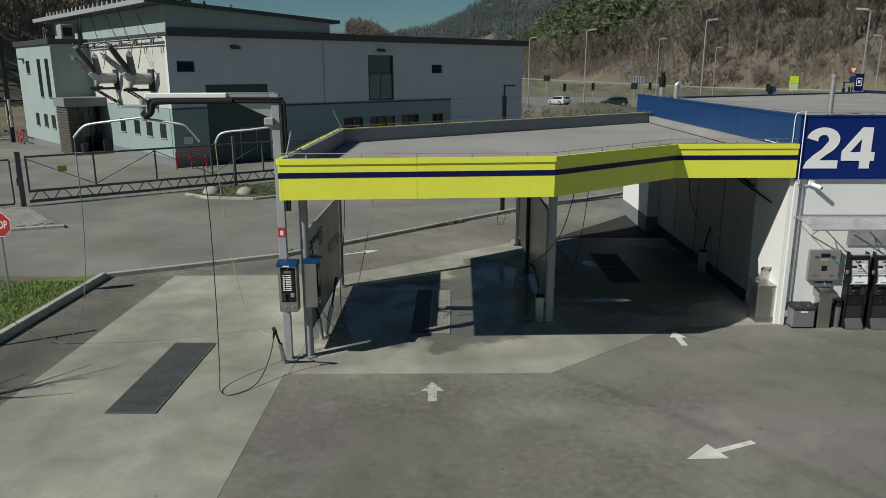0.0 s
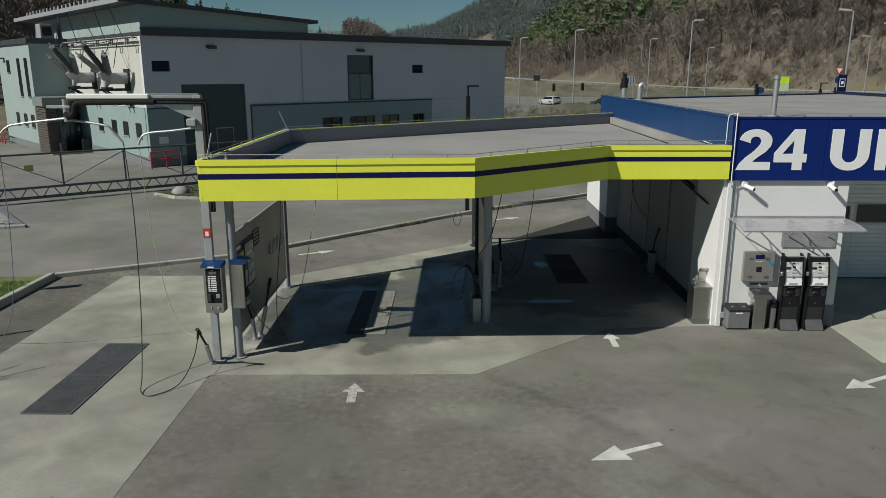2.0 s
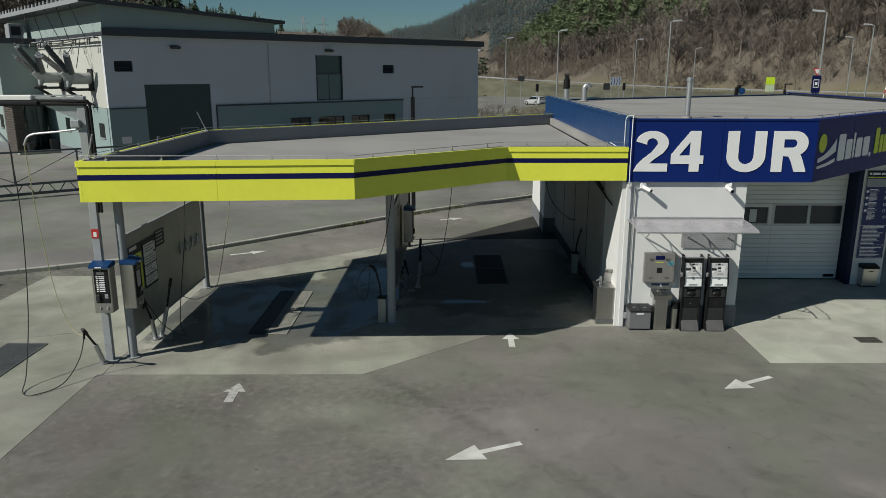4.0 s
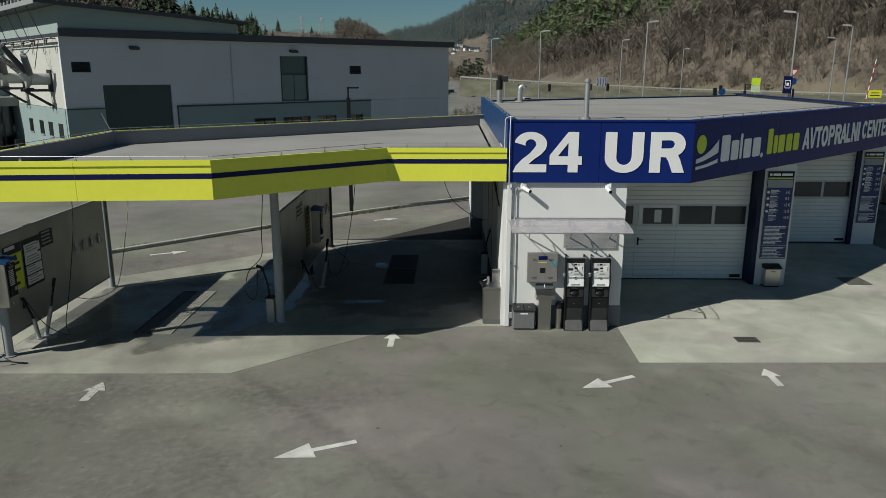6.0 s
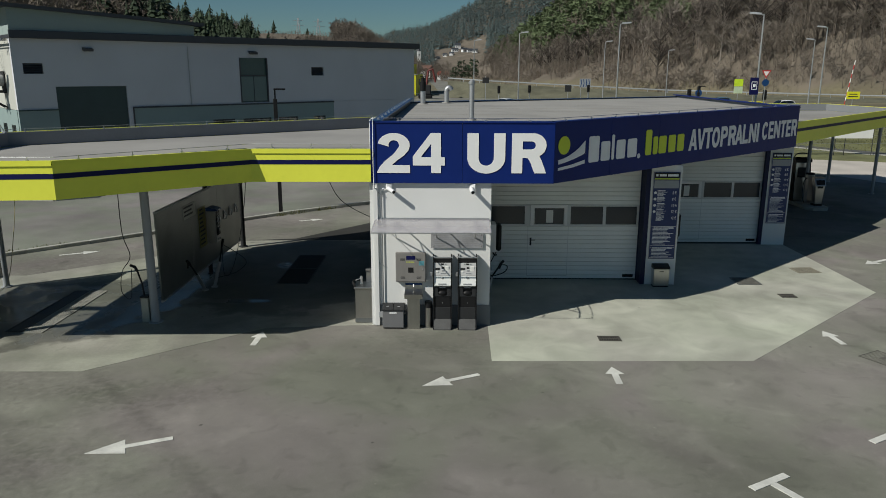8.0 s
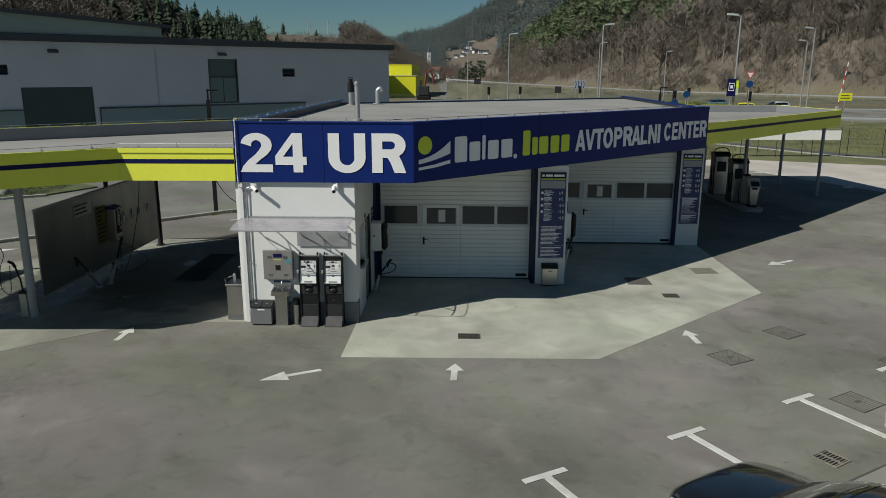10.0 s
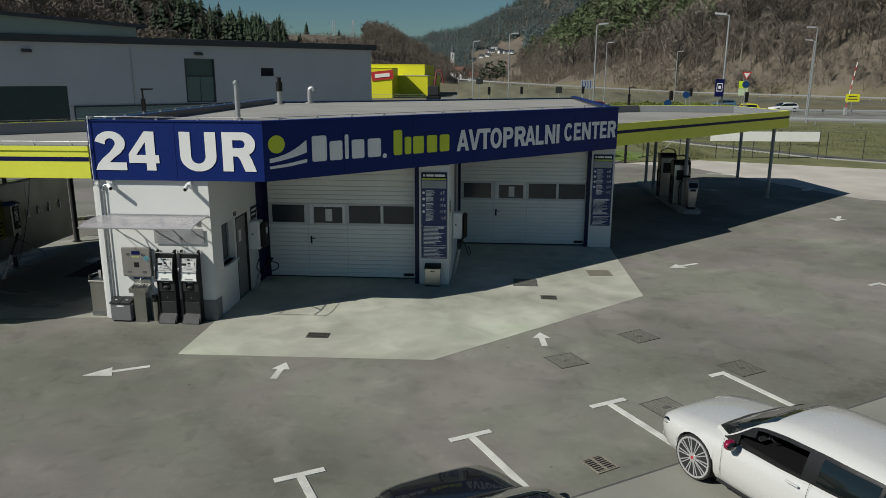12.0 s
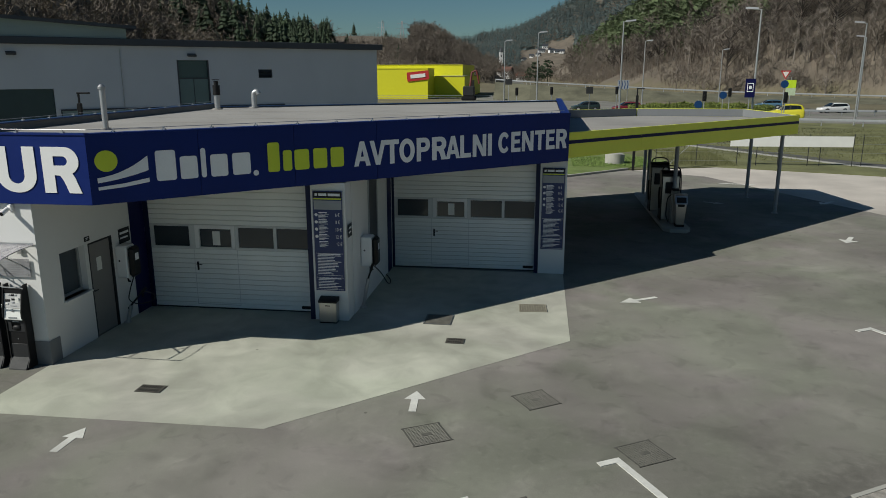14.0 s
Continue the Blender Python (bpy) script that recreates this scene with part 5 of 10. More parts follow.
def info_board(x, y, z0, z1, w, mat, label, rows, tone):
    b = thing("information_board", (x, y, 0), 0, label, "board", "information boards")
    part("plate", Geo().box(0.024, 0.034, 0, w, z0, z1), mat, b)
    bars = Geo()
    for k in range(rows):
        z = z1 - (k + 0.7) * (z1 - z0) / (rows + 0.4)
        bars.box(0.035, 0.037, 0.05, 0.05 + (w - 0.1) * random.uniform(0.55, 1), z, z + (z1 - z0) / rows * 0.4)
    part("text_bars", bars, tone, b, "print as plain bars")
    return b


info_board(-3.15, 13.66, 1.98, 2.16, 0.62, M_DARKSTEEL, "dark header board with pale print on the divider", 1, M_SIGNGREY)
info_board(-3.15, 13.66, 1.2, 1.965, 0.6, M_LIME, "lime poster with dark print on the divider", 5, M_DARKSTEEL)
info_board(-3.15, 14.32, 1.12, 2.16, 0.68, M_DARKSTEEL, "dark framed programme board on the divider", 1, M_SIGNGREY)
for zz in (1.18, 1.4, 1.62, 1.85):
    info_board(-3.138, 14.37, zz, zz + 0.19, 0.58, M_PAPER, "white programme sheet on the board", 3, M_PAINTED)
info_board(-3.15, 15.02, 1.85, 2.2, 0.5, M_DARKSTEEL, "dark board with pale print on the divider", 4, M_PAINTED)
info_board(1.95, 17.6, 1.95, 2.3, 0.9, M_PANEL, "grey notice on the divider", 3, M_DARKSTEEL)
info_board(1.95, 18.7, 0.95, 2.05, 0.55, surface("dull_yellow_board", (0.2, 0.18, 0.03), 0.5), "dull yellow programme board on the divider", 9, M_DARKSTEEL)


def round_post(x, y, r, h, mat, label):
    p = thing("canopy_post", (x, y, 0), 0, label, "post", "canopy posts")
    part("shaft", Geo().cyl((0, 0, 0), (0, 0, h), r, 20), mat, p)
    part("foot_plate", Geo().cyl((0, 0, 0.008), (0, 0, 0.03), r * 1.7, 16), mat, p)
    return p


round_post(-3.06, 13.32, 0.085, 3.36, M_PAINTED, "light grey round steel canopy post on the slab")
round_post(-3.15, 18.12, 0.08, 3.36, M_PAINTED, "grey round steel canopy post at the divider's end")
round_post(1.98, 15.38, 0.095, 3.36, M_PAINTED, "light grey round steel canopy post on the slab")
round_post(1.93, 22.85, 0.085, 3.36, M_DARKSTEEL, "dark round steel canopy post at the divider's end")
round_post(1.9, 19.6, 0.06, 3.36, M_DARKSTEEL, "dark slim steel post beside the divider")
for px, py in ((28.95, 34.1), (28.8, 38.0), (23.95, 35.4), (24.35, 31.2), (24.1, 37.9)):
    round_post(px, py, 0.075, 3.38, M_PAINTED, "slim grey steel post under the vacuum canopy")


def wash_terminal(x, y, z, rz, label):
    """Coin terminal of a bay: steel cabinet, blue cap, black key panel. Faces -y before turning."""
    t = thing("wash_terminal", (x, y, z), rz, label, "payment terminal", "wash terminals")
    part("cabinet", Geo().box(-0.175, 0.175, 0, 0.24, 0, 0.9, 0.012), M_STAINLESS, t)
    part("cap", Geo().side_prism([(-0.06, 0.9), (0.25, 0.9), (0.25, 0.985), (0.16, 1.0), (-0.06, 0.945)], -0.19, 0.19), M_BLUE, t, "blue sheet cap")
    p = part("key_panel", Geo().box(-0.125, 0.15, -0.014, 0, 0.2, 0.87, 0.004), M_BLACK, t, "black key panel")
    for k in range(9):
        part("key", Geo().box(-0.085, -0.045, -0.022, -0.015, 0.43 + k * 0.036, 0.452 + k * 0.036, 0.003), M_PAPER, p, "white key")
        part("key_label", Geo().box(-0.03, 0.075, -0.018, -0.015, 0.432 + k * 0.036, 0.45 + k * 0.036), M_SIGNGREY, p)
    part("display", Geo().box(-0.06, 0.08, -0.02, -0.015, 0.77, 0.82), M_GRILLE, p)
    part("coin_slot", Geo().box(0.05, 0.12, -0.022, -0.015, 0.3, 0.38, 0.004), M_STEEL, p)
    part("lamp", Geo().cyl((0.01, -0.015, 0.85), (0.01, -0.02, 0.85), 0.01, 8), M_PAPER, p)
    part("receiver", Geo().box(-0.1, -0.03, -0.05, -0.015, 0.23, 0.38, 0.012), M_DARKSTEEL, p)
    part("lock", Geo().box(-0.07, -0.04, -0.035, 0, 0.06, 0.12, 0.006), M_STEEL, t)
    part("lock", Geo().box(0.06, 0.1, -0.035, 0, 0.06, 0.12, 0.006), M_STEEL, t)
    part("mark", Geo().box(-0.06, 0.06, -0.066, -0.062, 0.91, 0.932), M_SIGNGREY, t, "plain pale bar on the cap")
    return t


wash_terminal(-3.33, 12.88, 1.08, 0, "stainless coin terminal with blue cap on the pole")
wash_terminal(-2.84, 13.38, 1.06, 90, "stainless coin terminal with blue cap beside the bay post")
wash_terminal(2.28, 19.35, 1.0, 90, "stainless coin terminal with blue cap on the divider")


def lance(base, top, grip, group="wash lances", steel=True):
    """A holder tube standing on the slab with a black spray lance in it."""
    base, top, grip = Vector(base), Vector(top), Vector(grip)
    h = thing("lance_holder", tuple(base), 0, "leaning steel tube holding a black spray lance", "lance holder", group)
    part("tube", Geo().cyl((0, 0, 0), top - base, 0.045, 12), M_STEEL if steel else M_PAPER, h)
    part("foot", Geo().cyl((0, 0, 0), (0, 0, 0.02), 0.09, 12), M_STEEL, h)
    d = (grip - top).normalized()
    part("lance", Geo().cyl(top - base - d * 0.1, grip - base, 0.022, 8), M_BLACK, h, "black lance tube")
    e = grip - base
    part("spray_gun", Geo().tube([e, e + d * 0.1, e + d * 0.2 + Vector((0, 0, -0.02))], 0.035, 8).tube([e + d * 0.12, e + d * 0.08 + Vector((-0.04, 0.02, -0.15))], 0.022, 6), M_BLACK, h, "black spray gun")
    return h


lance((-3.5, 12.98, 0.01), (-3.5, 12.72, 0.5), (-3.5, 12.45, 0.82))
lance((-3.0, 14.3, 0.01), (-3.02, 14.22, 0.5), (-3.06, 14.1, 0.84))
lance((-2.95, 14.48, 0.01), (-2.8, 14.56, 0.66), (-2.72, 14.6, 1.1))
lance((2.3, 17.9, 0.01), (2.25, 17.5, 0.55), (2.2, 17.2, 0.9))
lance((2.45, 18.2, 0.01), (2.5, 18.6, 0.6), (2.5, 18.9, 1.0))


def box_holder(x, y, side, label):
    h = thing("lance_holder", (x, y, 0.01), 0, label, "lance holder", "wash lances")
    part("box", Geo().box(-0.09, 0.09, -0.09, 0.09, 0, 0.58, 0.01), M_PANEL, h)
    part("rim", Geo().box(-0.1, 0.1, -0.1, 0.1, 0.582, 0.62, 0.01), M_BLACK, h)
    part("lance", Geo().tube([(0, 0, 0.4), (-0.05 * side, 0, 0.9), (-0.13 * side, 0, 1.2)], 0.02, 8), M_BLACK, h)
    part("spray_gun", Geo().tube([(-0.13 * side, 0, 1.2), (-0.18 * side, 0, 1.3), (-0.28 * side, 0, 1.34)], 0.035, 8), M_BLACK, h)
    return h


box_holder(1.76, 15.45, 1, "pale box holder with a black spray lance by the post")
box_holder(6.84, 19.66, -1, "grey box holder with a black spray lance by the wall")


def hose(pts, mat, label, r=0.009, n=6, group="hanging hoses"):
    p0 = Vector(pts[0])
    h = tagged(new("hose", Geo().tube([p - p0 for p in spline(pts, n)], r, 6).mesh("hose", mat)), label, "hose", group)
    h.location = p0
    return h


hose([(-2.12, 17.4, 3.38), (-2.18, 17.4, 2.4), (-2.36, 17.4, 1.43), (-2.53, 17.35, 0.6), (-2.62, 17.1, 0.25), (-2.75, 16.2, 0.3), (-2.72, 15.2, 0.7)], M_HOSE_PALE, "thin sand-coloured hose hanging from the canopy", 0.008)
hose([(-2.6, 15.6, 3.38), (-2.62, 15.5, 2.2), (-2.7, 15.2, 0.9), (-2.6, 14.7, 0.25), (-2.4, 14.4, 0.06), (-2.75, 14.2, 0.35), (-3.04, 14.08, 0.92)], M_RUBBER, "thin black hose hanging to the slab")
hose([(2.18, 13.7, 3.38), (2.0, 14.1, 2.4), (1.75, 14.9, 1.7), (1.3, 15.4, 1.2), (1.2, 15.5, 0.7), (1.4, 15.5, 0.55), (1.5, 15.45, 1.25)], M_RUBBER, "thin black hose hanging beside the post")
hose([(3.4, 18.6, 3.38), (3.3, 18.5, 2.2), (3.1, 18.3, 1.0), (2.9, 18.2, 0.4), (2.6, 18.6, 0.3), (2.5, 18.9, 1.0)], M_RUBBER, "thin black hose hanging beside the divider")
hose([(2.5, 18.85, 1.05), (2.75, 19.2, 0.75), (3.0, 19.4, 0.4), (2.8, 19.0, 0.2), (2.4, 18.4, 0.2)], M_RUBBER, "slack black hose at the divider")
hose([(5.6, 17.6, 3.38), (5.9, 18.3, 2.4), (6.6, 19.8, 1.6), (7.0, 20.7, 1.35)], M_RUBBER, "thin black hose hanging to the wall holder")
hose([(6.98, 16.0, 2.65), (6.98, 18.5, 2.95), (6.98, 21.0, 3.3)], M_RUBBER, "black hose line along the bay wall", 0.018)
hose([(1.3, 22.9, 1.1), (1.25, 23.0, 0.8), (1.4, 23.0, 0.65), (1.5, 22.9, 0.95), (1.45, 22.8, 1.15)], M_RUBBER, "coiled black hose on the rear post")

# mast with booms over the open bay
mast = thing("boom_mast", (-3.43, 13.12, 0.01), 0, "tall grey steel mast with a horizontal hose boom", "boom mast")
part("mast_post", Geo().box(-0.075, 0.075, -0.05, 0.05, 0, 5.14, 0.008), M_PAINTED, mast)
part("foot_plate", Geo().box(-0.16, 0.16, -0.13, 0.13, 0, 0.02, 0.004), M_PAINTED, mast)
part("beam_cover", Geo().box(-2.35, -0.85, -0.09, 0.09, 5.06, 5.16, 0.02), M_PAPER, mast, "white cover of the beam")
part("beam", Geo().box(-0.86, 0.02, -0.03, 0.03, 5.08, 5.13, 0.006).box(-0.86, 0.02, -0.03, 0.03, 5.145, 5.165), M_STEEL, mast)
part("gusset", Geo().add([(-0.85, -0.006, 5.05), (-0.08, -0.006, 5.05), (-0.08, -0.006, 4.7), (-0.85, 0.006, 5.05), (-0.08, 0.006, 5.05), (-0.08, 0.006, 4.7)], [(0, 1, 2), (3, 4, 5), (0, 1, 4, 3), (1, 2, 5, 4), (2, 0, 3, 5)]), M_STEEL, mast, "triangular steel gusset")
for dx in (0.0, 0.055):
    part("feed_hose", Geo().tube(spline([(0.12 + dx, -0.05, 3.0), (0.12 + dx, -0.05, 4.7), (0.08 + dx, -0.05, 4.97 + dx), (-0.1, -0.06, 5.0 + dx), (-2.1, -0.06, 4.99 + dx), (-2.28, -0.06, 4.93), (-2.3, -0.06, 4.75 + dx), (-2.4, -0.02, 4.72)], 5), 0.028, 8), M_FOAM, mast, "thick black feed hose")
part("hose_sleeve", Geo().tube(spline([(-0.75, -0.08, 5.015), (-1.4, -0.08, 5.01), (-2.05, -0.08, 5.0), (-2.2, -0.08, 4.96), (-2.24, -0.08, 4.82), (-2.33, -0.07, 4.76), (-2.42, -0.05, 4.8)], 5), 0.05, 10), M_FOAM, mast, "thick black foam sleeve")
part("swivel", Geo().cyl((-2.42, 0, 4.66), (-2.42, 0, 5.06), 0.05, 12).box(-2.75, -2.3, -0.06, 0.06, 4.9, 4.95, 0.01), M_STEEL, mast)
part("boom_arm", Geo().tube(spline([(-2.45, 0, 4.72), (-3.3, -0.02, 4.62), (-3.55, -0.02, 4.55), (-3.74, -0.03, 4.36)], 5), 0.022, 8), M_STEEL, mast, "bright steel boom arm")
part("boom_arm", Geo().tube(spline([(-2.42, 0, 4.7), (-1.75, -0.02, 4.6), (-1.6, -0.02, 4.5), (-1.42, -0.03, 4.28)], 5), 0.022, 8), M_STEEL, mast, "bright steel boom arm")
part("boom_arm", Geo().tube(spline([(-0.1, 0, 4.55), (-0.5, -0.02, 4.5), (-1.0, -0.02, 4.44), (-1.14, -0.03, 4.25)], 5), 0.02, 8), M_STEEL, mast, "short steel boom arm")
part("junction_box", Geo().box(-0.2, -0.02, -0.12, 0.06, 4.58, 4.72, 0.02), M_PAINTED, mast)
part("warning_sign", Geo().box(-0.07, 0.07, -0.056, -0.052, 2.5, 2.68), M_RED, mast, "small red and white sign")
part("warning_mark", Geo().box(-0.03, 0.03, -0.06, -0.057, 2.53, 2.62), M_PAPER, mast)
hose([(-4.85, 13.1, 4.28), (-4.75, 13.0, 3.0), (-4.62, 12.6, 1.3), (-4.45, 12.0, 0.25), (-4.32, 11.6, 0.025), (-4.05, 11.5, 0.025), (-3.75, 11.9, 0.06), (-3.6, 12.3, 0.4), (-3.5, 12.4, 0.9)], M_RUBBER, "black spray hose looping on the slab")
hose([(-4.57, 13.1, 4.25), (-4.5, 13.1, 2.8), (-4.25, 12.95, 1.4), (-3.95, 12.8, 0.8), (-3.65, 12.6, 0.72)], M_HOSE_PALE, "thin sand-coloured hose hanging from the short boom", 0.007)
hose([(-7.17, 13.1, 4.38), (-7.25, 13.2, 2.6), (-7.6, 13.5, 1.0), (-8.2, 13.9, 0.12), (-8.55, 14.0, 0.03), (-8.95, 13.9, 0.25), (-9.5, 13.7, 0.8), (-10.1, 13.5, 1.3)], M_HOSE_BLUE, "pale blue hose drooping to the kerb", 0.008)
hp = thing("hose_post", (-10.2, 13.5, 0.1), 0, "short grey steel hose post on the verge", "post")
part("shaft", Geo().cyl((0, 0, 0), (0, 0, 1.9), 0.04, 10), M_STEEL, hp)
part("hook", Geo().tube([(0, 0, 1.2), (0.12, 0, 1.2), (0.14, 0, 1.28)], 0.012, 6), M_STEEL, hp)


# gratings and covers
def grating(x0, x1, y0, y1, step, label, pit=False, cross=True, z=0.009, rz=0, metal=None, bed=None):
    metal = metal or M_GRILLE
    cx, cy = (x0 + x1) / 2, (y0 + y1) / 2
    g = thing("floor_grating", (cx, cy, z), rz, label, "grating", "floor gratings")
    a, b = (x1 - x0) / 2, (y1 - y0) / 2
    part("pit", Geo().box(-a, a, -b, b, 0.0, 0.002), bed or M_PIT, g, "dark pit below")
    fr = Geo().box(-a, -a + 0.03, -b, b, 0.002, 0.012).box(a - 0.03, a, -b, b, 0.002, 0.012)
    fr.box(-a + 0.03, a - 0.03, -b, -b + 0.03, 0.002, 0.012).box(-a + 0.03, a - 0.03, b - 0.03, b, 0.002, 0.012)
    part("frame", fr, metal, g)
    if pit:
        return g
    n = max(2, round(2 * b / step))
    bars = Geo()
    for i in range(1, n):
        y = -b + 2 * b * i / n
        bars.box(-a + 0.03, a - 0.03, y - step * 0.16, y + step * 0.16, 0.003, 0.01)
    if not cross:
        bars.box(-0.022, 0.022, -b + 0.03, b - 0.03, 0.0035, 0.0105)
    if cross:
        m = max(2, round(2 * a / step))
        for i in range(1, m):
            x = -a + 2 * a * i / m
            bars.box(x - step * 0.14, x + step * 0.14, -b + 0.03, b - 0.03, 0.0035, 0.0095)
    tagged(part("mesh", bars, metal, g, "", 0), "", "", "", "stuff")
    return g


grating(-6.02, -5.16, 10.78, 12.38, 0.035, "half of a galvanised mesh grating in the open bay")
grating(-6.02, -5.16, 12.4, 14.0, 0.035, "half of a galvanised mesh grating in the open bay")
# one grating in two tones: sunlit strip painted pale, shaded strip painted dark
grating(-0.72, -0.26, 14.62, 17.78, 0.042, "sunlit part of the galvanised mesh grating over the wash pit, toned pale", metal=M_SUNGRILLE, bed=M_DUSTY)
grating(-1.12, -0.74, 14.66, 17.78, 0.035, "shaded part of the same grating, painted as a dark plate over the wash pit", True, metal=M_COVERGREY, bed=M_COVERGREY)
grating(4.03, 4.9, 18.55, 20.1, 0.035, "dark wet pit cover in the shaded bay", True, metal=M_COVERGREY)
grating(4.03, 4.9, 20.12, 21.68, 0.035, "dark wet pit cover in the shaded bay", True, metal=M_COVERGREY)
grating(12.13, 12.43, 14.21, 14.69, 0.054, "small iron drain grate in the pale apron", cross=False, rz=90, metal=M_DARKIRON)
grating(17.43, 17.73, 17.45, 17.85, 0.05, "small iron drain grate in the pale apron", cross=False, rz=90, metal=M_DARKIRON)
grating(18.88, 19.56, 19.88, 20.46, 0.06, "worn square grating clogged with dust in the pale apron", rz=4, metal=M_DUSTY, bed=M_IRON)
grating(16.7, 17.35, 18.66, 19.36, 0.06, "dark square pit cover in the apron's shade", True, bed=M_IRON)
grating(17.53, 17.93, 9.19, 9.61, 0.052, "rusty iron storm drain in the asphalt", cross=False, z=0.004, rz=33, metal=M_OLDIRON)


def manhole(x, y, rz):
    m = thing("manhole_cover", (x, y, 0.003), rz, "square asphalt-filled manhole cover with an iron edge", "manhole", "manhole covers")
    part("infill", Geo().box(-0.3, 0.3, -0.3, 0.3, 0, 0.004), M_ASPHALT, m)
    e = Geo()
    for s in (-1, 1):
        e.box(-0.335, 0.335, s * 0.31 - 0.012, s * 0.31 + 0.012, 0, 0.008).box(s * 0.31 - 0.012, s * 0.31 + 0.012, -0.298, 0.298, 0, 0.008)
    part("edge", e, M_COVEREDGE, m)
    stud = Geo()
    for i in range(-6, 7):
        for j in range(-6, 7):
            if abs(i) > 2 or abs(j) > 1:
                stud.box(i * 0.044 - 0.012, i * 0.044 + 0.012, j * 0.044 - 0.012, j * 0.044 + 0.012, 0.004, 0.008)
    tagged(part("studs", stud, M_IRON, m, "", 0), "", "", "", "stuff")
    part("boss", Geo().box(-0.09, 0.09, -0.05, 0.05, 0.004, 0.01, 0.004), M_IRON, m)
    return m


for mx, my, ma in ((17.63, 13.42, 29), (19.37, 14.95, 33), (21.05, 13.28, 31), (19.16, 11.4, 32)):
    manhole(mx, my, ma)


# painted arrows and bay lines
def arrow(tip, tail, head=0.45, wide=0.4, shaft=0.12, mat=M_MARK, z=0.0, label="white painted lane arrow on the asphalt"):
    tip, tail = Vector(tip), Vector(tail)
    d = (tip - tail).normalized()
    o = Vector((-d.y, d.x))
    n = tip - d * head
    pts = [tip, n + o * wide / 2, n + o * shaft / 2, tail + o * shaft / 2, tail - o * shaft / 2, n - o * shaft / 2, n - o * wide / 2]
    return tagged(part("lane_arrow", Geo().prism([tuple(p) for p in pts], z + 0.001, z + 0.006), mat, None, "", 0), label, "road marking", "lane arrows")


arrow((-0.58, 12.1), (-0.56, 11.3), 0.38, 0.4, 0.16, M_MARK_WORN, label="worn flaking white arrow on the asphalt")
arrow((3.24, 9.42), (4.41, 9.93), 0.58, 0.46, 0.11)
arrow((8.3, 11.96), (9.37, 12.5), 0.52, 0.44, 0.11)
arrow((12.0, 12.9), (11.98, 12.1), 0.34, 0.36, 0.13)
arrow((17.19, 15.03), (17.25, 14.2), 0.34, 0.38, 0.13)
arrow((4.62, 14.79), (4.61, 13.95), 0.36, 0.36, 0.13, z=0.0)
arrow((21.42, 20.95), (22.4, 21.53), 0.48, 0.46, 0.12)
arrow((-2.52, 22.15), (-3.56, 21.6), 0.5, 0.4, 0.12)
arrow((3.81, 27.55), (2.92, 27.15), 0.5, 0.4, 0.12)
arrow((29.75, 28.75), (30.3, 29.75), 0.5, 0.6, 0.16)
arrow((31.6, 36.6), (32.4, 37.4), 0.5, 0.6, 0.16)
arrow((27.4, 36.2), (26.6, 36.6), 0.4, 0.45, 0.12)
arrow((30.4, 42.2), (28.6, 42.6), 0.5, 0.5, 0.13)


def bay_line(x, y, left=0.37, right=0.37, stem=5.2, rz=29.5):
    b = thing("bay_line", (x, y, 0.0), rz, "white painted parking bay line with a cross bar", "road marking", "parking lines")
    part("cross_bar", Geo().box(-left, right, -0.06, 0.06, 0.001, 0.0135), M_MARK, b)
    part("stem", Geo().box(-0.06, 0.06, -stem, -0.062, 0.001, 0.0135), M_MARK, b)
    return b


bay_line(13.36, 8.78)
bay_line(15.79, 10.13)
bay_line(18.18, 11.5)
bay_line(20.62, 13.0, 0.33, 0.06)
bay_line(26.9, 19.7, 0.42, 0.06)


# ---- kiosk front ----
KY = 15.26


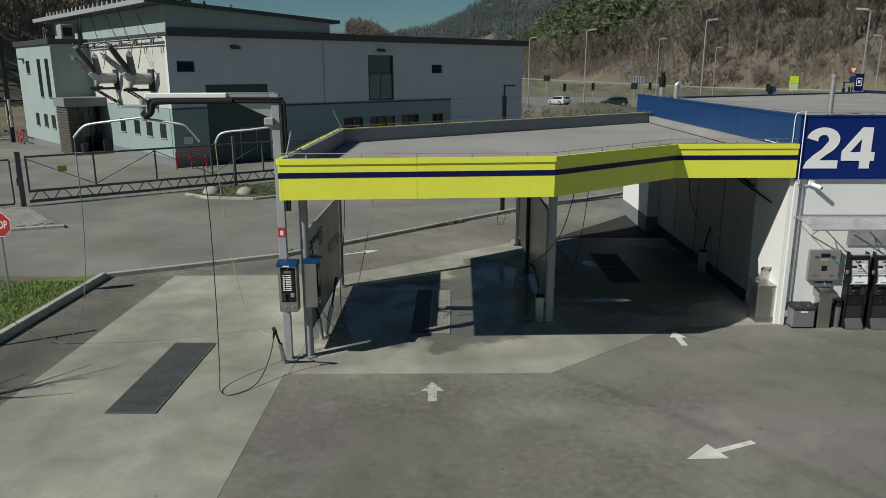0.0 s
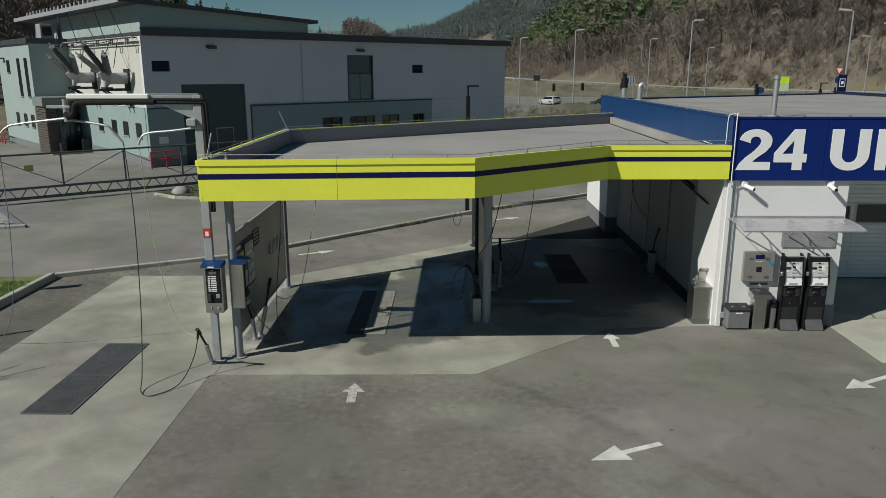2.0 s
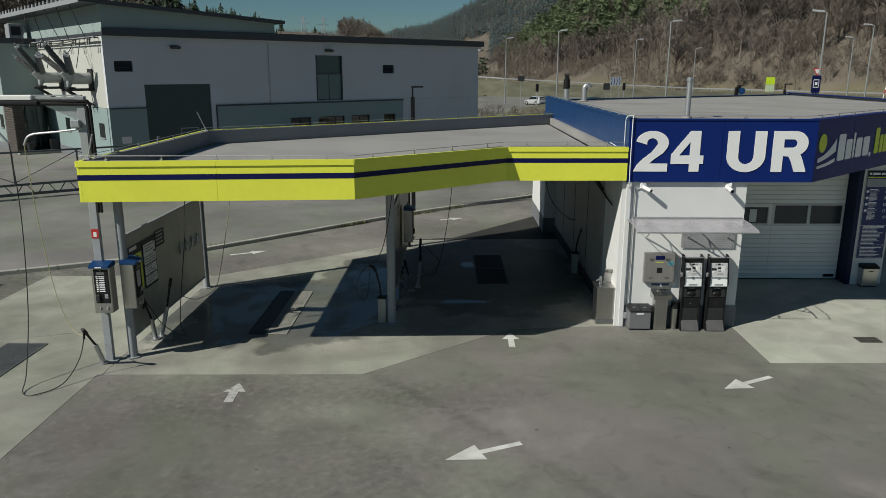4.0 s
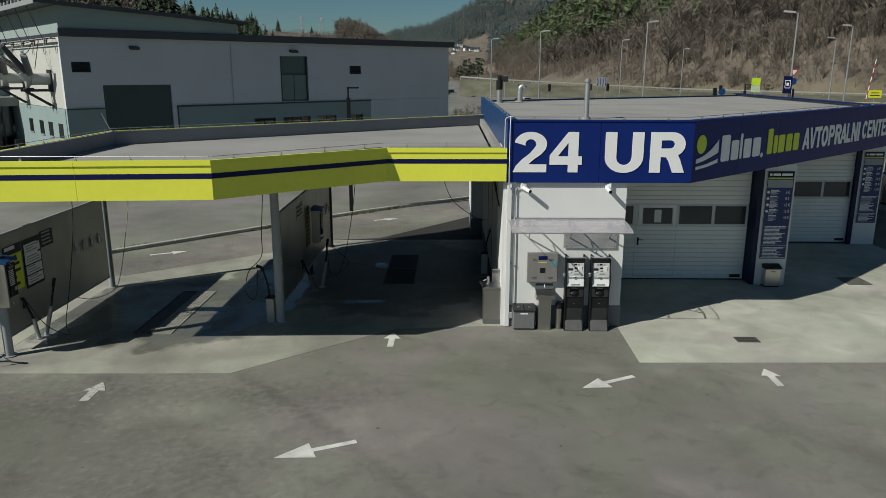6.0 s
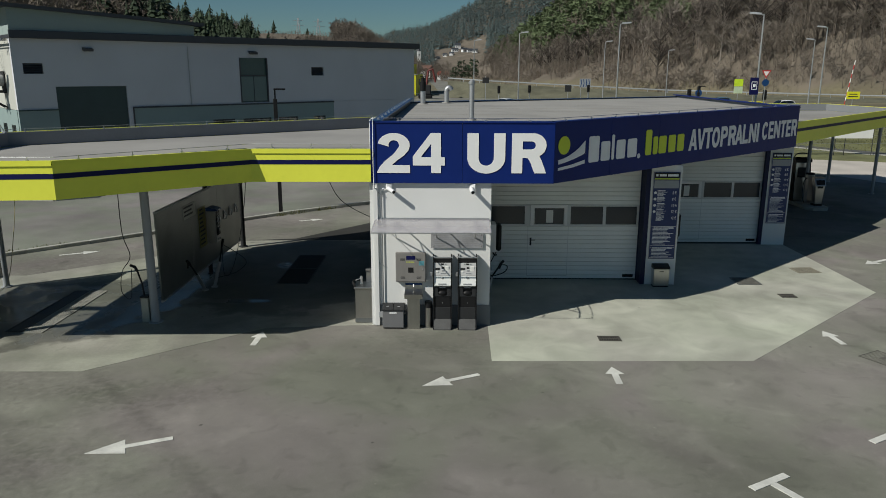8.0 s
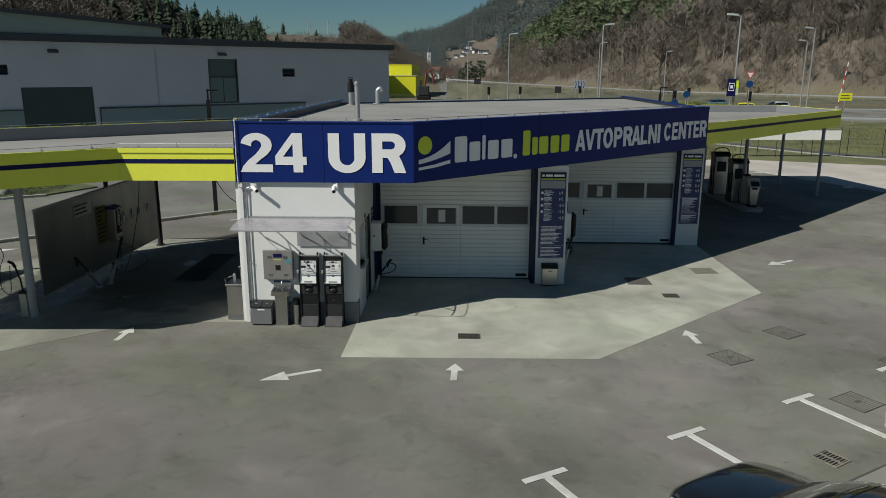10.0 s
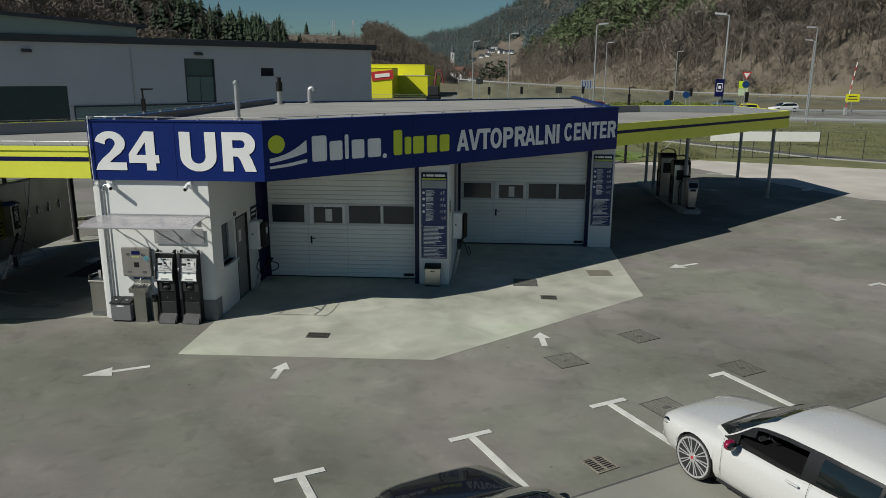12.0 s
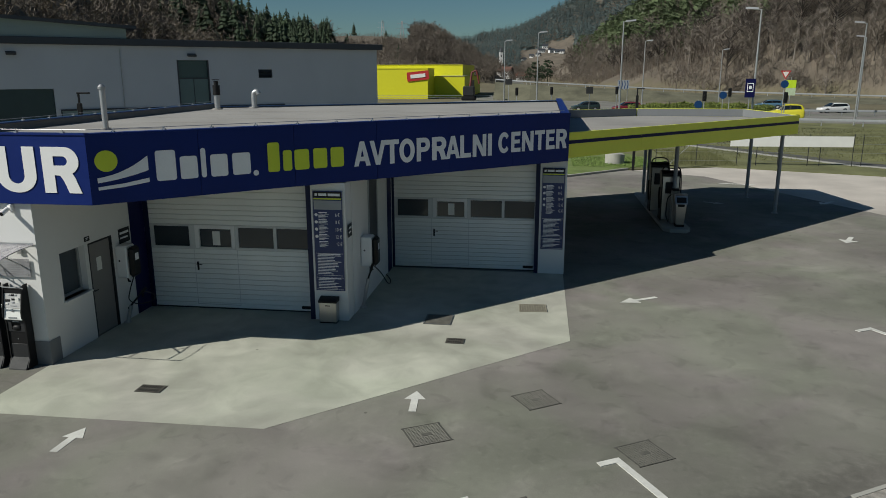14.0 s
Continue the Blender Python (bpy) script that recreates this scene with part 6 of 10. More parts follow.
def change_machine(x, label):
    """Tall black self-service machine with a pale upper front."""
    m = thing("change_machine", (x, KY, 0.002), 0, label, "vending machine", "change machines")
    m.scale = (1, 0.7, 1)
    for s in (-1, 1):
        part("side_panel", Geo().side_prism([(0, 0), (-0.4, 0), (-0.4, 0.04), (-0.28, 0.2), (-0.28, 0.98), (-0.37, 1.06), (-0.37, 1.16), (-0.22, 1.66), (-0.12, 1.7), (0, 1.7)], s * 0.2 - 0.012, s * 0.2 + 0.012), M_BLACK, m)
    part("body", Geo().box(-0.186, 0.186, -0.22, 0, 0.1, 1.62), M_BLACK, m)
    part("foot", Geo().side_prism([(-0.01, 0), (-0.45, 0), (-0.45, 0.025), (-0.25, 0.22), (-0.25, 0.215), (-0.01, 0.215)], -0.186, 0.186), M_FOOTGREY, m, "grey sloping foot")
    part("kick_panel", Geo().box(-0.186, 0.186, -0.25, -0.222, 0.22, 0.5, 0.004), M_DARKSTEEL, m, "dark grey lower panel")
    part("lower_door", Geo().box(-0.186, 0.186, -0.245, -0.222, 0.505, 0.745, 0.004), M_BLACK, m, "black lower door")
    part("lock", Geo().cyl((0, -0.246, 0.6), (0, -0.255, 0.6), 0.01, 8), M_STEEL, m)
    bay = part("dispense_bay", Geo().box(-0.186, -0.1, -0.26, -0.222, 0.755, 1.0).box(0.1, 0.186, -0.26, -0.222, 0.755, 1.0).box(-0.1, 0.1, -0.26, -0.222, 0.94, 1.0).box(-0.1, 0.1, -0.26, -0.222, 0.755, 0.8), M_DARKSTEEL, m, "recessed dark dispensing bay")
    part("bowl", Geo().ball((0, -0.235, 0.83), 0.1, 0.07, 0.06, 14, 6), M_BLACK, bay, "glossy black bowl")
    part("name_bar", Geo().box(-0.07, 0.07, -0.264, -0.261, 0.955, 0.972), M_PAINTED, bay)
    ledge = part("ledge", Geo().side_prism([(-0.222, 1.01), (-0.335, 1.01), (-0.35, 1.03), (-0.3, 1.24), (-0.222, 1.24)], -0.186, 0.186), M_DOOR, m, "white sloping ledge with plain bars")
    part("ledge_bar", Geo().box(-0.09, 0.09, -0.352, -0.34, 1.045, 1.075), M_PAINTED, ledge)
    part("coin_cup", Geo().ball((0.0, -0.31, 1.2), 0.035, 0.03, 0.03, 10, 5), M_STEEL, ledge)
    f = part("front_plate", Geo().side_prism([(-0.222, 1.25), (-0.3, 1.25), (-0.2, 1.6), (-0.16, 1.6)], -0.186, 0.186), surface("panel_grey", (0.5, 0.5, 0.5), 0.5, var=0.08), m, "pale grey operating panel")
    for k, (xx, zz, w, h, mat) in enumerate(((-0.07, 1.5, 0.03, 0.03, M_PAINTED), (0.0, 1.5, 0.06, 0.035, M_BLACK), (0.07, 1.5, 0.03, 0.03, M_PAINTED), (-0.11, 1.395, 0.1, 0.05, M_DARKSTEEL), (0.1, 1.4, 0.08, 0.11, M_PAPER), (0.01, 1.42, 0.06, 0.035, M_BLACK), (0.01, 1.36, 0.05, 0.03, M_PAINTED), (-0.12, 1.33, 0.06, 0.03, M_PAPER), (0.02, 1.3, 0.12, 0.018, M_PAINTED))):
        y = -0.3 + (zz - 1.25) * 0.2857
        part("control", Geo().box(xx - w / 2, xx + w / 2, y - 0.016, y + 0.01, zz - h / 2, zz + h / 2, 0.003), mat, f)
    part("lamp_bar", Geo().tube([(-0.24, -0.24, 1.68), (-0.17, -0.25, 1.66), (0.17, -0.25, 1.66), (0.24, -0.24, 1.64)], 0.012, 6), M_PAINTED, m)
    part("socket", Geo().box(-0.265, -0.213, -0.27, -0.2, 1.22, 1.31, 0.01), M_STEEL, m)
    part("sticker", Geo().box(-0.19, -0.18, -0.32, -0.312, 1.02, 1.1), M_PAPER, m)
    return m


change_machine(8.63, "black self-service change machine with pale control panel")
change_machine(9.19, "black self-service change machine with pale control panel")

cb = thing("control_cabinet", (7.92, KY, 1.06), 0, "grey steel wall cabinet with vents and a blue sticker", "cabinet")
cb.scale = (1, 0.45, 1)
part("body", Geo().box(-0.34, 0.34, -0.18, 0, 0, 0.68, 0.008), M_CABGREY, cb)
dr = part("door", Geo().box(-0.325, 0.325, -0.192, -0.182, 0.015, 0.665, 0.003), M_CABGREY, cb, "grey steel door")
for zz in (0.08, 0.5):
    for xx in (-0.18, 0.18):
        part("vent", Geo().box(xx - 0.05, xx + 0.05, -0.197, -0.193, zz, zz + 0.008).box(xx - 0.05, xx + 0.05, -0.197, -0.193, zz + 0.02, zz + 0.028).box(xx - 0.05, xx + 0.05, -0.197, -0.193, zz + 0.04, zz + 0.048), M_DARKSTEEL, dr)
part("screen", Geo().box(-0.06, 0.06, -0.2, -0.193, 0.22, 0.34, 0.004), M_BLACK, dr)
part("label_plate", Geo().box(-0.1, 0.1, -0.196, -0.193, 0.52, 0.61), M_STRIPE, dr, "blue label plate as a plain block")
part("sticker", Geo().box(0.18, 0.3, -0.196, -0.193, 0.39, 0.49), surface("teal_sticker", (0.1, 0.3, 0.36), 0.5), dr, "teal sticker")
part("yellow_line", Geo().box(-0.1, 0.08, -0.196, -0.193, 0.46, 0.475), M_LIME, dr)
part("lock", Geo().cyl((0.27, -0.193, 0.3), (0.27, -0.205, 0.3), 0.015, 8), M_STEEL, dr)

ws = thing("wash_basin", (7.98, KY, 0.002), 0, "stainless wash basin on a pedestal with a tap", "basin")
ws.scale = (1, 0.75, 1)
part("pedestal", Geo().box(-0.14, 0.14, -0.3, 0, 0, 0.72, 0.012), M_STAINLESS, ws)
part("basin", Geo().side_prism([(0, 0.72), (-0.38, 0.72), (-0.4, 0.82), (0, 0.88)], -0.2, 0.2), M_STAINLESS, ws)
for k in range(5):
    part("rib", Geo().side_prism([(-0.06, 0.872), (-0.37, 0.826), (-0.37, 0.838), (-0.06, 0.884)], -0.15 + k * 0.07, -0.13 + k * 0.07), M_STAINLESS, ws)
part("splashback", Geo().box(-0.2, 0.2, -0.02, 0, 0.884, 1.05), M_STAINLESS, ws)
part("nameplate", Geo().box(-0.19, 0.19, -0.026, -0.022, 0.97, 1.02), M_BLUE, ws, "blue strip with plain pale bars")
part("tap", Geo().tube([(0, -0.02, 0.95), (0, -0.1, 1.0), (0, -0.15, 0.95)], 0.014, 8), M_STEEL, ws)


def twin_bin(x, y, rz, label, group):
    b = thing("waste_bin", (x, y, 0.002), rz, label, "bin", group)
    part("body", Geo().box(-0.24, 0.24, -0.28, 0, 0.03, 0.44, 0.012), M_BINGREY, b)
    for s in (-1, 1):
        part("flap", Geo().side_prism([(0, 0.442), (-0.3, 0.442), (-0.3, 0.47), (-0.04, 0.54), (0, 0.54)], s * 0.125 - 0.118, s * 0.125 + 0.118), M_DARKSTEEL, b, "dark sloping lid")
        part("knob", Geo().box(s * 0.125 - 0.03, s * 0.125 + 0.03, -0.2, -0.17, 0.5, 0.515, 0.004), M_STEEL, b)
        part("foot", Geo().box(s * 0.2 - 0.02, s * 0.2 + 0.02, -0.24, -0.04, 0, 0.029), M_BLACK, b)
    part("label_bar", Geo().box(-0.08, 0.08, -0.285, -0.281, 0.37, 0.4), M_SIGNGREY, b)
    return b


twin_bin(7.52, KY + 0.02, 0, "grey twin-lid waste bin against the white wall", "waste bins")
ash = thing("ashtray", (8.31, KY - 0.12, 0.002), 0, "slim steel standing ashtray with a black top", "ashtray")
part("tube", Geo().cyl((0, 0, 0), (0, 0, 0.48), 0.075, 16), M_STAINLESS, ash)
part("top", Geo().cyl((0, 0, 0.482), (0, 0, 0.62), 0.08, 16), M_BLACK, ash)


def pillar_bin(x, y, label):
    b = thing("waste_bin", (x, y, 0.009), 0, label, "bin", "pillar bins")
    part("body", Geo().box(-0.21, 0.21, -0.24, 0, 0.03, 0.5, 0.01), M_STAINLESS, b)
    part("lid", Geo().side_prism([(0, 0.502), (-0.26, 0.502), (-0.26, 0.54), (-0.05, 0.6), (0, 0.6)], -0.22, 0.22), M_BLACK, b)
    part("handle", Geo().box(-0.06, 0.06, -0.25, -0.241, 0.42, 0.44), M_BLACK, b)
    part("base", Geo().box(-0.2, 0.2, -0.22, -0.01, 0, 0.029), M_BLACK, b)
    return b


pillar_bin(14.5, 18.64, "small grey steel bin with a black lid at the pillar")

mb = thing("mat_cleaner", (6.82, 15.6, 0.009), 0, "stainless mat cleaning cabinet with a tap on top", "mat cleaner")
part("cabinet", Geo().box(-0.2, 0.2, -0.22, 0.22, 0, 0.82, 0.012), M_STAINLESS, mb)
part("tray", Geo().box(-0.22, 0.22, -0.25, 0.24, 0.822, 0.87, 0.01), M_STAINLESS, mb)
part("splash", Geo().side_prism([(0.2, 0.872), (0.24, 0.872), (0.24, 1.15), (0.1, 1.22), (0.08, 1.2), (0.2, 1.1)], 0.02, 0.2), M_STAINLESS, mb)
part("tap", Geo().cyl((-0.08, 0.05, 0.872), (-0.08, 0.05, 1.05), 0.03, 10).tube([(-0.08, 0.05, 1.0), (-0.2, -0.05, 0.98)], 0.012, 6), M_STEEL, mb)
part("hose_end", Geo().tube([(-0.2, -0.2, 0.88), (-0.26, -0.1, 0.95), (-0.26, 0.05, 0.93)], 0.025, 8), M_BLACK, mb)
part("kick_plate", Geo().box(-0.205, 0.205, -0.226, -0.222, 0.02, 0.12), M_GRILLE, mb)

aw = thing("glass_awning", (0, 0, 0), 0, "clear plastic awning on slim steel brackets", "awning")
BOW = [(-0.96, 2.385), (-0.84, 2.43), (-0.62, 2.465), (-0.35, 2.485), (0, 2.49)]
sheet = part("sheet", Geo().side_prism([(KY + a, z) for a, z in BOW] + [(KY + a, z - 0.008) for a, z in BOW[::-1]], 7.14, 9.66), M_AWNING, aw, "clear sheet")
sheet.visible_shadow = False
part("edge_rail", Geo().box(7.14, 9.66, KY - 0.975, KY - 0.962, 2.37, 2.395), M_STEEL, aw)
part("edge_rail", Geo().box(7.14, 9.66, KY - 0.012, KY, 2.492, 2.517), M_STEEL, aw)
for sx in (7.15, 9.65):
    part("side_rail", Geo().tube([(sx, KY + a, z - 0.014) for a, z in BOW], 0.008, 6), M_STEEL, aw)
for bx in (7.6, 8.5, 9.36):
    part("bracket", Geo().tube([(bx, KY, 2.46), (bx, KY - 0.6, 2.45), (bx, KY - 0.93, 2.375)], 0.014, 6).tube([(bx, KY - 0.62, 2.45), (bx, KY, 2.06)], 0.014, 6).tube([(bx, KY - 0.3, 2.46), (bx, KY - 0.36, 2.29)], 0.01, 6), M_STEEL, aw)
    part("clamp", Geo().box(bx - 0.05, bx + 0.05, KY - 0.03, KY, 2.3, 2.44, 0.005), M_STEEL, aw)
nb = thing("notice_board", (8.95, KY, 1.84), 0, "frosted clear notice board screwed to the wall", "board")
part("sheet", Geo().box(-0.58, 0.58, -0.022, -0.014, 0, 0.36), M_FROST, nb)
for k in range(6):
    part("scuff_bar", Geo().box(-0.5, 0.5 - 0.06 * (k % 3), -0.024, -0.023, 0.07 + k * 0.045, 0.078 + k * 0.045), M_PAINTED, nb)
for sx in (-0.53, 0.53):
    for sz in (0.05, 0.31):
        part("screw", Geo().cyl((sx, -0.03, sz), (sx, 0, sz), 0.012, 8), M_STEEL, nb)


def cctv(x, y, z, rz):
    c = thing("security_camera", (x, y, z), rz, "small white security camera under the fascia", "camera", "security cameras")
    part("mount", Geo().box(-0.07, 0.07, -0.06, 0, -0.07, 0.07, 0.015), M_SIGNWHITE, c)
    part("arm", Geo().tube([(0, -0.05, 0), (0.02, -0.1, -0.04)], 0.02, 8), M_SIGNWHITE, c)
    part("barrel", Geo().cyl((-0.02, -0.08, -0.03), (0.08, -0.26, -0.09), 0.045, 14), M_SIGNWHITE, c)
    part("lens", Geo().cyl((0.081, -0.262, -0.091), (0.084, -0.268, -0.093), 0.036, 14), M_BLACK, c)
    return c


cctv(7.45, KY + 0.015, 3.22, 10)
cctv(9.3, KY + 0.015, 3.22, -20)
pipe = thing("conduit", (7.3, KY, 0), 0, "thin white conduit with bends on the wall", "conduit")
part("run", Geo().tube(spline([(0.12, -0.02, 3.18), (0.0, -0.02, 3.16), (-0.02, -0.02, 3.0), (-0.02, -0.02, 1.6), (-0.02, -0.02, 0.55)], 4), 0.014, 6), M_STEEL, pipe)
for zz in (3.05, 2.45, 1.45):
    part("clip", Geo().tube([(-0.1, -0.005, zz + 0.05), (-0.05, -0.02, zz), (0.02, -0.02, zz - 0.02)], 0.01, 6), M_STEEL, pipe)
part("socket_box", Geo().box(-0.12, -0.02, -0.05, 0, 0.2, 0.34, 0.01), M_PAINTED, pipe)
cor = thing("corner_sheet", (7.1, 15.22, 0), 0, "white metal corner sheet with a steel downpipe", "trim")
part("sheet", Geo().box(0.0, 0.1, 0.0, 0.055, 0.01, 3.3, 0.004), M_WHITE, cor)


def air_unit(x, y, z, label):
    """Wall unit on a flank that faces +x: white cheeks, rounded black front."""
    u = thing("service_unit", (x, y, z), 0, label, "service unit", "service units")
    part("case", Geo().box(0, 0.28, 0, 0.38, 0, 0.76, 0.03), M_SIGNWHITE, u, "white case")
    part("front_shell", Geo().box(0.282, 0.42, 0.01, 0.37, 0.02, 0.74, 0.06), M_BLACK, u, "rounded black front")
    part("button", Geo().cyl((0.1, 0, 0.42), (0.1, -0.012, 0.42), 0.022, 12), M_BLACK, u)
    part("label_plate", Geo().box(0.421, 0.424, 0.12, 0.26, 0.42, 0.58), M_SIGNGREY, u)
    part("spout", Geo().tube([(0.2, 0.1, 0.0), (0.24, 0.06, -0.08), (0.3, 0.02, -0.06)], 0.02, 8), M_BLACK, u)
    return u


air_unit(9.706, 17.78, 1.1, "white wall-mounted service unit with black front")
air_unit(14.956, 19.82, 1.02, "white wall-mounted service unit with black front")
hose([(10.0, 17.95, 1.08), (9.85, 18.0, 0.75), (9.78, 18.05, 0.5), (9.95, 18.15, 0.38), (10.25, 18.25, 0.45), (10.32, 18.2, 0.62), (10.15, 18.05, 0.73)], M_RUBBER, "slack black hose under the service unit", 0.014)
lance((9.8, 17.86, 0.01), (9.9, 17.9, 0.42), (10.1, 18.02, 0.68))
hose([(15.2, 20.1, 1.0), (15.3, 20.5, 0.7), (15.4, 20.9, 0.3), (15.45, 21.0, 0.35), (15.4, 20.7, 0.6)], M_RUBBER, "slack black hose under the service unit", 0.014)
lance((15.02, 19.7, 0.01), (15.16, 19.72, 0.75), (15.22, 19.74, 0.95))
for nx, ny, z0, z1, y1, lab in ((9.703, 18.0, 1.86, 2.2, 18.44, "dark notice plate beside the side door"), (9.703, 16.74, 2.2, 2.3, 16.92, "small dark plate above the side door"), (14.953, 18.75, 2.0, 2.3, 19.05, "dark notice plate on the pillar flank")):
    nt = thing("notice_plate", (nx, ny, z0), 0, lab, "sign", "notice plates")
    part("plate", Geo().box(0, 0.01, 0, y1 - ny, 0, z1 - z0), M_DARKSTEEL, nt)
    part("text_bars", Geo().box(0.011, 0.013, 0.04, y1 - ny - 0.04, (z1 - z0) * 0.62, (z1 - z0) * 0.78).box(0.011, 0.013, 0.04, y1 - ny - 0.08, (z1 - z0) * 0.3, (z1 - z0) * 0.42), M_SIGNGREY, nt)


# roof pipes
def roof_pipe(x, y, h, r, mat, top, label):
    p = thing("roof_pipe", (x, y, 4.44), 0, label, "vent pipe", "roof pipes")
    part("pipe", Geo().cyl((0, 0, 0), (0, 0, h), r, 16), mat, p)
    part("collar", Geo().cyl((0, 0, 0), (0, 0, 0.04), r * 1.8, 16), M_MEMBRANE, p)
    if top == "cap":
        part("cap", Geo().cyl((0, 0, h + 0.001), (0, 0, h + 0.05), r * 1.35, 16).cyl((0, 0, h + 0.05), (0, 0, h + 0.1), r * 1.35, 16, r * 0.6), mat, p)
    elif top == "bend":
        part("bend", Geo().tube(spline([(0, 0, h), (0.02, 0, h + 0.1), (0.12, 0, h + 0.15), (0.2, 0, h + 0.05)], 5), r, 12), mat, p)
    else:
        part("cowl", Geo().cyl((0, 0, h), (0, 0, h + 0.35), r * 1.25, 16).cyl((0, 0, h + 0.35), (0, 0, h + 0.5), r * 0.8, 16).box(-0.1, 0.1, -0.1, 0.1, h + 0.52, h + 0.55), M_BLACK, p, "black cowl")
    return p


roof_pipe(9.34, 18.55, 0.92, 0.065, M_STEEL, "cap", "tall galvanised vent pipe with cap on the roof")
roof_pipe(7.72, 28.0, 0.5, 0.1, M_STEEL, "cowl", "black flue with cowl on a grey base")
roof_pipe(8.62, 29.2, 0.45, 0.1, M_STEEL, "bend", "bent galvanised vent pipe on the roof")


# ---- vacuum island ----
tagged(part("kerb_island", Geo().prism([(23.83, 30.0), (24.05, 29.7), (24.6, 29.65), (24.8, 29.95), (24.62, 38.2), (23.75, 38.2)], 0.001, 0.13), M_KERB), "low concrete kerb island under the vacuum canopy", "kerb island", "", "structure")


def vacuum(x, y, h, label):
    """Stout steel station: black domed hood, hose hoop over it, black flanks."""
    v = thing("vacuum_station", (x, y, 0.131), 0, label, "vacuum", "vacuum stations")
    part("body", Geo().side_prism([(-0.3, 0.05), (0.3, 0.05), (0.26, h), (-0.24, h)], -0.3, 0.3), M_STAINLESS, v)
    part("side_panel", Geo().side_prism([(-0.32, 0.0), (0.32, 0.0), (0.28, h + 0.02), (-0.26, h + 0.02)], -0.335, -0.302), M_BLACK, v)
    part("side_panel", Geo().side_prism([(-0.32, 0.0), (0.32, 0.0), (0.28, h + 0.02), (-0.26, h + 0.02)], 0.302, 0.335), M_BLACK, v)
    part("hood", Geo().side_prism([(-0.31, h + 0.025), (0.33, h + 0.025), (0.33, h + 0.12), (0.22, h + 0.2), (-0.18, h + 0.2), (-0.31, h + 0.12)], -0.36, 0.36), M_BLACK, v)
    part("panel", Geo().box(-0.2, 0.2, -0.29, -0.262, h * 0.62, h * 0.88), M_DARKSTEEL, v)
    part("door", Geo().box(-0.24, 0.24, -0.318, -0.302, 0.1, h * 0.5, 0.004), M_STAINLESS, v)
    part("hose_loop", Geo().tube(spline([(-0.3, 0, h + 0.1), (-0.28, -0.02, h + 0.3), (-0.1, -0.05, h + 0.4), (0.26, -0.08, h + 0.36), (0.38, -0.1, h + 0.05), (0.4, -0.2, h * 0.5), (0.38, -0.3, 0.3)], 5), 0.024, 8), M_RUBBER, v, "looped black hose")
    part("nozzle", Geo().tube([(-0.36, -0.1, 0.45), (-0.4, -0.12, 0.9), (-0.38, -0.05, 1.25)], 0.035, 8), M_BLACK, v)
    return v


vacuum(24.25, 31.7, 1.68, "steel vacuum station with black hood and a hose loop")
vacuum(24.1, 33.6, 1.78, "steel vacuum station with black hood and a hose loop")
pt = thing("payment_post", (24.45, 30.3, 0.131), 0, "tapered steel payment post with dark display on the island", "payment terminal")
pt.scale = (0.78, 1, 0.88)
part("column", Geo().add([(-0.17, -0.14, 0), (0.17, -0.14, 0), (0.17, 0.16, 0), (-0.17, 0.16, 0), (-0.25, -0.17, 0.98), (0.25, -0.17, 0.98), (0.25, 0.16, 0.98), (-0.25, 0.16, 0.98)], [(3, 2, 1, 0), (4, 5, 6, 7), (0, 1, 5, 4), (1, 2, 6, 5), (2, 3, 7, 6), (3, 0, 4, 7)]), M_STAINLESS, pt)
part("foot", Geo().box(-0.2, 0.2, -0.18, 0.2, 0, 0.1, 0.01), M_BLACK, pt)
part("head", Geo().side_prism([(-0.22, 0.982), (0.18, 0.982), (0.18, 1.34), (-0.06, 1.34)], -0.28, 0.28), M_STAINLESS, pt)
part("display", Geo().side_prism([(-0.212, 1.04), (-0.226, 1.04), (-0.13, 1.25), (-0.11, 1.25)], -0.22, 0.22), M_PIT, pt)
part("visor", Geo().box(-0.3, 0.3, -0.12, 0.2, 1.342, 1.37, 0.008), M_STAINLESS, pt)
part("slot_panel", Geo().box(-0.15, 0.15, -0.19, -0.172, 0.86, 0.96), M_BLACK, pt)
ds = thing("dispenser", (24.33, 30.85, 0.131), 0, "slim steel dispenser on the island", "dispenser")
part("column", Geo().box(-0.13, 0.13, -0.12, 0.12, 0, 1.25, 0.02), M_STAINLESS, ds)
part("top", Geo().box(-0.14, 0.14, -0.13, 0.13, 1.252, 1.32, 0.02), M_BLACK, ds)
part("hose", Geo().tube(spline([(-0.14, 0, 1.1), (-0.28, -0.05, 0.9), (-0.3, -0.1, 0.3), (-0.2, -0.12, 0.05)], 5), 0.02, 8), M_RUBBER, ds)


# ---- substation behind the street ----
SA = math.degrees(math.atan2(13.3, 14.5))
sub = thing("substation_hall", (-16.3, 42.5, 0), SA, "long grey rendered substation hall with dark roof trim", "building")
# local x runs along the street front, y away from it
L1, DEEP = 29.8, 24.0


def panel_wall(name, x0, x1, z0, z1, holes, mat, label, t=0.3, dy=0.0):
    """Wall pieces round real openings: holes are (x0, x1, z0, z1), none overlapping in x."""
    xs = x0
    for a, b, c, d in sorted(holes):
        part(name, Geo().box(xs, a, dy, dy + t, z0, z1), mat, sub, label, 0)
        if c > z0:
            part(name, Geo().box(a, b, dy, dy + t, z0, c), mat, sub, label, 0)
        if d < z1:
            part(name, Geo().box(a, b, dy, dy + t, d, z1), mat, sub, label, 0)
        xs = b
    part(name, Geo().box(xs, x1, dy, dy + t, z0, z1), mat, sub, label, 0)


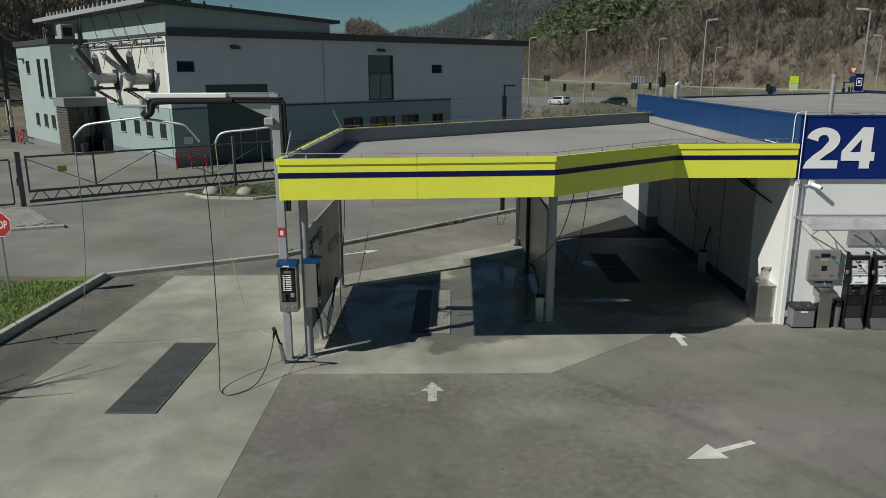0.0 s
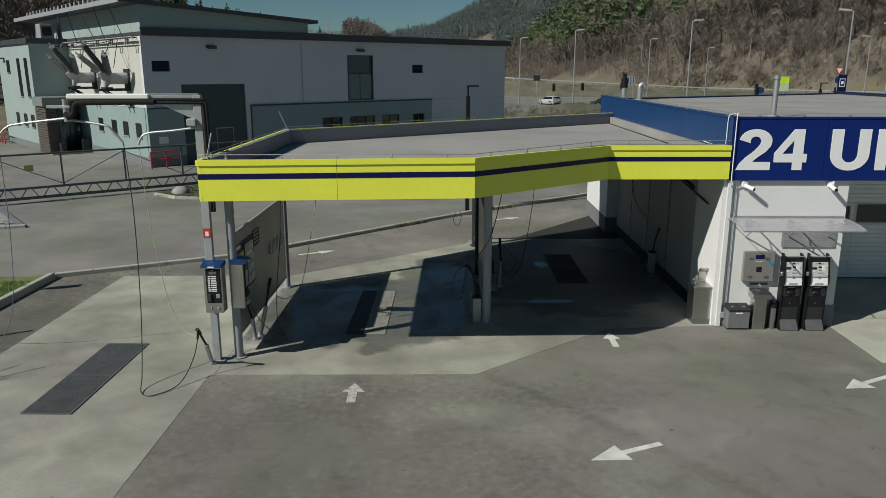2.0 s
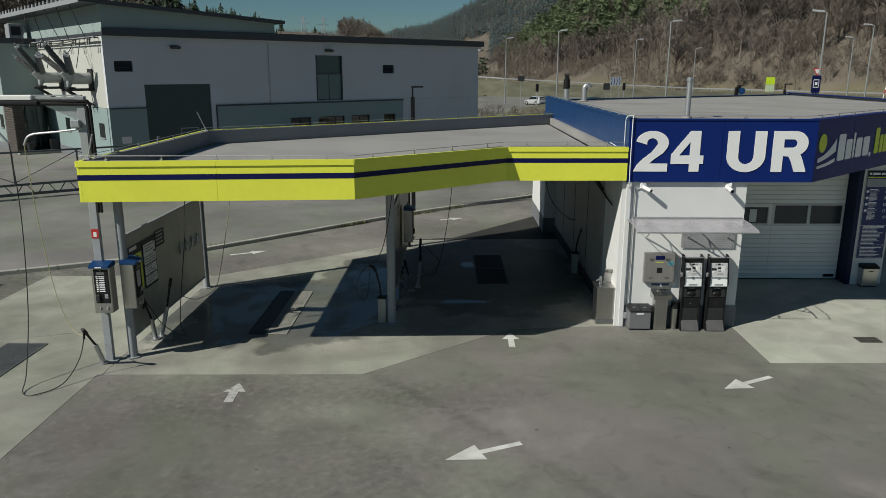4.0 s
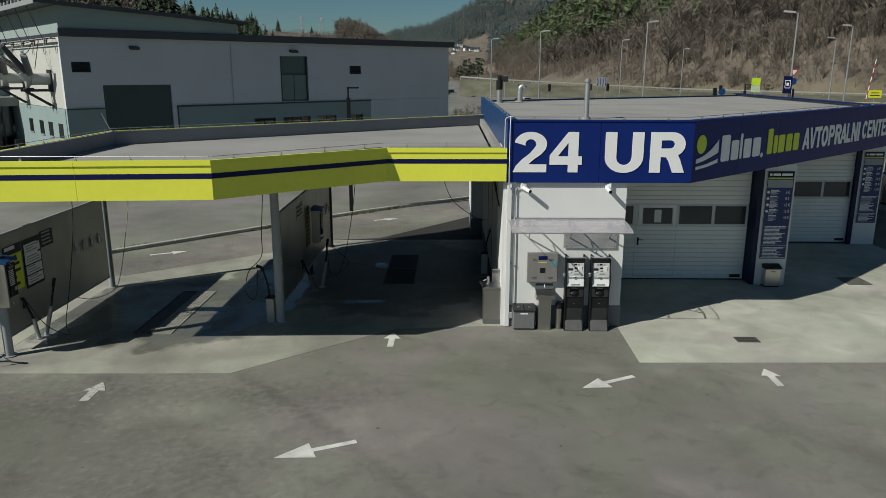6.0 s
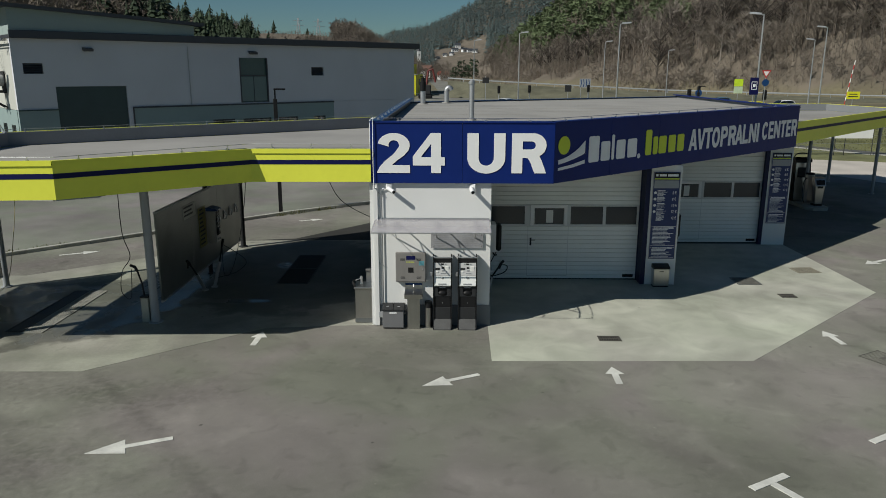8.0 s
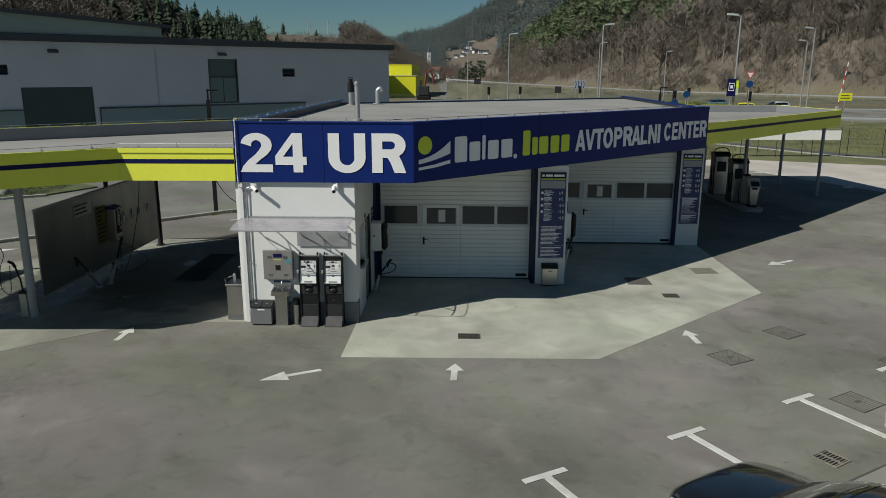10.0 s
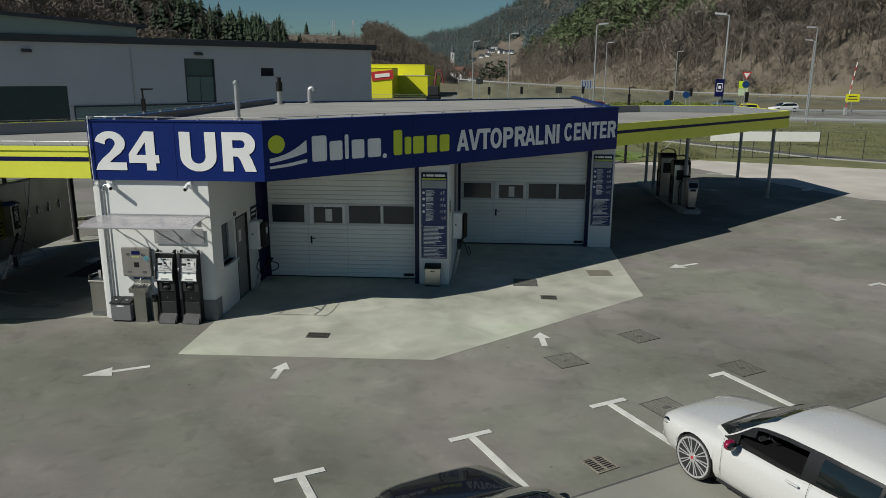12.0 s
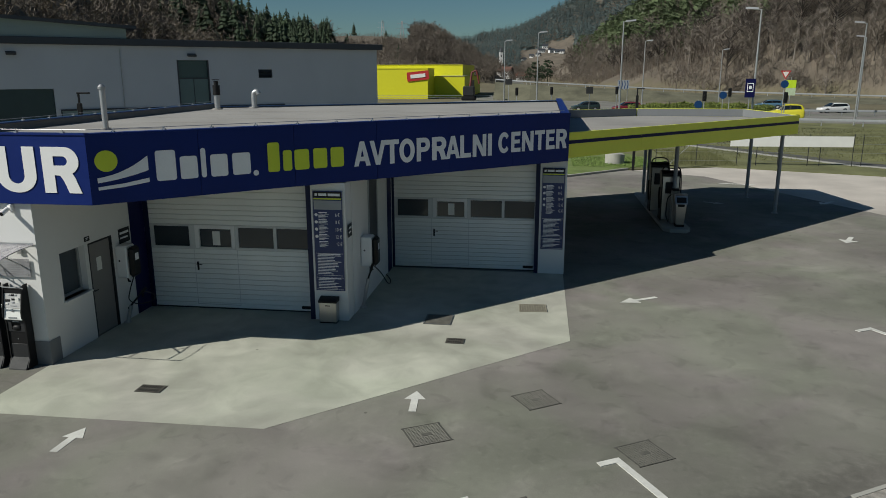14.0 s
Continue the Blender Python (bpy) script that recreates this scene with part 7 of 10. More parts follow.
panel_wall("upper_wall", -0.25, L1, 3.42, 7.5, [(0.28, 1.34, 5.5, 6.1), (1.9, 6.02, 3.42, 4.75), (13.86, 16.06, 3.5, 6.6), (19.72, 20.8, 5.36, 5.97)], M_SUB, "pale grey rendered upper wall")
panel_wall("lower_wall", -0.25, 21.62, 0, 3.4, [(1.9, 6.32, 0.0, 3.4), (11.66, 13.3, 1.5, 2.4), (13.9, 16.15, 1.5, 2.38), (16.75, 18.4, 1.5, 2.38), (19.75, 20.85, 1.5, 2.35)], M_SUBLOW, "green grey lower cladding", dy=-0.03)
part("end_wall", Geo().box(21.64, L1, 0, 0.3, 0, 3.41), M_SUB, sub)
part("door_jamb", Geo().box(6.02, 6.3, 0, 0.3, 0, 3.41), M_SUB, sub)
part("ledge", Geo().box(6.3, 21.62, -0.1, -0.03, 3.34, 3.44), M_SUBROOF, sub)
part("ledge", Geo().box(-0.25, 1.9, -0.1, -0.03, 3.36, 3.43), M_SUBDOOR, sub)
part("ledge", Geo().box(6.3, 6.36, -0.08, -0.031, 0, 3.338), M_SUBROOF, sub)
part("plinth", Geo().box(-0.27, 1.88, -0.07, -0.031, 0, 0.55), M_PLINTH, sub, "grey plinth")
part("plinth", Geo().box(-0.32, -0.281, -0.07, DEEP, 0, 0.55), M_PLINTH, sub, "grey plinth")
part("side_wall", Geo().box(-0.25, 0.05, 0.3, DEEP, 3.42, 7.5), M_SUBSIDE, sub, "sunlit cream side wall")
part("side_wall", Geo().box(-0.28, 0.05, 0.27, DEEP, 0, 3.4), M_SUBLOW, sub)
part("far_wall", Geo().box(L1 - 0.3, L1, 0.3, DEEP, 0, 7.5), M_SUB, sub)
part("rear_wall", Geo().box(-0.25, L1, DEEP, DEEP + 0.3, 0, 7.5), M_SUB, sub)
part("roof", Geo().box(-0.25, L1 + 0.35, -0.2, DEEP + 0.4, 7.51, 7.7), M_SUBROOF, sub)
part("roof_edge", Geo().box(-0.3, L1 + 0.4, -0.3, -0.202, 7.5, 7.94, 0.02), M_SUBROOF, sub, "dark sheet roof edge")
part("roof_edge", Geo().box(-0.3, -0.252, -0.2, DEEP + 0.4, 7.5, 7.68, 0.01), M_SUBROOF, sub, "dark sheet roof edge")
MX = 10.7
part("monitor_wall", Geo().box(-0.24, MX, -0.15, 22.0, 7.71, 8.5), M_SUBANNEX, sub, "green grey raised roof hall")
part("monitor_wall", Geo().add([(-0.24, -0.15, 8.502), (MX, -0.15, 8.502), (MX, -0.15, 8.58), (-0.24, -0.15, 9.2), (-0.24, 22, 8.502), (MX, 22, 8.502), (MX, 22, 8.58), (-0.24, 22, 9.2)], [(0, 1, 2, 3), (4, 5, 6, 7), (0, 3, 7, 4), (1, 2, 6, 5)]), M_SUBANNEX, sub)
part("monitor_roof", Geo().add([(-1.4, -0.5, 9.46), (MX + 0.6, -0.5, 8.76), (MX + 0.6, 23, 8.76), (-1.4, 23, 9.46), (-1.4, -0.5, 9.25), (MX + 0.6, -0.5, 8.56), (MX + 0.6, 23, 8.56), (-1.4, 23, 9.25)], [(0, 1, 2, 3), (4, 5, 6, 7), (0, 1, 5, 4), (1, 2, 6, 5), (2, 3, 7, 6), (3, 0, 4, 7)]), M_SUBROOF, sub, "dark shallow pitched roof")
part("eave_board", Geo().box(-1.44, -1.402, -0.5, 23, 9.2, 9.46), M_PAINTED, sub, "pale sheet eave")
for k in range(22):
    part("eave_insulator", Geo().cyl((-1.25, 0.6 + k * 0.9, 9.42), (-1.25, 0.6 + k * 0.9, 9.72), 0.09, 8, 0.05), M_CERAMIC, sub)
gate = part("roller_door", Geo().box(1.92, 6.0, 0.1, 0.2, 0.0, 4.74), M_SUBDOOR, sub, "dark green grey roller door")
for k in range(1, 10):
    part("slat_line", Geo().box(1.94, 5.98, 0.092, 0.099, k * 0.47, k * 0.47 + 0.02), M_SUBDOOR, gate)
part("wicket_frame", Geo().box(3.95, 4.0, 0.07, 0.084, 0.1, 2.1).box(5.05, 5.1, 0.07, 0.084, 0.1, 2.1).box(4.0, 5.05, 0.07, 0.084, 2.04, 2.1), M_PAINTED, gate, "pale wicket frame")
M_SUBTEALPALE = surface("pale_teal_glazing", (0.13, 0.19, 0.185), 0.35, var=0.1, scale=0.6, bump=0.0)
M_SUBTEAL = surface("teal_glazing", (0.06, 0.1, 0.1), 0.25, var=0.1, scale=0.6, bump=0.0)
win = part("window", Geo().box(13.88, 16.04, 0.12, 0.16, 3.52, 6.58), M_SUBTEAL, sub, "tall dark green glazed opening with double doors")
part("leaf", Geo().box(13.96, 14.93, 0.08, 0.118, 3.6, 5.3), M_SUBTEALPALE, win)
part("leaf", Geo().box(14.98, 15.96, 0.08, 0.118, 3.6, 5.3), M_SUBTEALPALE, win)
part("mullion", Geo().box(13.9, 16.02, 0.06, 0.118, 5.32, 5.4), M_SUBROOF, win)
part("mullion", Geo().box(14.94, 14.97, 0.06, 0.118, 3.54, 5.318), M_SUBROOF, win)
part("frame", Geo().box(13.86, 13.95, -0.02, 0.06, 3.52, 6.6), M_SUBROOF, win)
part("frame", Geo().box(15.97, 16.06, -0.02, 0.06, 3.52, 6.6), M_SUBROOF, win)
for a, b, c, d in ((0.28, 1.34, 5.5, 6.1), (19.72, 20.8, 5.36, 5.97)):
    lv = part("louvre", Geo().box(a, b, 0.2, 0.24, c, d), M_SUBROOF, sub, "dark louvre")
    for k in range(6):
        z = c + (d - c) * (k + 0.2) / 6
        part("slat", Geo().side_prism([(0.04, z), (0.16, z + 0.07), (0.16, z + 0.085), (0.04, z + 0.015)], a + 0.02, b - 0.02), M_SUBROOF, lv)
for a, b in ((11.66, 13.3), (13.9, 16.15), (16.75, 18.4), (19.75, 20.85)):
    wn2 = part("window", Geo().box(a, b, 0.1, 0.12, 1.5, 2.4), M_GLASS, sub, "low dark window")
    n = 2 if b - a < 2 else 3
    for k in range(n + 1):
        x = a + (b - a) * k / n
        part("mullion", Geo().box(x - 0.035, x + 0.035, 0.05, 0.099, 1.5, 2.4), M_SUBROOF, wn2)
    part("frame", Geo().box(a, b, 0.05, 0.099, 2.32, 2.4), M_SUBROOF, wn2)
for x in (3.9, 14.9):
    part("wall_lamp", Geo().side_prism([(-0.35, 6.95), (-0.02, 7.05), (-0.02, 6.9), (-0.3, 6.82)], x - 0.28, x + 0.28), M_SUBROOF, sub, "dark wall lamp")
part("downpipe", Geo().cyl((10.2, -0.04, 3.45), (10.2, -0.04, 7.3), 0.03, 8), M_STEEL, sub)
part("fill_floor", Geo().box(0.3, L1 - 0.3, 0.3, DEEP, 0.0, 0.05), M_CONCRETE, sub)
for yy in (1.0, 3.2, 5.3, 7.9):
    sw = part("window", Geo().box(-0.292, -0.282, yy, yy + 0.95, 1.65, 2.5), M_WINDARK, sub, "small dark window")
    part("sill", Geo().box(-0.34, -0.282, yy - 0.05, yy + 1.0, 1.58, 1.648), M_PAINTED, sw)
    part("mullion", Geo().box(-0.305, -0.293, yy + 0.45, yy + 0.49, 1.652, 2.5), M_SUBDOOR, sw)
part("wall_notice", Geo().box(0.3, 0.85, -0.05, -0.032, 1.35, 1.75), M_PAPER, sub, "white notice with plain bars")


# high-voltage bushings on the sunlit side
def ribbed(a, e, r0, r1, n):
    """One turned body with sheds: alternating wide and narrow rings."""
    g = Geo()
    d = (e - a).normalized()
    u = d.orthogonal().normalized()
    w = d.cross(u)
    m = 12
    vs, fs = [], []
    for k in range(2 * n + 1):
        f = k / (2 * n)
        p = a.lerp(e, f)
        r = (r0 + (r1 - r0) * f) * (1.0 if k % 2 else 0.78)
        for j in range(m):
            an = 2 * math.pi * j / m
            vs.append(p + (u * math.cos(an) + w * math.sin(an)) * r)
    for k in range(2 * n):
        for j in range(m):
            fs.append((k * m + j, k * m + (j + 1) % m, (k + 1) * m + (j + 1) % m, (k + 1) * m + j))
    fs.append(tuple(range(m))[::-1])
    fs.append(tuple(2 * n * m + j for j in range(m)))
    return g.add(vs, fs)


def bushing(y, z):
    b = thing("bushing", tuple((sub.matrix_basis @ Vector((-0.35, y, z)))), SA, "grey ribbed high-voltage bushing on a wall bracket", "insulator", "wall bushings")
    part("wall_plate", Geo().box(0.02, 0.098, -0.42, 0.42, -0.75, 0.55, 0.01), M_DARKSTEEL, b, "dark steel wall plate")
    part("duct", Geo().cyl((0.02, 0, 0), (-1.0, 0, 0), 0.34, 20), M_CERAMIC, b)
    part("chamber", Geo().tube(spline([(-0.85, 0, -0.05), (-1.15, 0, 0.12), (-1.4, 0.02, 0.42)], 4), 0.3, 16), M_CERAMIC, b)
    part("foot_cone", Geo().cyl((-1.1, 0, -0.1), (-1.2, 0.05, -0.5), 0.24, 12, 0.1), M_CERAMIC, b)
    for a, e, r, mat in (((-1.25, -0.2, 0.4), (-2.35, -0.55, 1.85), 0.2, M_DARKCERAMIC), ((-1.3, 0.25, 0.3), (-2.2, 0.75, 1.25), 0.2, M_INSULATOR), ((-1.05, -0.15, 0.3), (-1.35, -0.75, 1.3), 0.22, M_INSULATOR)):
        a, e = Vector(a), Vector(e)
        part("ribbed_insulator", ribbed(a, e, r, r * 0.85, 24), mat, b, "ribbed insulator")
        d = (e - a).normalized()
        part("terminal", Geo().cyl(e, e + d * 0.12, r * 0.75, 12).cyl(e + d * 0.12, e + d * 0.34, 0.045, 8), M_STEEL, b)
    part("bracket", Geo().box(-1.5, 0.02, -0.4, -0.3, -0.72, -0.58).box(-1.5, 0.02, 0.3, 0.4, -0.72, -0.58).box(-1.35, -0.95, -0.45, 0.45, -0.578, -0.5).tube([(-1.3, -0.35, -0.7), (0.05, -0.35, -1.6)], 0.05, 6).tube([(-1.3, 0.35, -0.7), (0.05, 0.35, -1.6)], 0.05, 6), M_DARKSTEEL, b, "dark steel bracket")
    return b


bushing(2.6, 5.1)
bushing(8.8, 5.1)
bus = thing("busbar_rack", tuple(sub.matrix_basis @ Vector((-0.5, 0, 7.3))), SA, "dark steel rack with insulators under the roof edge", "rack")
part("rail", Geo().cyl((-0.08, 0.2, 0.1), (-0.08, 14, 0.1), 0.06, 8), M_PAINTED, bus)
part("rail", Geo().cyl((-0.25, 0.2, 0.06), (-0.25, 14, 0.06), 0.035, 8), M_DARKSTEEL, bus)
for k in range(6):
    y = 0.5 + k * 2.6
    part("insulator", ribbed(Vector((-0.25, y, 0.02)), Vector((-0.3, y, -0.3)), 0.07, 0.06, 4), M_DARKCERAMIC, bus)
    part("insulator", ribbed(Vector((-0.25, y + 0.35, 0.02)), Vector((-0.3, y + 0.35, -0.3)), 0.07, 0.06, 4), M_INSULATOR, bus)
    part("tie", Geo().tube([(0.22, y, 0.1), (-0.3, y, 0.06)], 0.04, 6), M_DARKSTEEL, bus)
to_rack = bus.matrix_basis.inverted() @ sub.matrix_basis
for p, q, droop in (((-1.3, 1.6, 9.2), (-0.75, 1.2, 7.4), 0.05), ((-1.3, 4.2, 9.2), (-0.75, 4.4, 7.4), 0.05), ((-1.3, 6.8, 9.2), (-0.75, 6.2, 7.4), 0.1), ((-1.3, 9.4, 9.2), (-0.75, 10.0, 7.4), 0.1),
                    ((-0.75, 3.0, 7.35), (-2.9, 1.95, 7.1), 0.15), ((-0.75, 3.6, 7.35), (-1.85, 1.75, 6.65), 0.35), ((-0.75, 9.2, 7.35), (-2.9, 8.15, 7.1), 0.2), ((-1.3, 11.5, 9.2), (-2.9, 8.2, 7.15), 0.9),
                    ((-0.75, 2.2, 7.35), (-1.1, 2.3, 5.7), 0.02), ((-0.75, 8.4, 7.35), (-1.1, 8.5, 5.7), 0.02)):
    part("cable", Geo().tube([to_rack @ Vector(v) for v in sag(p, q, droop)], 0.022, 6), M_RUBBER, bus, "drooping black cable")

# lower annex with a timber porch
ann = thing("substation_annex", tuple(sub.matrix_basis @ Vector((0, 14.0, 0))), SA, "pale annex with narrow windows and a timber porch", "building")
part("wall", Geo().box(-2.75, -0.02, 0.0, 9.6, 0.5, 7.35), M_SUBANNEX, ann, "pale rendered wall")
part("base", Geo().box(-2.73, -0.02, 0.02, 9.58, 0, 0.498), M_PLINTH, ann)
part("roof_edge", Geo().box(-2.9, 0.0, -0.15, 9.75, 7.352, 7.72, 0.02), M_SUBROOF, ann)
part("roof_unit", Geo().box(-1.6, -0.7, 1.2, 2.3, 7.722, 8.75, 0.04), M_PAINTED, ann, "pale air handling box on the roof")
part("unit_grille", Geo().box(-1.45, -0.85, 1.18, 1.198, 7.95, 8.55), M_DARKSTEEL, ann)
part("porch_roof", Geo().box(-3.0, -0.04, -2.7, -0.16, 3.2, 3.8, 0.02), surface("grey_porch_sheet", (0.17, 0.19, 0.19), 0.7, var=0.08), ann, "grey porch roof box")
part("porch_wall", Geo().box(-2.8, -2.5, -2.6, -0.02, 0, 3.19), M_TIMBER, ann, "weathered timber backing")
part("porch_wall", Geo().box(-2.49, -2.2, -2.6, -2.4, 0, 3.19), M_TIMBER, ann, "weathered timber backing")
for k in range(18):
    part("slat", Geo().box(-2.86, -2.802, -2.62, -0.03, 0.06 + k * 0.172, 0.17 + k * 0.172, 0.01), M_TIMBER, ann)
    part("slat", Geo().box(-2.86, -2.2, -2.68, -2.625, 0.06 + k * 0.172, 0.17 + k * 0.172, 0.01), M_TIMBER, ann)
part("glass_front", Geo().box(-2.48, -0.35, -1.2, -1.16, 0, 3.15), M_GLASS, ann)
for gx in (-1.75, -1.05):
    part("glazing_bar", Geo().box(gx - 0.04, gx + 0.04, -1.26, -1.202, 0, 3.15), M_SUBDOOR, ann)
part("planter", Geo().cyl((-2.1, -3.0, 0.162), (-2.1, -3.0, 0.75), 0.2, 12, 0.27), M_DARKSTEEL, ann)
part("planter", Geo().box(-0.9, -0.35, -3.15, -2.75, 0.162, 0.95, 0.03), M_DARKSTEEL, ann)
part("step", Geo().box(-2.9, 0.3, -3.3, -2.7, 0.0, 0.16, 0.02), M_CONCRETE, ann)
for yy, z0, z1, w in ((0.9, 3.75, 6.4, 0.8), (3.0, 3.75, 6.4, 0.8), (6.1, 5.4, 6.3, 0.9), (0.8, 1.6, 2.5, 0.9), (2.8, 1.6, 2.5, 0.9), (5.1, 1.6, 2.5, 0.9)):
    w1 = part("window", Geo().box(-2.78, -2.752, yy, yy + w, z0, z1), M_WINDARK, ann, "narrow dark window")
    part("sill", Geo().box(-2.83, -2.752, yy - 0.04, yy + w + 0.04, z0 - 0.06, z0 - 0.002), M_PAINTED, w1)
part("wall_lamp", Geo().box(-3.1, -2.76, 7.5, 8.1, 6.4, 6.5), M_SUBROOF, ann)

# outdoor switchgear beyond the annex
for k in range(9):
    q = ann.matrix_basis @ Vector((-3.6 - (k % 3) * 1.6, 10.6 + k * 1.9, 0))
    gt = thing("switchgear_column", (q.x, q.y, 0), SA + 10 * k, "dark steel switchgear column with pale insulators", "switchgear", "outdoor switchgear")
    part("column", Geo().box(-0.15, 0.15, -0.15, 0.15, 0, 8.2), M_DARKSTEEL, gt)
    for j in range(3):
        part("cross_arm", Geo().box(-1.3, 1.3, -0.06, 0.06, 3.2 + j * 1.2, 3.32 + j * 1.2), M_DARKSTEEL, gt)
    for sx in (-1.1, 0.0, 1.1):
        part("insulator", Geo().cyl((sx, -0.2, 1.2), (sx, -0.2, 3.4), 0.1, 10), M_CERAMIC, gt)


# sliding gate of the substation
M_GATE = surface("dark_galvanised_gate", (0.12, 0.125, 0.13), 0.5, metal=0.3, var=0.12, scale=4, fine=30)
GA = math.degrees(math.atan2(7.0, 9.1))
sg = thing("sliding_gate", (-18.15, 29.95, 0.0), GA, "long galvanised sliding gate on a lattice beam, closed", "gate")
GL = 13.2
part("rail", Geo().box(0, GL, -0.04, 0.04, 2.02, 2.1, 0.008), M_GATE, sg)
part("rail", Geo().box(0, GL, -0.05, 0.05, 0.56, 0.66, 0.008), M_GATE, sg)
part("rail", Geo().box(0, GL, -0.06, 0.06, 0.12, 0.24, 0.008), M_GATE, sg)
for k in range(30):
    x = 0.1 + k * (GL - 0.2) / 30
    part("lattice_bar", Geo().tube([(x, 0, 0.24), (x + 0.22, 0, 0.56)] if k % 2 == 0 else [(x, 0, 0.56), (x + 0.22, 0, 0.24)], 0.022, 6), M_GATE, sg)
for k in range(6):
    x = 0.04 + k * (GL - 0.08) / 5
    part("upright", Geo().box(x - 0.035, x + 0.035, -0.035, 0.035, 0.66, 2.02), M_GATE, sg)
for k in range(5):
    x = 0.04 + k * (GL - 0.08) / 5
    x2 = x + (GL - 0.08) / 5
    part("brace", Geo().tube([(x, 0, 1.98), (x2, 0, 0.7)] if k % 2 == 0 else [(x, 0, 0.7), (x2, 0, 1.98)], 0.018, 6), M_GATE, sg)
part("warning_plate", Geo().box(1.2, 1.55, -0.05, -0.03, 1.35, 1.6), M_HOSE_YELLOW, sg, "small yellow warning plate")
gp = thing("gate_post", (-18.35, 29.8, 0.0), GA, "stout grey steel gate post", "post")
part("shaft", Geo().box(-0.1, 0.1, -0.1, 0.1, 0, 2.3, 0.01), M_GATE, gp)
part("lock_box", Geo().box(-0.14, -0.1, -0.06, 0.06, 0.9, 1.2), M_DARKSTEEL, gp)
sg2 = thing("fence_panel", (-18.6, 29.6, 0.0), GA + 180, "grey steel fence panel beside the gate post", "fence")
part("rail", Geo().box(0, 6, -0.03, 0.03, 1.95, 2.02), M_GATE, sg2)
part("rail", Geo().box(0, 6, -0.03, 0.03, 0.1, 0.17), M_GATE, sg2)
for k in range(4):
    part("post", Geo().box(k * 2 - 0.03, k * 2 + 0.03, -0.03, 0.03, 0.17, 1.95), M_GATE, sg2)
gp2 = thing("gate_post", (-11.0, 35.35, 0), GA, "grey steel gate guide post with a bracket", "post")
part("shaft", Geo().box(-0.06, 0.06, -0.2, -0.08, 0, 2.45, 0.01), M_GATE, gp2)


def barrier(x, y, rz):
    b = thing("crash_rail", (x, y, 0), rz, "low red tubular protection rail", "rail", "red rails")
    for xx in (0, 0.9, 1.8):
        part("post", Geo().cyl((xx, 0, 0), (xx, 0, 1.0), 0.04, 10), M_RED, b)
    for zz in (0.55, 0.98):
        part("bar", Geo().cyl((0, 0, zz), (1.8, 0, zz), 0.035, 10), M_RED, b)
    return b


p = sub.matrix_basis @ Vector((-0.6, -0.9, 0))
barrier(p.x, p.y, SA)
p = ann.matrix_basis @ Vector((-3.4, 8, 0))
barrier(p.x, p.y, SA + 90)

# planted corner with boulders
pad("grass_verge", [(-12.7, 33.1), (-12.3, 32.5), (-11.0, 31.75), (-9.0, 31.6), (-7.6, 32.6), (-6.4, 35.2), (-8.8, 37.0)], 0.05, M_DULLTURF, "small turf corner beside the substation gate", "grass")
kerb_run((-12.5, 32.75), (-11.1, 31.7), 0.1, 0.16, "turf corner kerb", 0.6)
kerb_run((-11.1, 31.7), (-9.0, 31.5), 0.1, 0.16, "turf corner kerb", 0.6)
kerb_run((-9.0, 31.5), (-7.5, 32.5), 0.1, 0.16, "turf corner kerb", 0.6)
for bx, by in ((-11.35, 32.9), (-9.75, 32.75)):
    tagged(part("boulder", Geo().ball((bx, by, 0.05), 0.42, 0.36, 0.33, 14, 6, 0.0), M_STONEDOME), "smooth rounded pale boulder on the turf corner", "boulder", "boulders")
ISLE = [(-16.1, 24.9), (-14.4, 25.6), (-17.7, 29.4), (-19.5, 28.6)]
isle = pad("pavement_island", ISLE, 0.075, M_PLINTH, "raised island of grey paving slabs by the gate", "pavement")
slab_mesh = Geo().box(0.012, 0.428, 0.012, 0.288, 0, 0.03, 0.006).mesh("paving_slab", surface("paving_slab", (0.26, 0.255, 0.24), 0.85, var=0.15, scale=3, fine=40, bump=0.2, rnd=0.12), 0)
ia = math.atan2(3.8, -3.3)
for i in range(12):
    for j in range(8):
        u, w = i * 0.44 + (0.22 if j % 2 else 0), j * 0.3 + 0.02
        c = Vector((-16.1, 24.9)) + Vector((math.cos(ia), math.sin(ia))) * (u + 0.22) + Vector((math.sin(ia), -math.cos(ia))) * (w + 0.15)
        if all((b_[0] - a_[0]) * (c.y - a_[1]) - (b_[1] - a_[1]) * (c.x - a_[0]) > 0.16 * math.dist(a_, b_) for a_, b_ in zip(ISLE, ISLE[1:] + ISLE[:1])):
            sl = new("paving_slab", slab_mesh)
            sl.parent = isle
            q = Vector((-16.1, 24.9)) + Vector((math.cos(ia), math.sin(ia))) * u + Vector((math.sin(ia), -math.cos(ia))) * (w + 0.3)
            sl.matrix_basis = pose(q.x, q.y, 0.07 + random.uniform(-0.003, 0.003), 0, 0, math.degrees(ia))
st = thing("stop_sign", (-11.2, 16.85, 0.1), 0, "red octagonal stop sign on a grey pole", "road sign")
part("pole", Geo().cyl((0, 0, 0), (0, 0, 2.25), 0.03, 10), M_STEEL, st)
oct8 = [(0.3 * math.cos(radians(22.5 + 45 * k)), 0.3 * math.sin(radians(22.5 + 45 * k))) for k in range(8)]
part("plate", plaque([(x * 1.08, y * 1.08) for x, y in oct8], upright(0, -0.035, 1.85, 0), 0.01), M_PAPER, st, "white rim")
part("face", plaque(oct8, upright(0, -0.046, 1.85, 0), 0.004), M_RED, st, "red face")
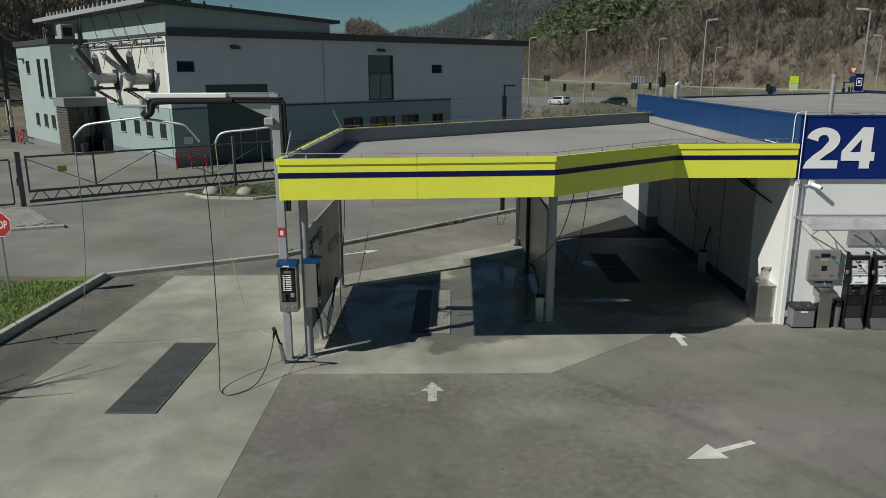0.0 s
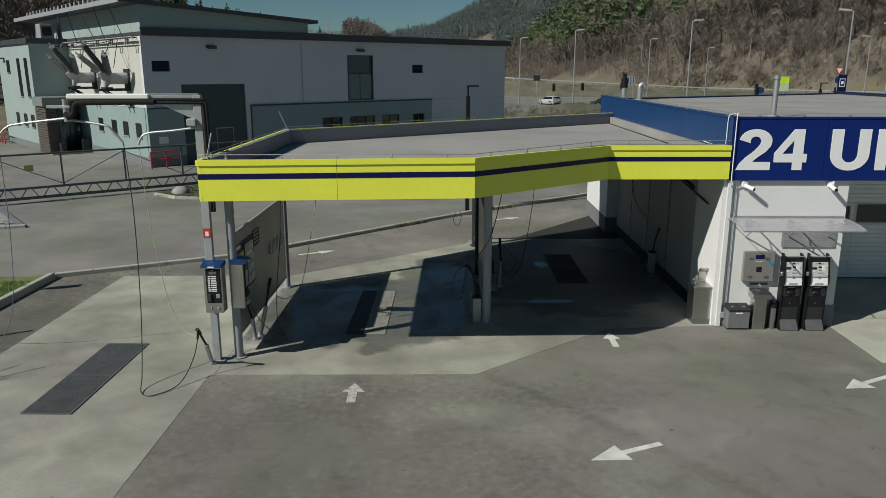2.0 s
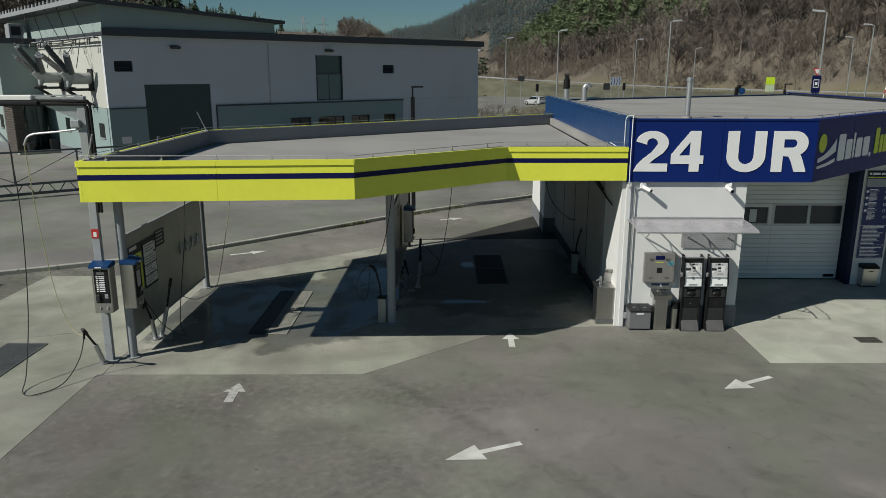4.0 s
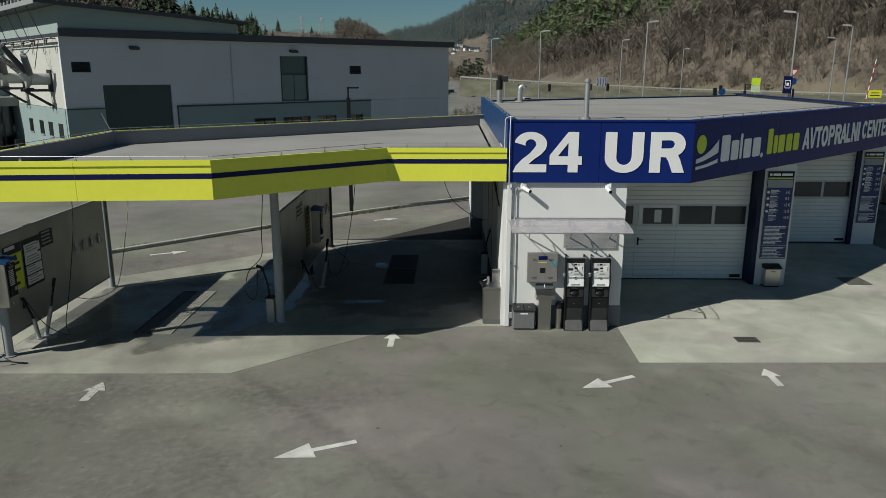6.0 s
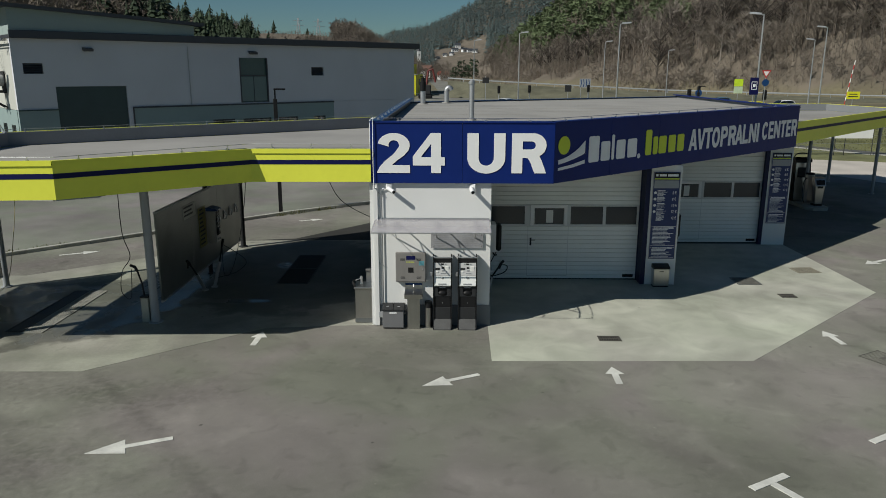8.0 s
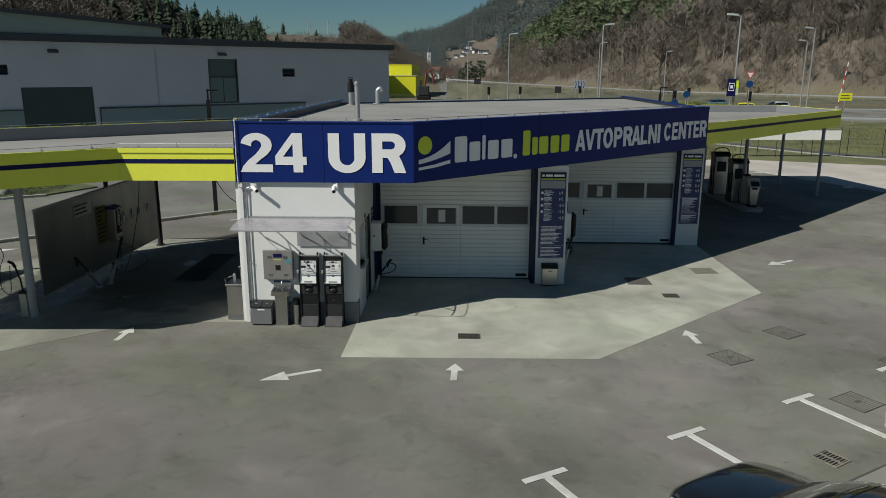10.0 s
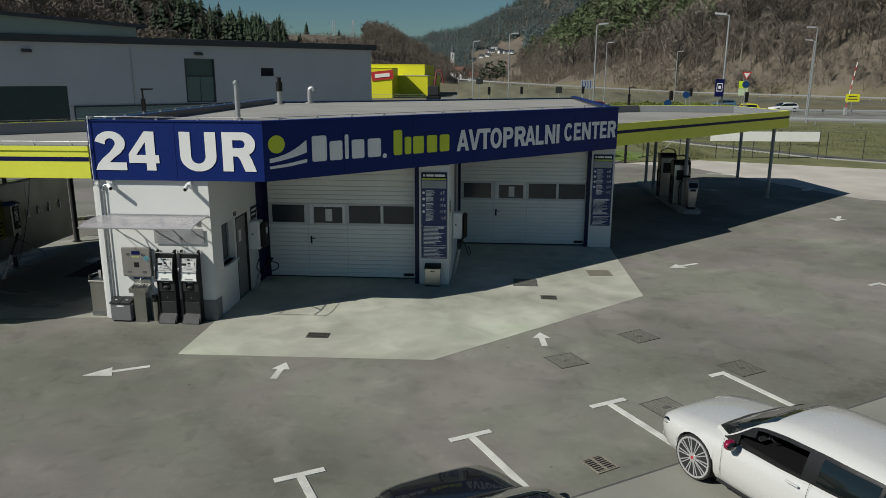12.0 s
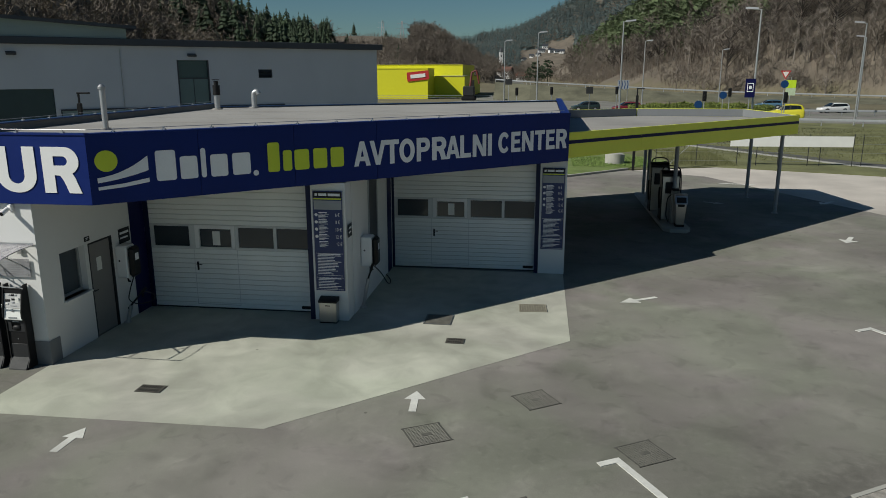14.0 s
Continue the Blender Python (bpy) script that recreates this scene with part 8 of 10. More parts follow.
letters("lettering", "STOP", 0.2, upright(-11.2 - 0.22, 16.85 - 0.052, 1.95 - 0.1, 0), M_PAPER, st, "white letters", 0.002, 0.44, 0.004).matrix_parent_inverse = pose(-11.2, 16.85, 0.1).inverted()


# ---- woods ----
def fast_mesh(name, verts, tris, mat):
    me = bpy.data.meshes.new(name)
    me.vertices.add(len(verts))
    me.vertices.foreach_set("co", np.asarray(verts, np.float32).ravel())
    t = np.asarray(tris, np.int32)
    me.loops.add(t.size)
    me.loops.foreach_set("vertex_index", t.ravel())
    me.polygons.add(len(t))
    me.polygons.foreach_set("loop_start", np.arange(0, t.size, 3, dtype=np.int32))
    me.polygons.foreach_set("loop_total", np.full(len(t), 3, np.int32))
    me.update()
    me.materials.append(mat)
    return me


RNG = np.random.default_rng(7)


def stick(v, f, a, b, r0, r1):
    a, b = np.array(a, float), np.array(b, float)
    d = (b - a) / np.linalg.norm(b - a)
    u = np.cross(d, [0.3, 0.9, 0.31])
    u /= np.linalg.norm(u)
    w = np.cross(d, u)
    k = len(v)
    for p, r in ((a, r0), (b, r1)):
        for ang in (0, 2.09, 4.19):
            v.append(p + (u * math.cos(ang) + w * math.sin(ang)) * r)
    for i in range(3):
        j = (i + 1) % 3
        f += [(k + i, k + j, k + 3 + j), (k + i, k + 3 + j, k + 3 + i)]


def bare_tree(limbs=13, twigs=120, tw=0.05):
    """Leafless broad tree one unit (10 m) high."""
    v, f = [], []
    lean = RNG.normal(0, 0.03, 2)
    top = np.array([lean[0], lean[1], 0.72])
    stick(v, f, (0, 0, -0.05), top * 0.5, 0.018, 0.013)
    stick(v, f, top * 0.5, top, 0.013, 0.006)
    ends = [(top * 0.8, top + [0, 0, 0.2])]
    for _ in range(limbs):
        h = RNG.uniform(0.3, 0.98)
        a = RNG.uniform(0, 6.28)
        ln = RNG.uniform(0.16, 0.34) * (1.25 - 0.6 * h)
        s = top * h
        e = s + np.array([math.cos(a) * ln, math.sin(a) * ln, ln * RNG.uniform(0.6, 1.5)])
        stick(v, f, s, e, 0.008, 0.003)
        ends.append((s, e))
    for _ in range(twigs):
        s, e = ends[RNG.integers(len(ends))]
        p = s + (e - s) * RNG.uniform(0.35, 1.05)
        d = RNG.normal(0, 1, 3)
        d[2] = abs(d[2]) * 0.8 + 0.3
        d = d / np.linalg.norm(d) * RNG.uniform(0.06, 0.17)
        o = np.cross(d, RNG.normal(0, 1, 3))
        o = o / (np.linalg.norm(o) + 1e-9) * tw * 0.1
        k = len(v)
        v += [p - o, p + o, p + d]
        f.append((k, k + 1, k + 2))
    return np.array(v), np.array(f)


def spruce_tree(layers=19, blades=8, fat=0.25):
    v, f = [], []
    stick(v, f, (0, 0, -0.05), (0, 0, 0.95), 0.012, 0.002)
    for i in range(layers):
        t = i / (layers - 1)
        z = 0.1 + 0.86 * t + RNG.uniform(-0.02, 0.02)
        r = (fat * (1 - t) ** 0.8 + 0.012) * RNG.uniform(0.8, 1.15)
        for b in range(blades):
            a = 6.28 * b / blades + RNG.uniform(-0.3, 0.3)
            rr = r * RNG.uniform(0.55, 1.2)
            c, s = math.cos(a), math.sin(a)
            wd = rr * 0.42
            k = len(v)
            v += [np.array((0, 0, z + 0.05)), np.array((c * rr - s * wd, s * rr + c * wd, z - rr * 0.35)), np.array((c * rr + s * wd, s * rr - c * wd, z - rr * 0.35)), np.array((c * rr * 1.2, s * rr * 1.2, z - rr * 0.5))]
            f += [(k, k + 1, k + 2), (k + 1, k + 3, k + 2)]
    return np.array(v), np.array(f)


def pine_tree(clumps=105):
    v, f = [], []
    stick(v, f, (0, 0, -0.05), (0.02, 0.01, 0.9), 0.016, 0.006)
    for _ in range(clumps):
        a, z = RNG.uniform(0, 6.28), RNG.uniform(0.3, 1.0)
        r = 0.22 * math.sqrt(max(0.0, 1 - ((z - 0.62) / 0.42) ** 2)) * RNG.uniform(0.4, 1.1)
        c = np.array((math.cos(a) * r, math.sin(a) * r, z))
        for _ in range(2):
            d1, d2 = RNG.normal(0, 0.038, 3), RNG.normal(0, 0.038, 3)
            d1[2] *= 0.5
            k = len(v)
            v += [c - d1, c + d1 * 0.6 + d2, c + d1 - d2 * 0.6]
            f.append((k, k + 1, k + 2))
    return np.array(v), np.array(f)


def plant(name, kinds, xs, ys, hs, mat, label, category):
    V, F, k = [], [], 0
    zs = hill_height(xs, ys) - 0.1
    for x, y, z, h in zip(xs, ys, zs, hs):
        v, f = kinds[RNG.integers(len(kinds))]
        a = RNG.uniform(0, 6.28)
        c, s = math.cos(a), math.sin(a)
        wd = h * RNG.uniform(0.85, 1.25)
        V.append(np.column_stack([(v[:, 0] * c - v[:, 1] * s) * wd + x, (v[:, 0] * s + v[:, 1] * c) * wd + y, v[:, 2] * h + z]))
        F.append(f + k)
        k += len(v)
    ob = new(name, fast_mesh(name, np.concatenate(V), np.concatenate(F), mat))
    return tagged(ob, label, category, "", "stuff")


BARE = [bare_tree(15, 190, 0.06) for _ in range(9)]
BARE_LIGHT = [bare_tree(7, 84, 0.1) for _ in range(7)]
BRUSH = [bare_tree(2, 40, 0.09) for _ in range(6)]
BARE_FINE = [bare_tree(12, 150, 0.05) for _ in range(5)]
BIG_BARE = [bare_tree(26, 150, 0.05) for _ in range(6)]
SPRUCE = [spruce_tree() for _ in range(6)]
SPRUCE_SMALL = [spruce_tree(4, 4, 0.25) for _ in range(5)]
PINE = [pine_tree(98) for _ in range(7)]

# slope beyond the main road
n = 21000
xs, ys = RNG.uniform(16, 360, n), 70 + 570 * RNG.uniform(0, 1, n) ** 1.5
inn = -off_line(xs, ys, FOOT_RIGHT)
az = np.degrees(np.arctan2(xs - 10, ys))
ok = (inn > 0.5) & (inn < 26 + 0.16 * np.hypot(xs, ys)) & (az < 36) & (az > 1)
xs, ys, inn, az = xs[ok], ys[ok], inn[ok], az[ok]
pick = RNG.uniform(0, 1, len(xs))
greenish = np.clip((ys - 225) / 120, 0, 1) * np.clip((inn - 12) / 18, 0, 1) * 0.66
gp_ = pick < greenish
plant("pine_wood", PINE, xs[gp_], ys[gp_], RNG.uniform(7, 14, gp_.sum()), M_PINE, "green pines among bare trees on the valley slope", "trees")
nb_ = ~gp_
hs = np.where(inn[nb_] < 9, RNG.uniform(3, 6, nb_.sum()), RNG.uniform(6, 13, nb_.sum()))
half = RNG.uniform(0, 1, nb_.sum()) < 0.78
near = ys[nb_] < 215
for pickd, kinds in ((near, BARE), (~near, BARE_LIGHT)):
    plant("bare_wood", kinds, xs[nb_][half & pickd], ys[nb_][half & pickd], hs[half & pickd], M_TWIG, "brown leafless wood covering the steep slope", "trees")
    plant("bare_wood", kinds, xs[nb_][~half & pickd], ys[nb_][~half & pickd], hs[~half & pickd], M_TWIG_PALE, "pale grey leafless trees on the steep slope", "trees")

# large dark old trees low on the slope
n = 900
xs, ys = RNG.uniform(40, 260, n), RNG.uniform(110, 330, n)
inn = -off_line(xs, ys, FOOT_RIGHT)
ok = (inn > 6) & (inn < 34) & (RNG.uniform(0, 1, n) < 0.4)
plant("bare_wood", BIG_BARE, xs[ok], ys[ok], RNG.uniform(11, 17, ok.sum()), M_BARK, "tall dark leafless trees low on the slope", "trees")

# undergrowth that closes the slope between the trunks
n = 37000
xs, ys = RNG.uniform(30, 270, n), 80 + 330 * RNG.uniform(0, 1, n) ** 1.3
inn = -off_line(xs, ys, FOOT_RIGHT)
az = np.degrees(np.arctan2(xs - 10, ys))
ok = (inn > 2 + RNG.uniform(-4, 4, n)) & (inn < 60) & (az < 36)
xs, ys = xs[ok], ys[ok]
rust = RNG.uniform(0, 1, len(xs)) < 0.45
plant("undergrowth", BRUSH, xs[~rust], ys[~rust], RNG.uniform(2.0, 5.0, (~rust).sum()), M_TWIG, "tangled bare undergrowth on the slope", "shrubs")
plant("undergrowth", BRUSH, xs[rust], ys[rust], RNG.uniform(1.5, 4.0, rust.sum()), M_RUST, "russet brambles and beech brush on the slope", "shrubs")

# wooded hill behind the substation
n = 6400
xs, ys = RNG.uniform(-300, -60, n), RNG.uniform(50, 430, n)
inn = off_line(xs, ys, FOOT_LEFT)
ok = (inn > 1) & (inn < 30 + 0.22 * np.hypot(xs, ys))
xs, ys, inn = xs[ok], ys[ok], inn[ok]
con = RNG.uniform(0, 1, len(xs)) < np.where((xs > -125) & (ys > 230) & (inn < 40), 0.4, 0.0)
plant("spruce_wood", SPRUCE, xs[con], ys[con], RNG.uniform(9, 19, con.sum()), M_SPRUCE, "dark spruces on the shaded hillside", "trees")
keep = ~con
pale = RNG.uniform(0, 1, len(xs)) < 0.2
plant("bare_wood", BARE_LIGHT, xs[keep & ~pale], ys[keep & ~pale], RNG.uniform(7, 14, (keep & ~pale).sum()), M_TWIG, "bare brown trees on the shaded hillside", "trees")
plant("bare_wood", BARE_LIGHT, xs[keep & pale], ys[keep & pale], RNG.uniform(7, 14, (keep & pale).sum()), M_TWIG_PALE, "pale bare trees on the shaded hillside", "trees")

# ridge across the valley
n = 1500
a_, r_ = np.radians(RNG.uniform(-17, -2.6, n)), RNG.uniform(385, 520, n)
xs, ys = 10 + r_ * np.sin(a_), r_ * np.cos(a_)
crest_h = np.interp(np.degrees(a_), [-17, -9.4, -8.9, -7.0, -6.0, -2.6], [1.5, 1.7, 11, 11, 9, 7])
plant("bare_wood", BARE_LIGHT, xs, ys, crest_h * RNG.uniform(0.7, 1.2, n), M_TWIG, "low brown scrub and trees on the far ridge", "trees")
n = 12
a_, r_ = np.radians(RNG.uniform(-15.5, -7, n)), RNG.uniform(395, 480, n)
plant("spruce_wood", SPRUCE, 10 + r_ * np.sin(a_), r_ * np.cos(a_), RNG.uniform(4, 8, n), M_SPRUCE, "scattered spruces on the far ridge", "trees")

n = 850
a_, r_ = np.radians(RNG.uniform(-15, -2.6, n)), RNG.uniform(366, 428, n)
plant("bare_wood", BARE_LIGHT, 10 + r_ * np.sin(a_), r_ * np.cos(a_), RNG.uniform(4, 8, n), M_TWIG, "brown leafless wood on the face of the ridge", "trees")
n = 120
xs, ys = RNG.uniform(-42, 6, n), RNG.uniform(560, 625, n)
plant("bare_wood", BARE_LIGHT, xs, ys, RNG.uniform(9, 14, n), M_TWIG, "tall bare trees before the church", "trees")
n = 700
a_, r_ = np.radians(RNG.uniform(-17, -9, n)), RNG.uniform(400, 475, n)
plant("scrub", BRUSH, 10 + r_ * np.sin(a_), r_ * np.cos(a_), RNG.uniform(1.0, 2.6, n), M_RUST, "low russet scrub on the open ridge", "shrubs")
n = 130
a_, r_ = np.radians(RNG.uniform(-19, -14.6, n)), RNG.uniform(285, 360, n)
plant("spruce_wood", SPRUCE, 10 + r_ * np.sin(a_), r_ * np.cos(a_), RNG.uniform(13, 23, n), M_SPRUCE, "dark spruces at the foot of the hillside", "trees")
n = 7000
xs, ys = RNG.uniform(60, 230, n), RNG.uniform(90, 240, n)
inn = -off_line(xs, ys, FOOT_RIGHT)
ok = (inn > 1) & (inn < 17) & (RNG.uniform(0, 1, n) < 0.75)
plant("undergrowth", BRUSH, xs[ok], ys[ok], RNG.uniform(1.2, 3.6, ok.sum()), M_TWIG, "low bare brush along the foot of the slope", "shrubs")

# mountain that closes the valley
n = 9000
a_, r_ = np.radians(RNG.uniform(-8, 9, n)), RNG.uniform(810, 1290, n)
xs, ys = 10 + r_ * np.sin(a_), r_ * np.cos(a_)
clear = (r_ < 985) & (a_ > math.radians(-1.4)) & (a_ < math.radians(2.6))
xs, ys, n = xs[~clear], ys[~clear], int((~clear).sum())
sp = RNG.uniform(0, 1, n) < 0.78
plant("spruce_wood", SPRUCE_SMALL, xs[sp], ys[sp], RNG.uniform(9, 16, sp.sum()), M_HAZEWOOD, "distant conifer forest on the mountain, haze in its colour", "trees")
plant("bare_wood", BRUSH, xs[~sp], ys[~sp], RNG.uniform(8, 13, (~sp).sum()), M_TWIG, "distant leafless forest on the mountain", "trees")

# trees about the village
n = 420
xs, ys = RNG.uniform(-40, 24, n), RNG.uniform(430, 640, n)
plant("bare_wood", BARE_LIGHT, xs, ys, RNG.uniform(4, 9, n), M_TWIG, "bare trees about the far village", "trees")
plant("pine_wood", PINE, np.array([14.0, 17.0, 20.0, 10.0]), np.array([385.0, 392.0, 380.0, 400.0]), np.array([11.0, 9.0, 12.0, 8.0]), M_SPRUCE, "dark conifers by the far road", "trees")

# scrub by the main road
n = 260
xs, ys = RNG.uniform(6, 30, n), RNG.uniform(66, 96, n)
plant("scrub", BARE_FINE, xs, ys, RNG.uniform(0.6, 1.8, n), M_TWIG, "low bare scrub on the road bank", "shrubs")


def turf(name, count, region, hlo, hhi, mat, label, z=0.1, thick=1.0):
    V, F = [], []
    while len(F) < count:
        x, y = RNG.uniform(region[0], region[1]), RNG.uniform(region[2], region[3])
        h, a, w = RNG.uniform(hlo, hhi), RNG.uniform(0, 6.28), RNG.uniform(0.006, 0.014) * thick
        l = RNG.normal(0, 0.03 * thick, 2)
        k = len(V)
        V += [(x - w * math.cos(a), y - w * math.sin(a), z), (x + w * math.cos(a), y + w * math.sin(a), z), (x + l[0], y + l[1], z + h)]
        F.append((k, k + 1, k + 2))
    return tagged(new(name, fast_mesh(name, V, F, mat)), label, "grass", "", "stuff")


turf("grass", 26000, (-15, -10.0, 12.5, 18.2), 0.03, 0.1, M_GRASS, "short green grass blades behind the kerb")
turf("grass", 5000, (-12.2, -7.8, 31.9, 35.5), 0.03, 0.09, M_DULLTURF, "short green grass blades on the turf corner", 0.05)
turf("grass", 9000, (27.5, 31.5, 50.2, 60), 0.06, 0.22, M_DRYGRASS, "tufty dry grass on the bank", -0.02)
turf("grass", 9000, (41.5, 55, 52.0, 75), 0.06, 0.25, M_DRYGRASS, "tufty dry grass beyond the path", -0.02)
turf("grass", 12000, (21.2, 26.0, 48.6, 54), 0.04, 0.12, M_GRASS, "green lawn blades beside the well ring", 0.03)
turf("grass", 16000, (29, 62, 54, 84), 0.05, 0.15, M_DRYGRASS, "rough uneven grass on the road bank", -0.03, 3.0)


def weeds(name, p, q, count, label):
    """Tufts that creep over the kerb in clumps."""
    V, F = [], []
    p, q = np.array(p, float), np.array(q, float)
    d = (q - p) / np.linalg.norm(q - p)
    o = np.array((-d[1], d[0]))
    mids = RNG.uniform(0, np.linalg.norm(q - p), count // 30)
    for m_ in mids:
        for _ in range(30):
            c = p + d * (m_ + RNG.normal(0, 0.16)) + o * (0.14 + abs(RNG.normal(0, 0.05)))
            a, w = RNG.uniform(0, 6.28), 0.012
            k = len(V)
            V += [(c[0] - w * math.cos(a), c[1] - w * math.sin(a), 0.0), (c[0] + w * math.cos(a), c[1] + w * math.sin(a), 0.0), (c[0] + RNG.normal(0, 0.05), c[1] + RNG.normal(0, 0.05), RNG.uniform(0.1, 0.2))]
            F.append((k, k + 1, k + 2))
    return tagged(new(name, fast_mesh(name, V, F, M_DRYGRASS)), label, "weeds", "", "stuff")


weeds("weeds", (-5.45, 21.3), (7.6, 32.95), 750, "dry weed tufts along the street kerb")
weeds("weeds", (7.6, 32.95), (20.9, 44.25), 700, "dry weed tufts along the street kerb")


def young_tree(x, y, h, z, label):
    t = thing("young_tree", (x, y, z), 25, label, "tree")
    v, f = bare_tree(9, 0)
    part("trunk", fast_mesh("trunk", v * h, f, M_TWIG), M_TWIG, t)
    v, f = bare_tree(3, 300, 0.016)
    part("crown", fast_mesh("crown", v * h, f, M_TWIG), M_TWIG, t)
    return t


young_tree(-10.5, 10.15, 3.5, 0.1, "young leafless tree on the verge")

# hedge ring of the roundabout
V, F = [], []
for _ in range(22000):
    a, q = RNG.uniform(0, 6.28), math.sqrt(RNG.uniform(0, 1))
    x, y = 40 + 9.4 * q * math.cos(a), 106 + 5 * q * math.sin(a)
    z = 1.75 * RNG.uniform(0, 1) ** 0.5 * (1 - 0.2 * q * q) * (0.94 + 0.06 * math.sin(x * 1.7))
    d1, d2 = RNG.normal(0, 0.13, 3), RNG.normal(0, 0.13, 3)
    k = len(V)
    V += [(x, y, z), (x + d1[0], y + d1[1], z + d1[2]), (x + d2[0], y + d2[1], z + d2[2])]
    F.append((k, k + 1, k + 2))
tagged(new("hedge", fast_mesh("hedge", V, F, M_HEDGE)), "clipped green shrubs on the roundabout", "shrubs", "", "stuff")


# ---- street furniture and distance ----
def street_lamp(x, y, h, rz=0):
    s = thing("street_lamp", (x, y, 0), rz, "tall galvanised street lamp with a flat lantern", "street lamp", "street lamps")
    part("pole", Geo().cyl((0, 0, 0), (0, 0, h), 0.11, 10, 0.06), M_STEEL, s)
    part("arm", Geo().tube([(0, 0, h - 0.05), (0.5, 0, h + 0.08)], 0.05, 8), M_STEEL, s)
    part("lantern", Geo().side_prism([(-0.2, 0.0), (0.2, 0.0), (0.12, 0.16), (-0.12, 0.16)], 0, 0.95).moved(Matrix.Translation((0.25, 0, h - 0.02)) @ pose(0, 0, 0, 0, -5)), M_PAINTED, s)
    return s


for lx, ly, lh, lr in ((12.6, 125.1, 10.7, 0), (18.2, 103.7, 10.85, 0), (35.3, 129.6, 10.7, 0), (27.0, 81.4, 10.7, 10), (51.8, 148.7, 9.8, 0), (36.3, 66.7, 10.6, 170), (59.9, 106.1, 10.1, 180), (53.2, 89.4, 10.8, 180)):
    street_lamp(lx, ly, lh, lr)


def yard_lamp(x, y, h, rz):
    s = thing("yard_lamp", (x, y, 0), rz, "dark square lamp post with a small tilted head", "lamp post", "yard lamps")
    part("post", Geo().box(-0.075, 0.075, -0.075, 0.075, 0, h - 0.35, 0.01), M_BLACK, s)
    part("neck", Geo().box(-0.03, 0.03, -0.03, 0.03, h - 0.35, h), M_BLACK, s)
    part("head", Geo().box(-0.05, 0.42, -0.1, 0.1, h, h + 0.06, 0.02), M_BLACK, s)
    return s


yard_lamp(1.82, 28.8, 4.95, 10)
yard_lamp(24.7, 47.4, 4.75, 0)

# fence with banner along the bank
fen = thing("wire_fence", (26.5, 50.8, 0), 2, "thin wire fence with steel posts on the bank", "fence")
for k in range(9):
    part("post", Geo().cyl((k * 2.5, 0, -0.05), (k * 2.5, 0, 1.9), 0.025, 8), M_DARKSTEEL, fen)
part("stay", Geo().tube([(2.5, 0, 1.7), (0.9, 0.1, 0.0)], 0.02, 6), M_PAINTED, fen)
for zz in (0.25, 0.8, 1.35, 1.85):
    part("wire", Geo().cyl((0, -0.035, zz), (20, -0.035, zz), 0.006, 5), M_STEEL, fen)
ban = thing("banner", (32.6, 51.55, 1.07), 1.5, "blank white banner stretched along the fence", "banner")
part("sheet", Geo().box(-1.6, 5.75, -0.62, -0.6, 0.1, 0.76), M_PAPER, ban)
part("post", Geo().cyl((0.05, -0.57, -1.09), (0.05, -0.57, 0.9), 0.025, 8), M_DARKSTEEL, ban)
part("post", Geo().cyl((3.15, -0.57, -1.09), (3.15, -0.57, 0.9), 0.025, 8), M_DARKSTEEL, ban)
part("post", Geo().cyl((5.8, -0.57, -1.09), (5.8, -0.57, 0.9), 0.025, 8), M_DARKSTEEL, ban)
ring = tagged(part("well_ring", Geo().cyl((23.9, 50.6, -0.05), (23.9, 50.6, 0.62), 0.62, 24).cyl((23.9, 50.6, 0.621), (23.9, 50.6, 0.68), 0.5, 24), M_KERB), "round concrete well ring on the grass", "well")


def guard_rail(p, q, label="long galvanised guard rail on short posts", za=0.0, zb=0.0):
    p, q = Vector((*p, 0)), Vector((*q, 0))
    ln = (q - p).length
    g = thing("guard_rail", (p.x, p.y, 0), math.degrees(math.atan2(q.y - p.y, q.x - p.x)), label, "guard rail", "guard rails")
    g.matrix_basis = pose(p.x, p.y, za, 0, math.degrees(math.atan2(za - zb, ln)), math.degrees(math.atan2(q.y - p.y, q.x - p.x)))
    part("rail", Geo().side_prism([(0, 0.5), (0.06, 0.54), (0.02, 0.62), (0.06, 0.7), (0, 0.76), (-0.03, 0.62)], 0, ln), M_PAINTED, g)
    for k in range(int(ln / 4) + 1):
        part("post", Geo().box(k * 4 - 0.05, k * 4 + 0.05, 0.06, 0.14, -0.05, 0.74), M_STEEL, g)
    return g


guard_rail((13, 93), (38, 92))
guard_rail((38, 92), (62, 84))
guard_rail((62, 84), (100, 62))
guard_rail((47, 109.5), (84, 106))
CREST = [(8, 172, 3.6), (16, 168, 3.1), (36, 165, 2.1), (56, 162, 1.2), (92, 150, 0.5), (150, 128, 0.2)]
bank = Geo()
bank.v = [(x, y + dy, z * f - 0.05 * (1 - f)) for x, y, z in CREST for dy, f in ((-7, 0), (-3, 0.6), (0, 1), (8, 1), (14, 0))]
bank.f = [(i * 5 + j, i * 5 + j + 1, i * 5 + j + 6, i * 5 + j + 5) for i in range(len(CREST) - 1) for j in range(4)] + [(0, 1, 2, 3, 4)]
setting("road_bank", bank, M_BANKGRASS, "dry grass embankment carrying the upper road", "embankment", 0)
for (xa, ya, za), (xb, yb, zb) in zip(CREST, CREST[1:]):
    guard_rail((xa, ya), (xb, yb), "long galvanised guard rail on the embankment", za, zb)


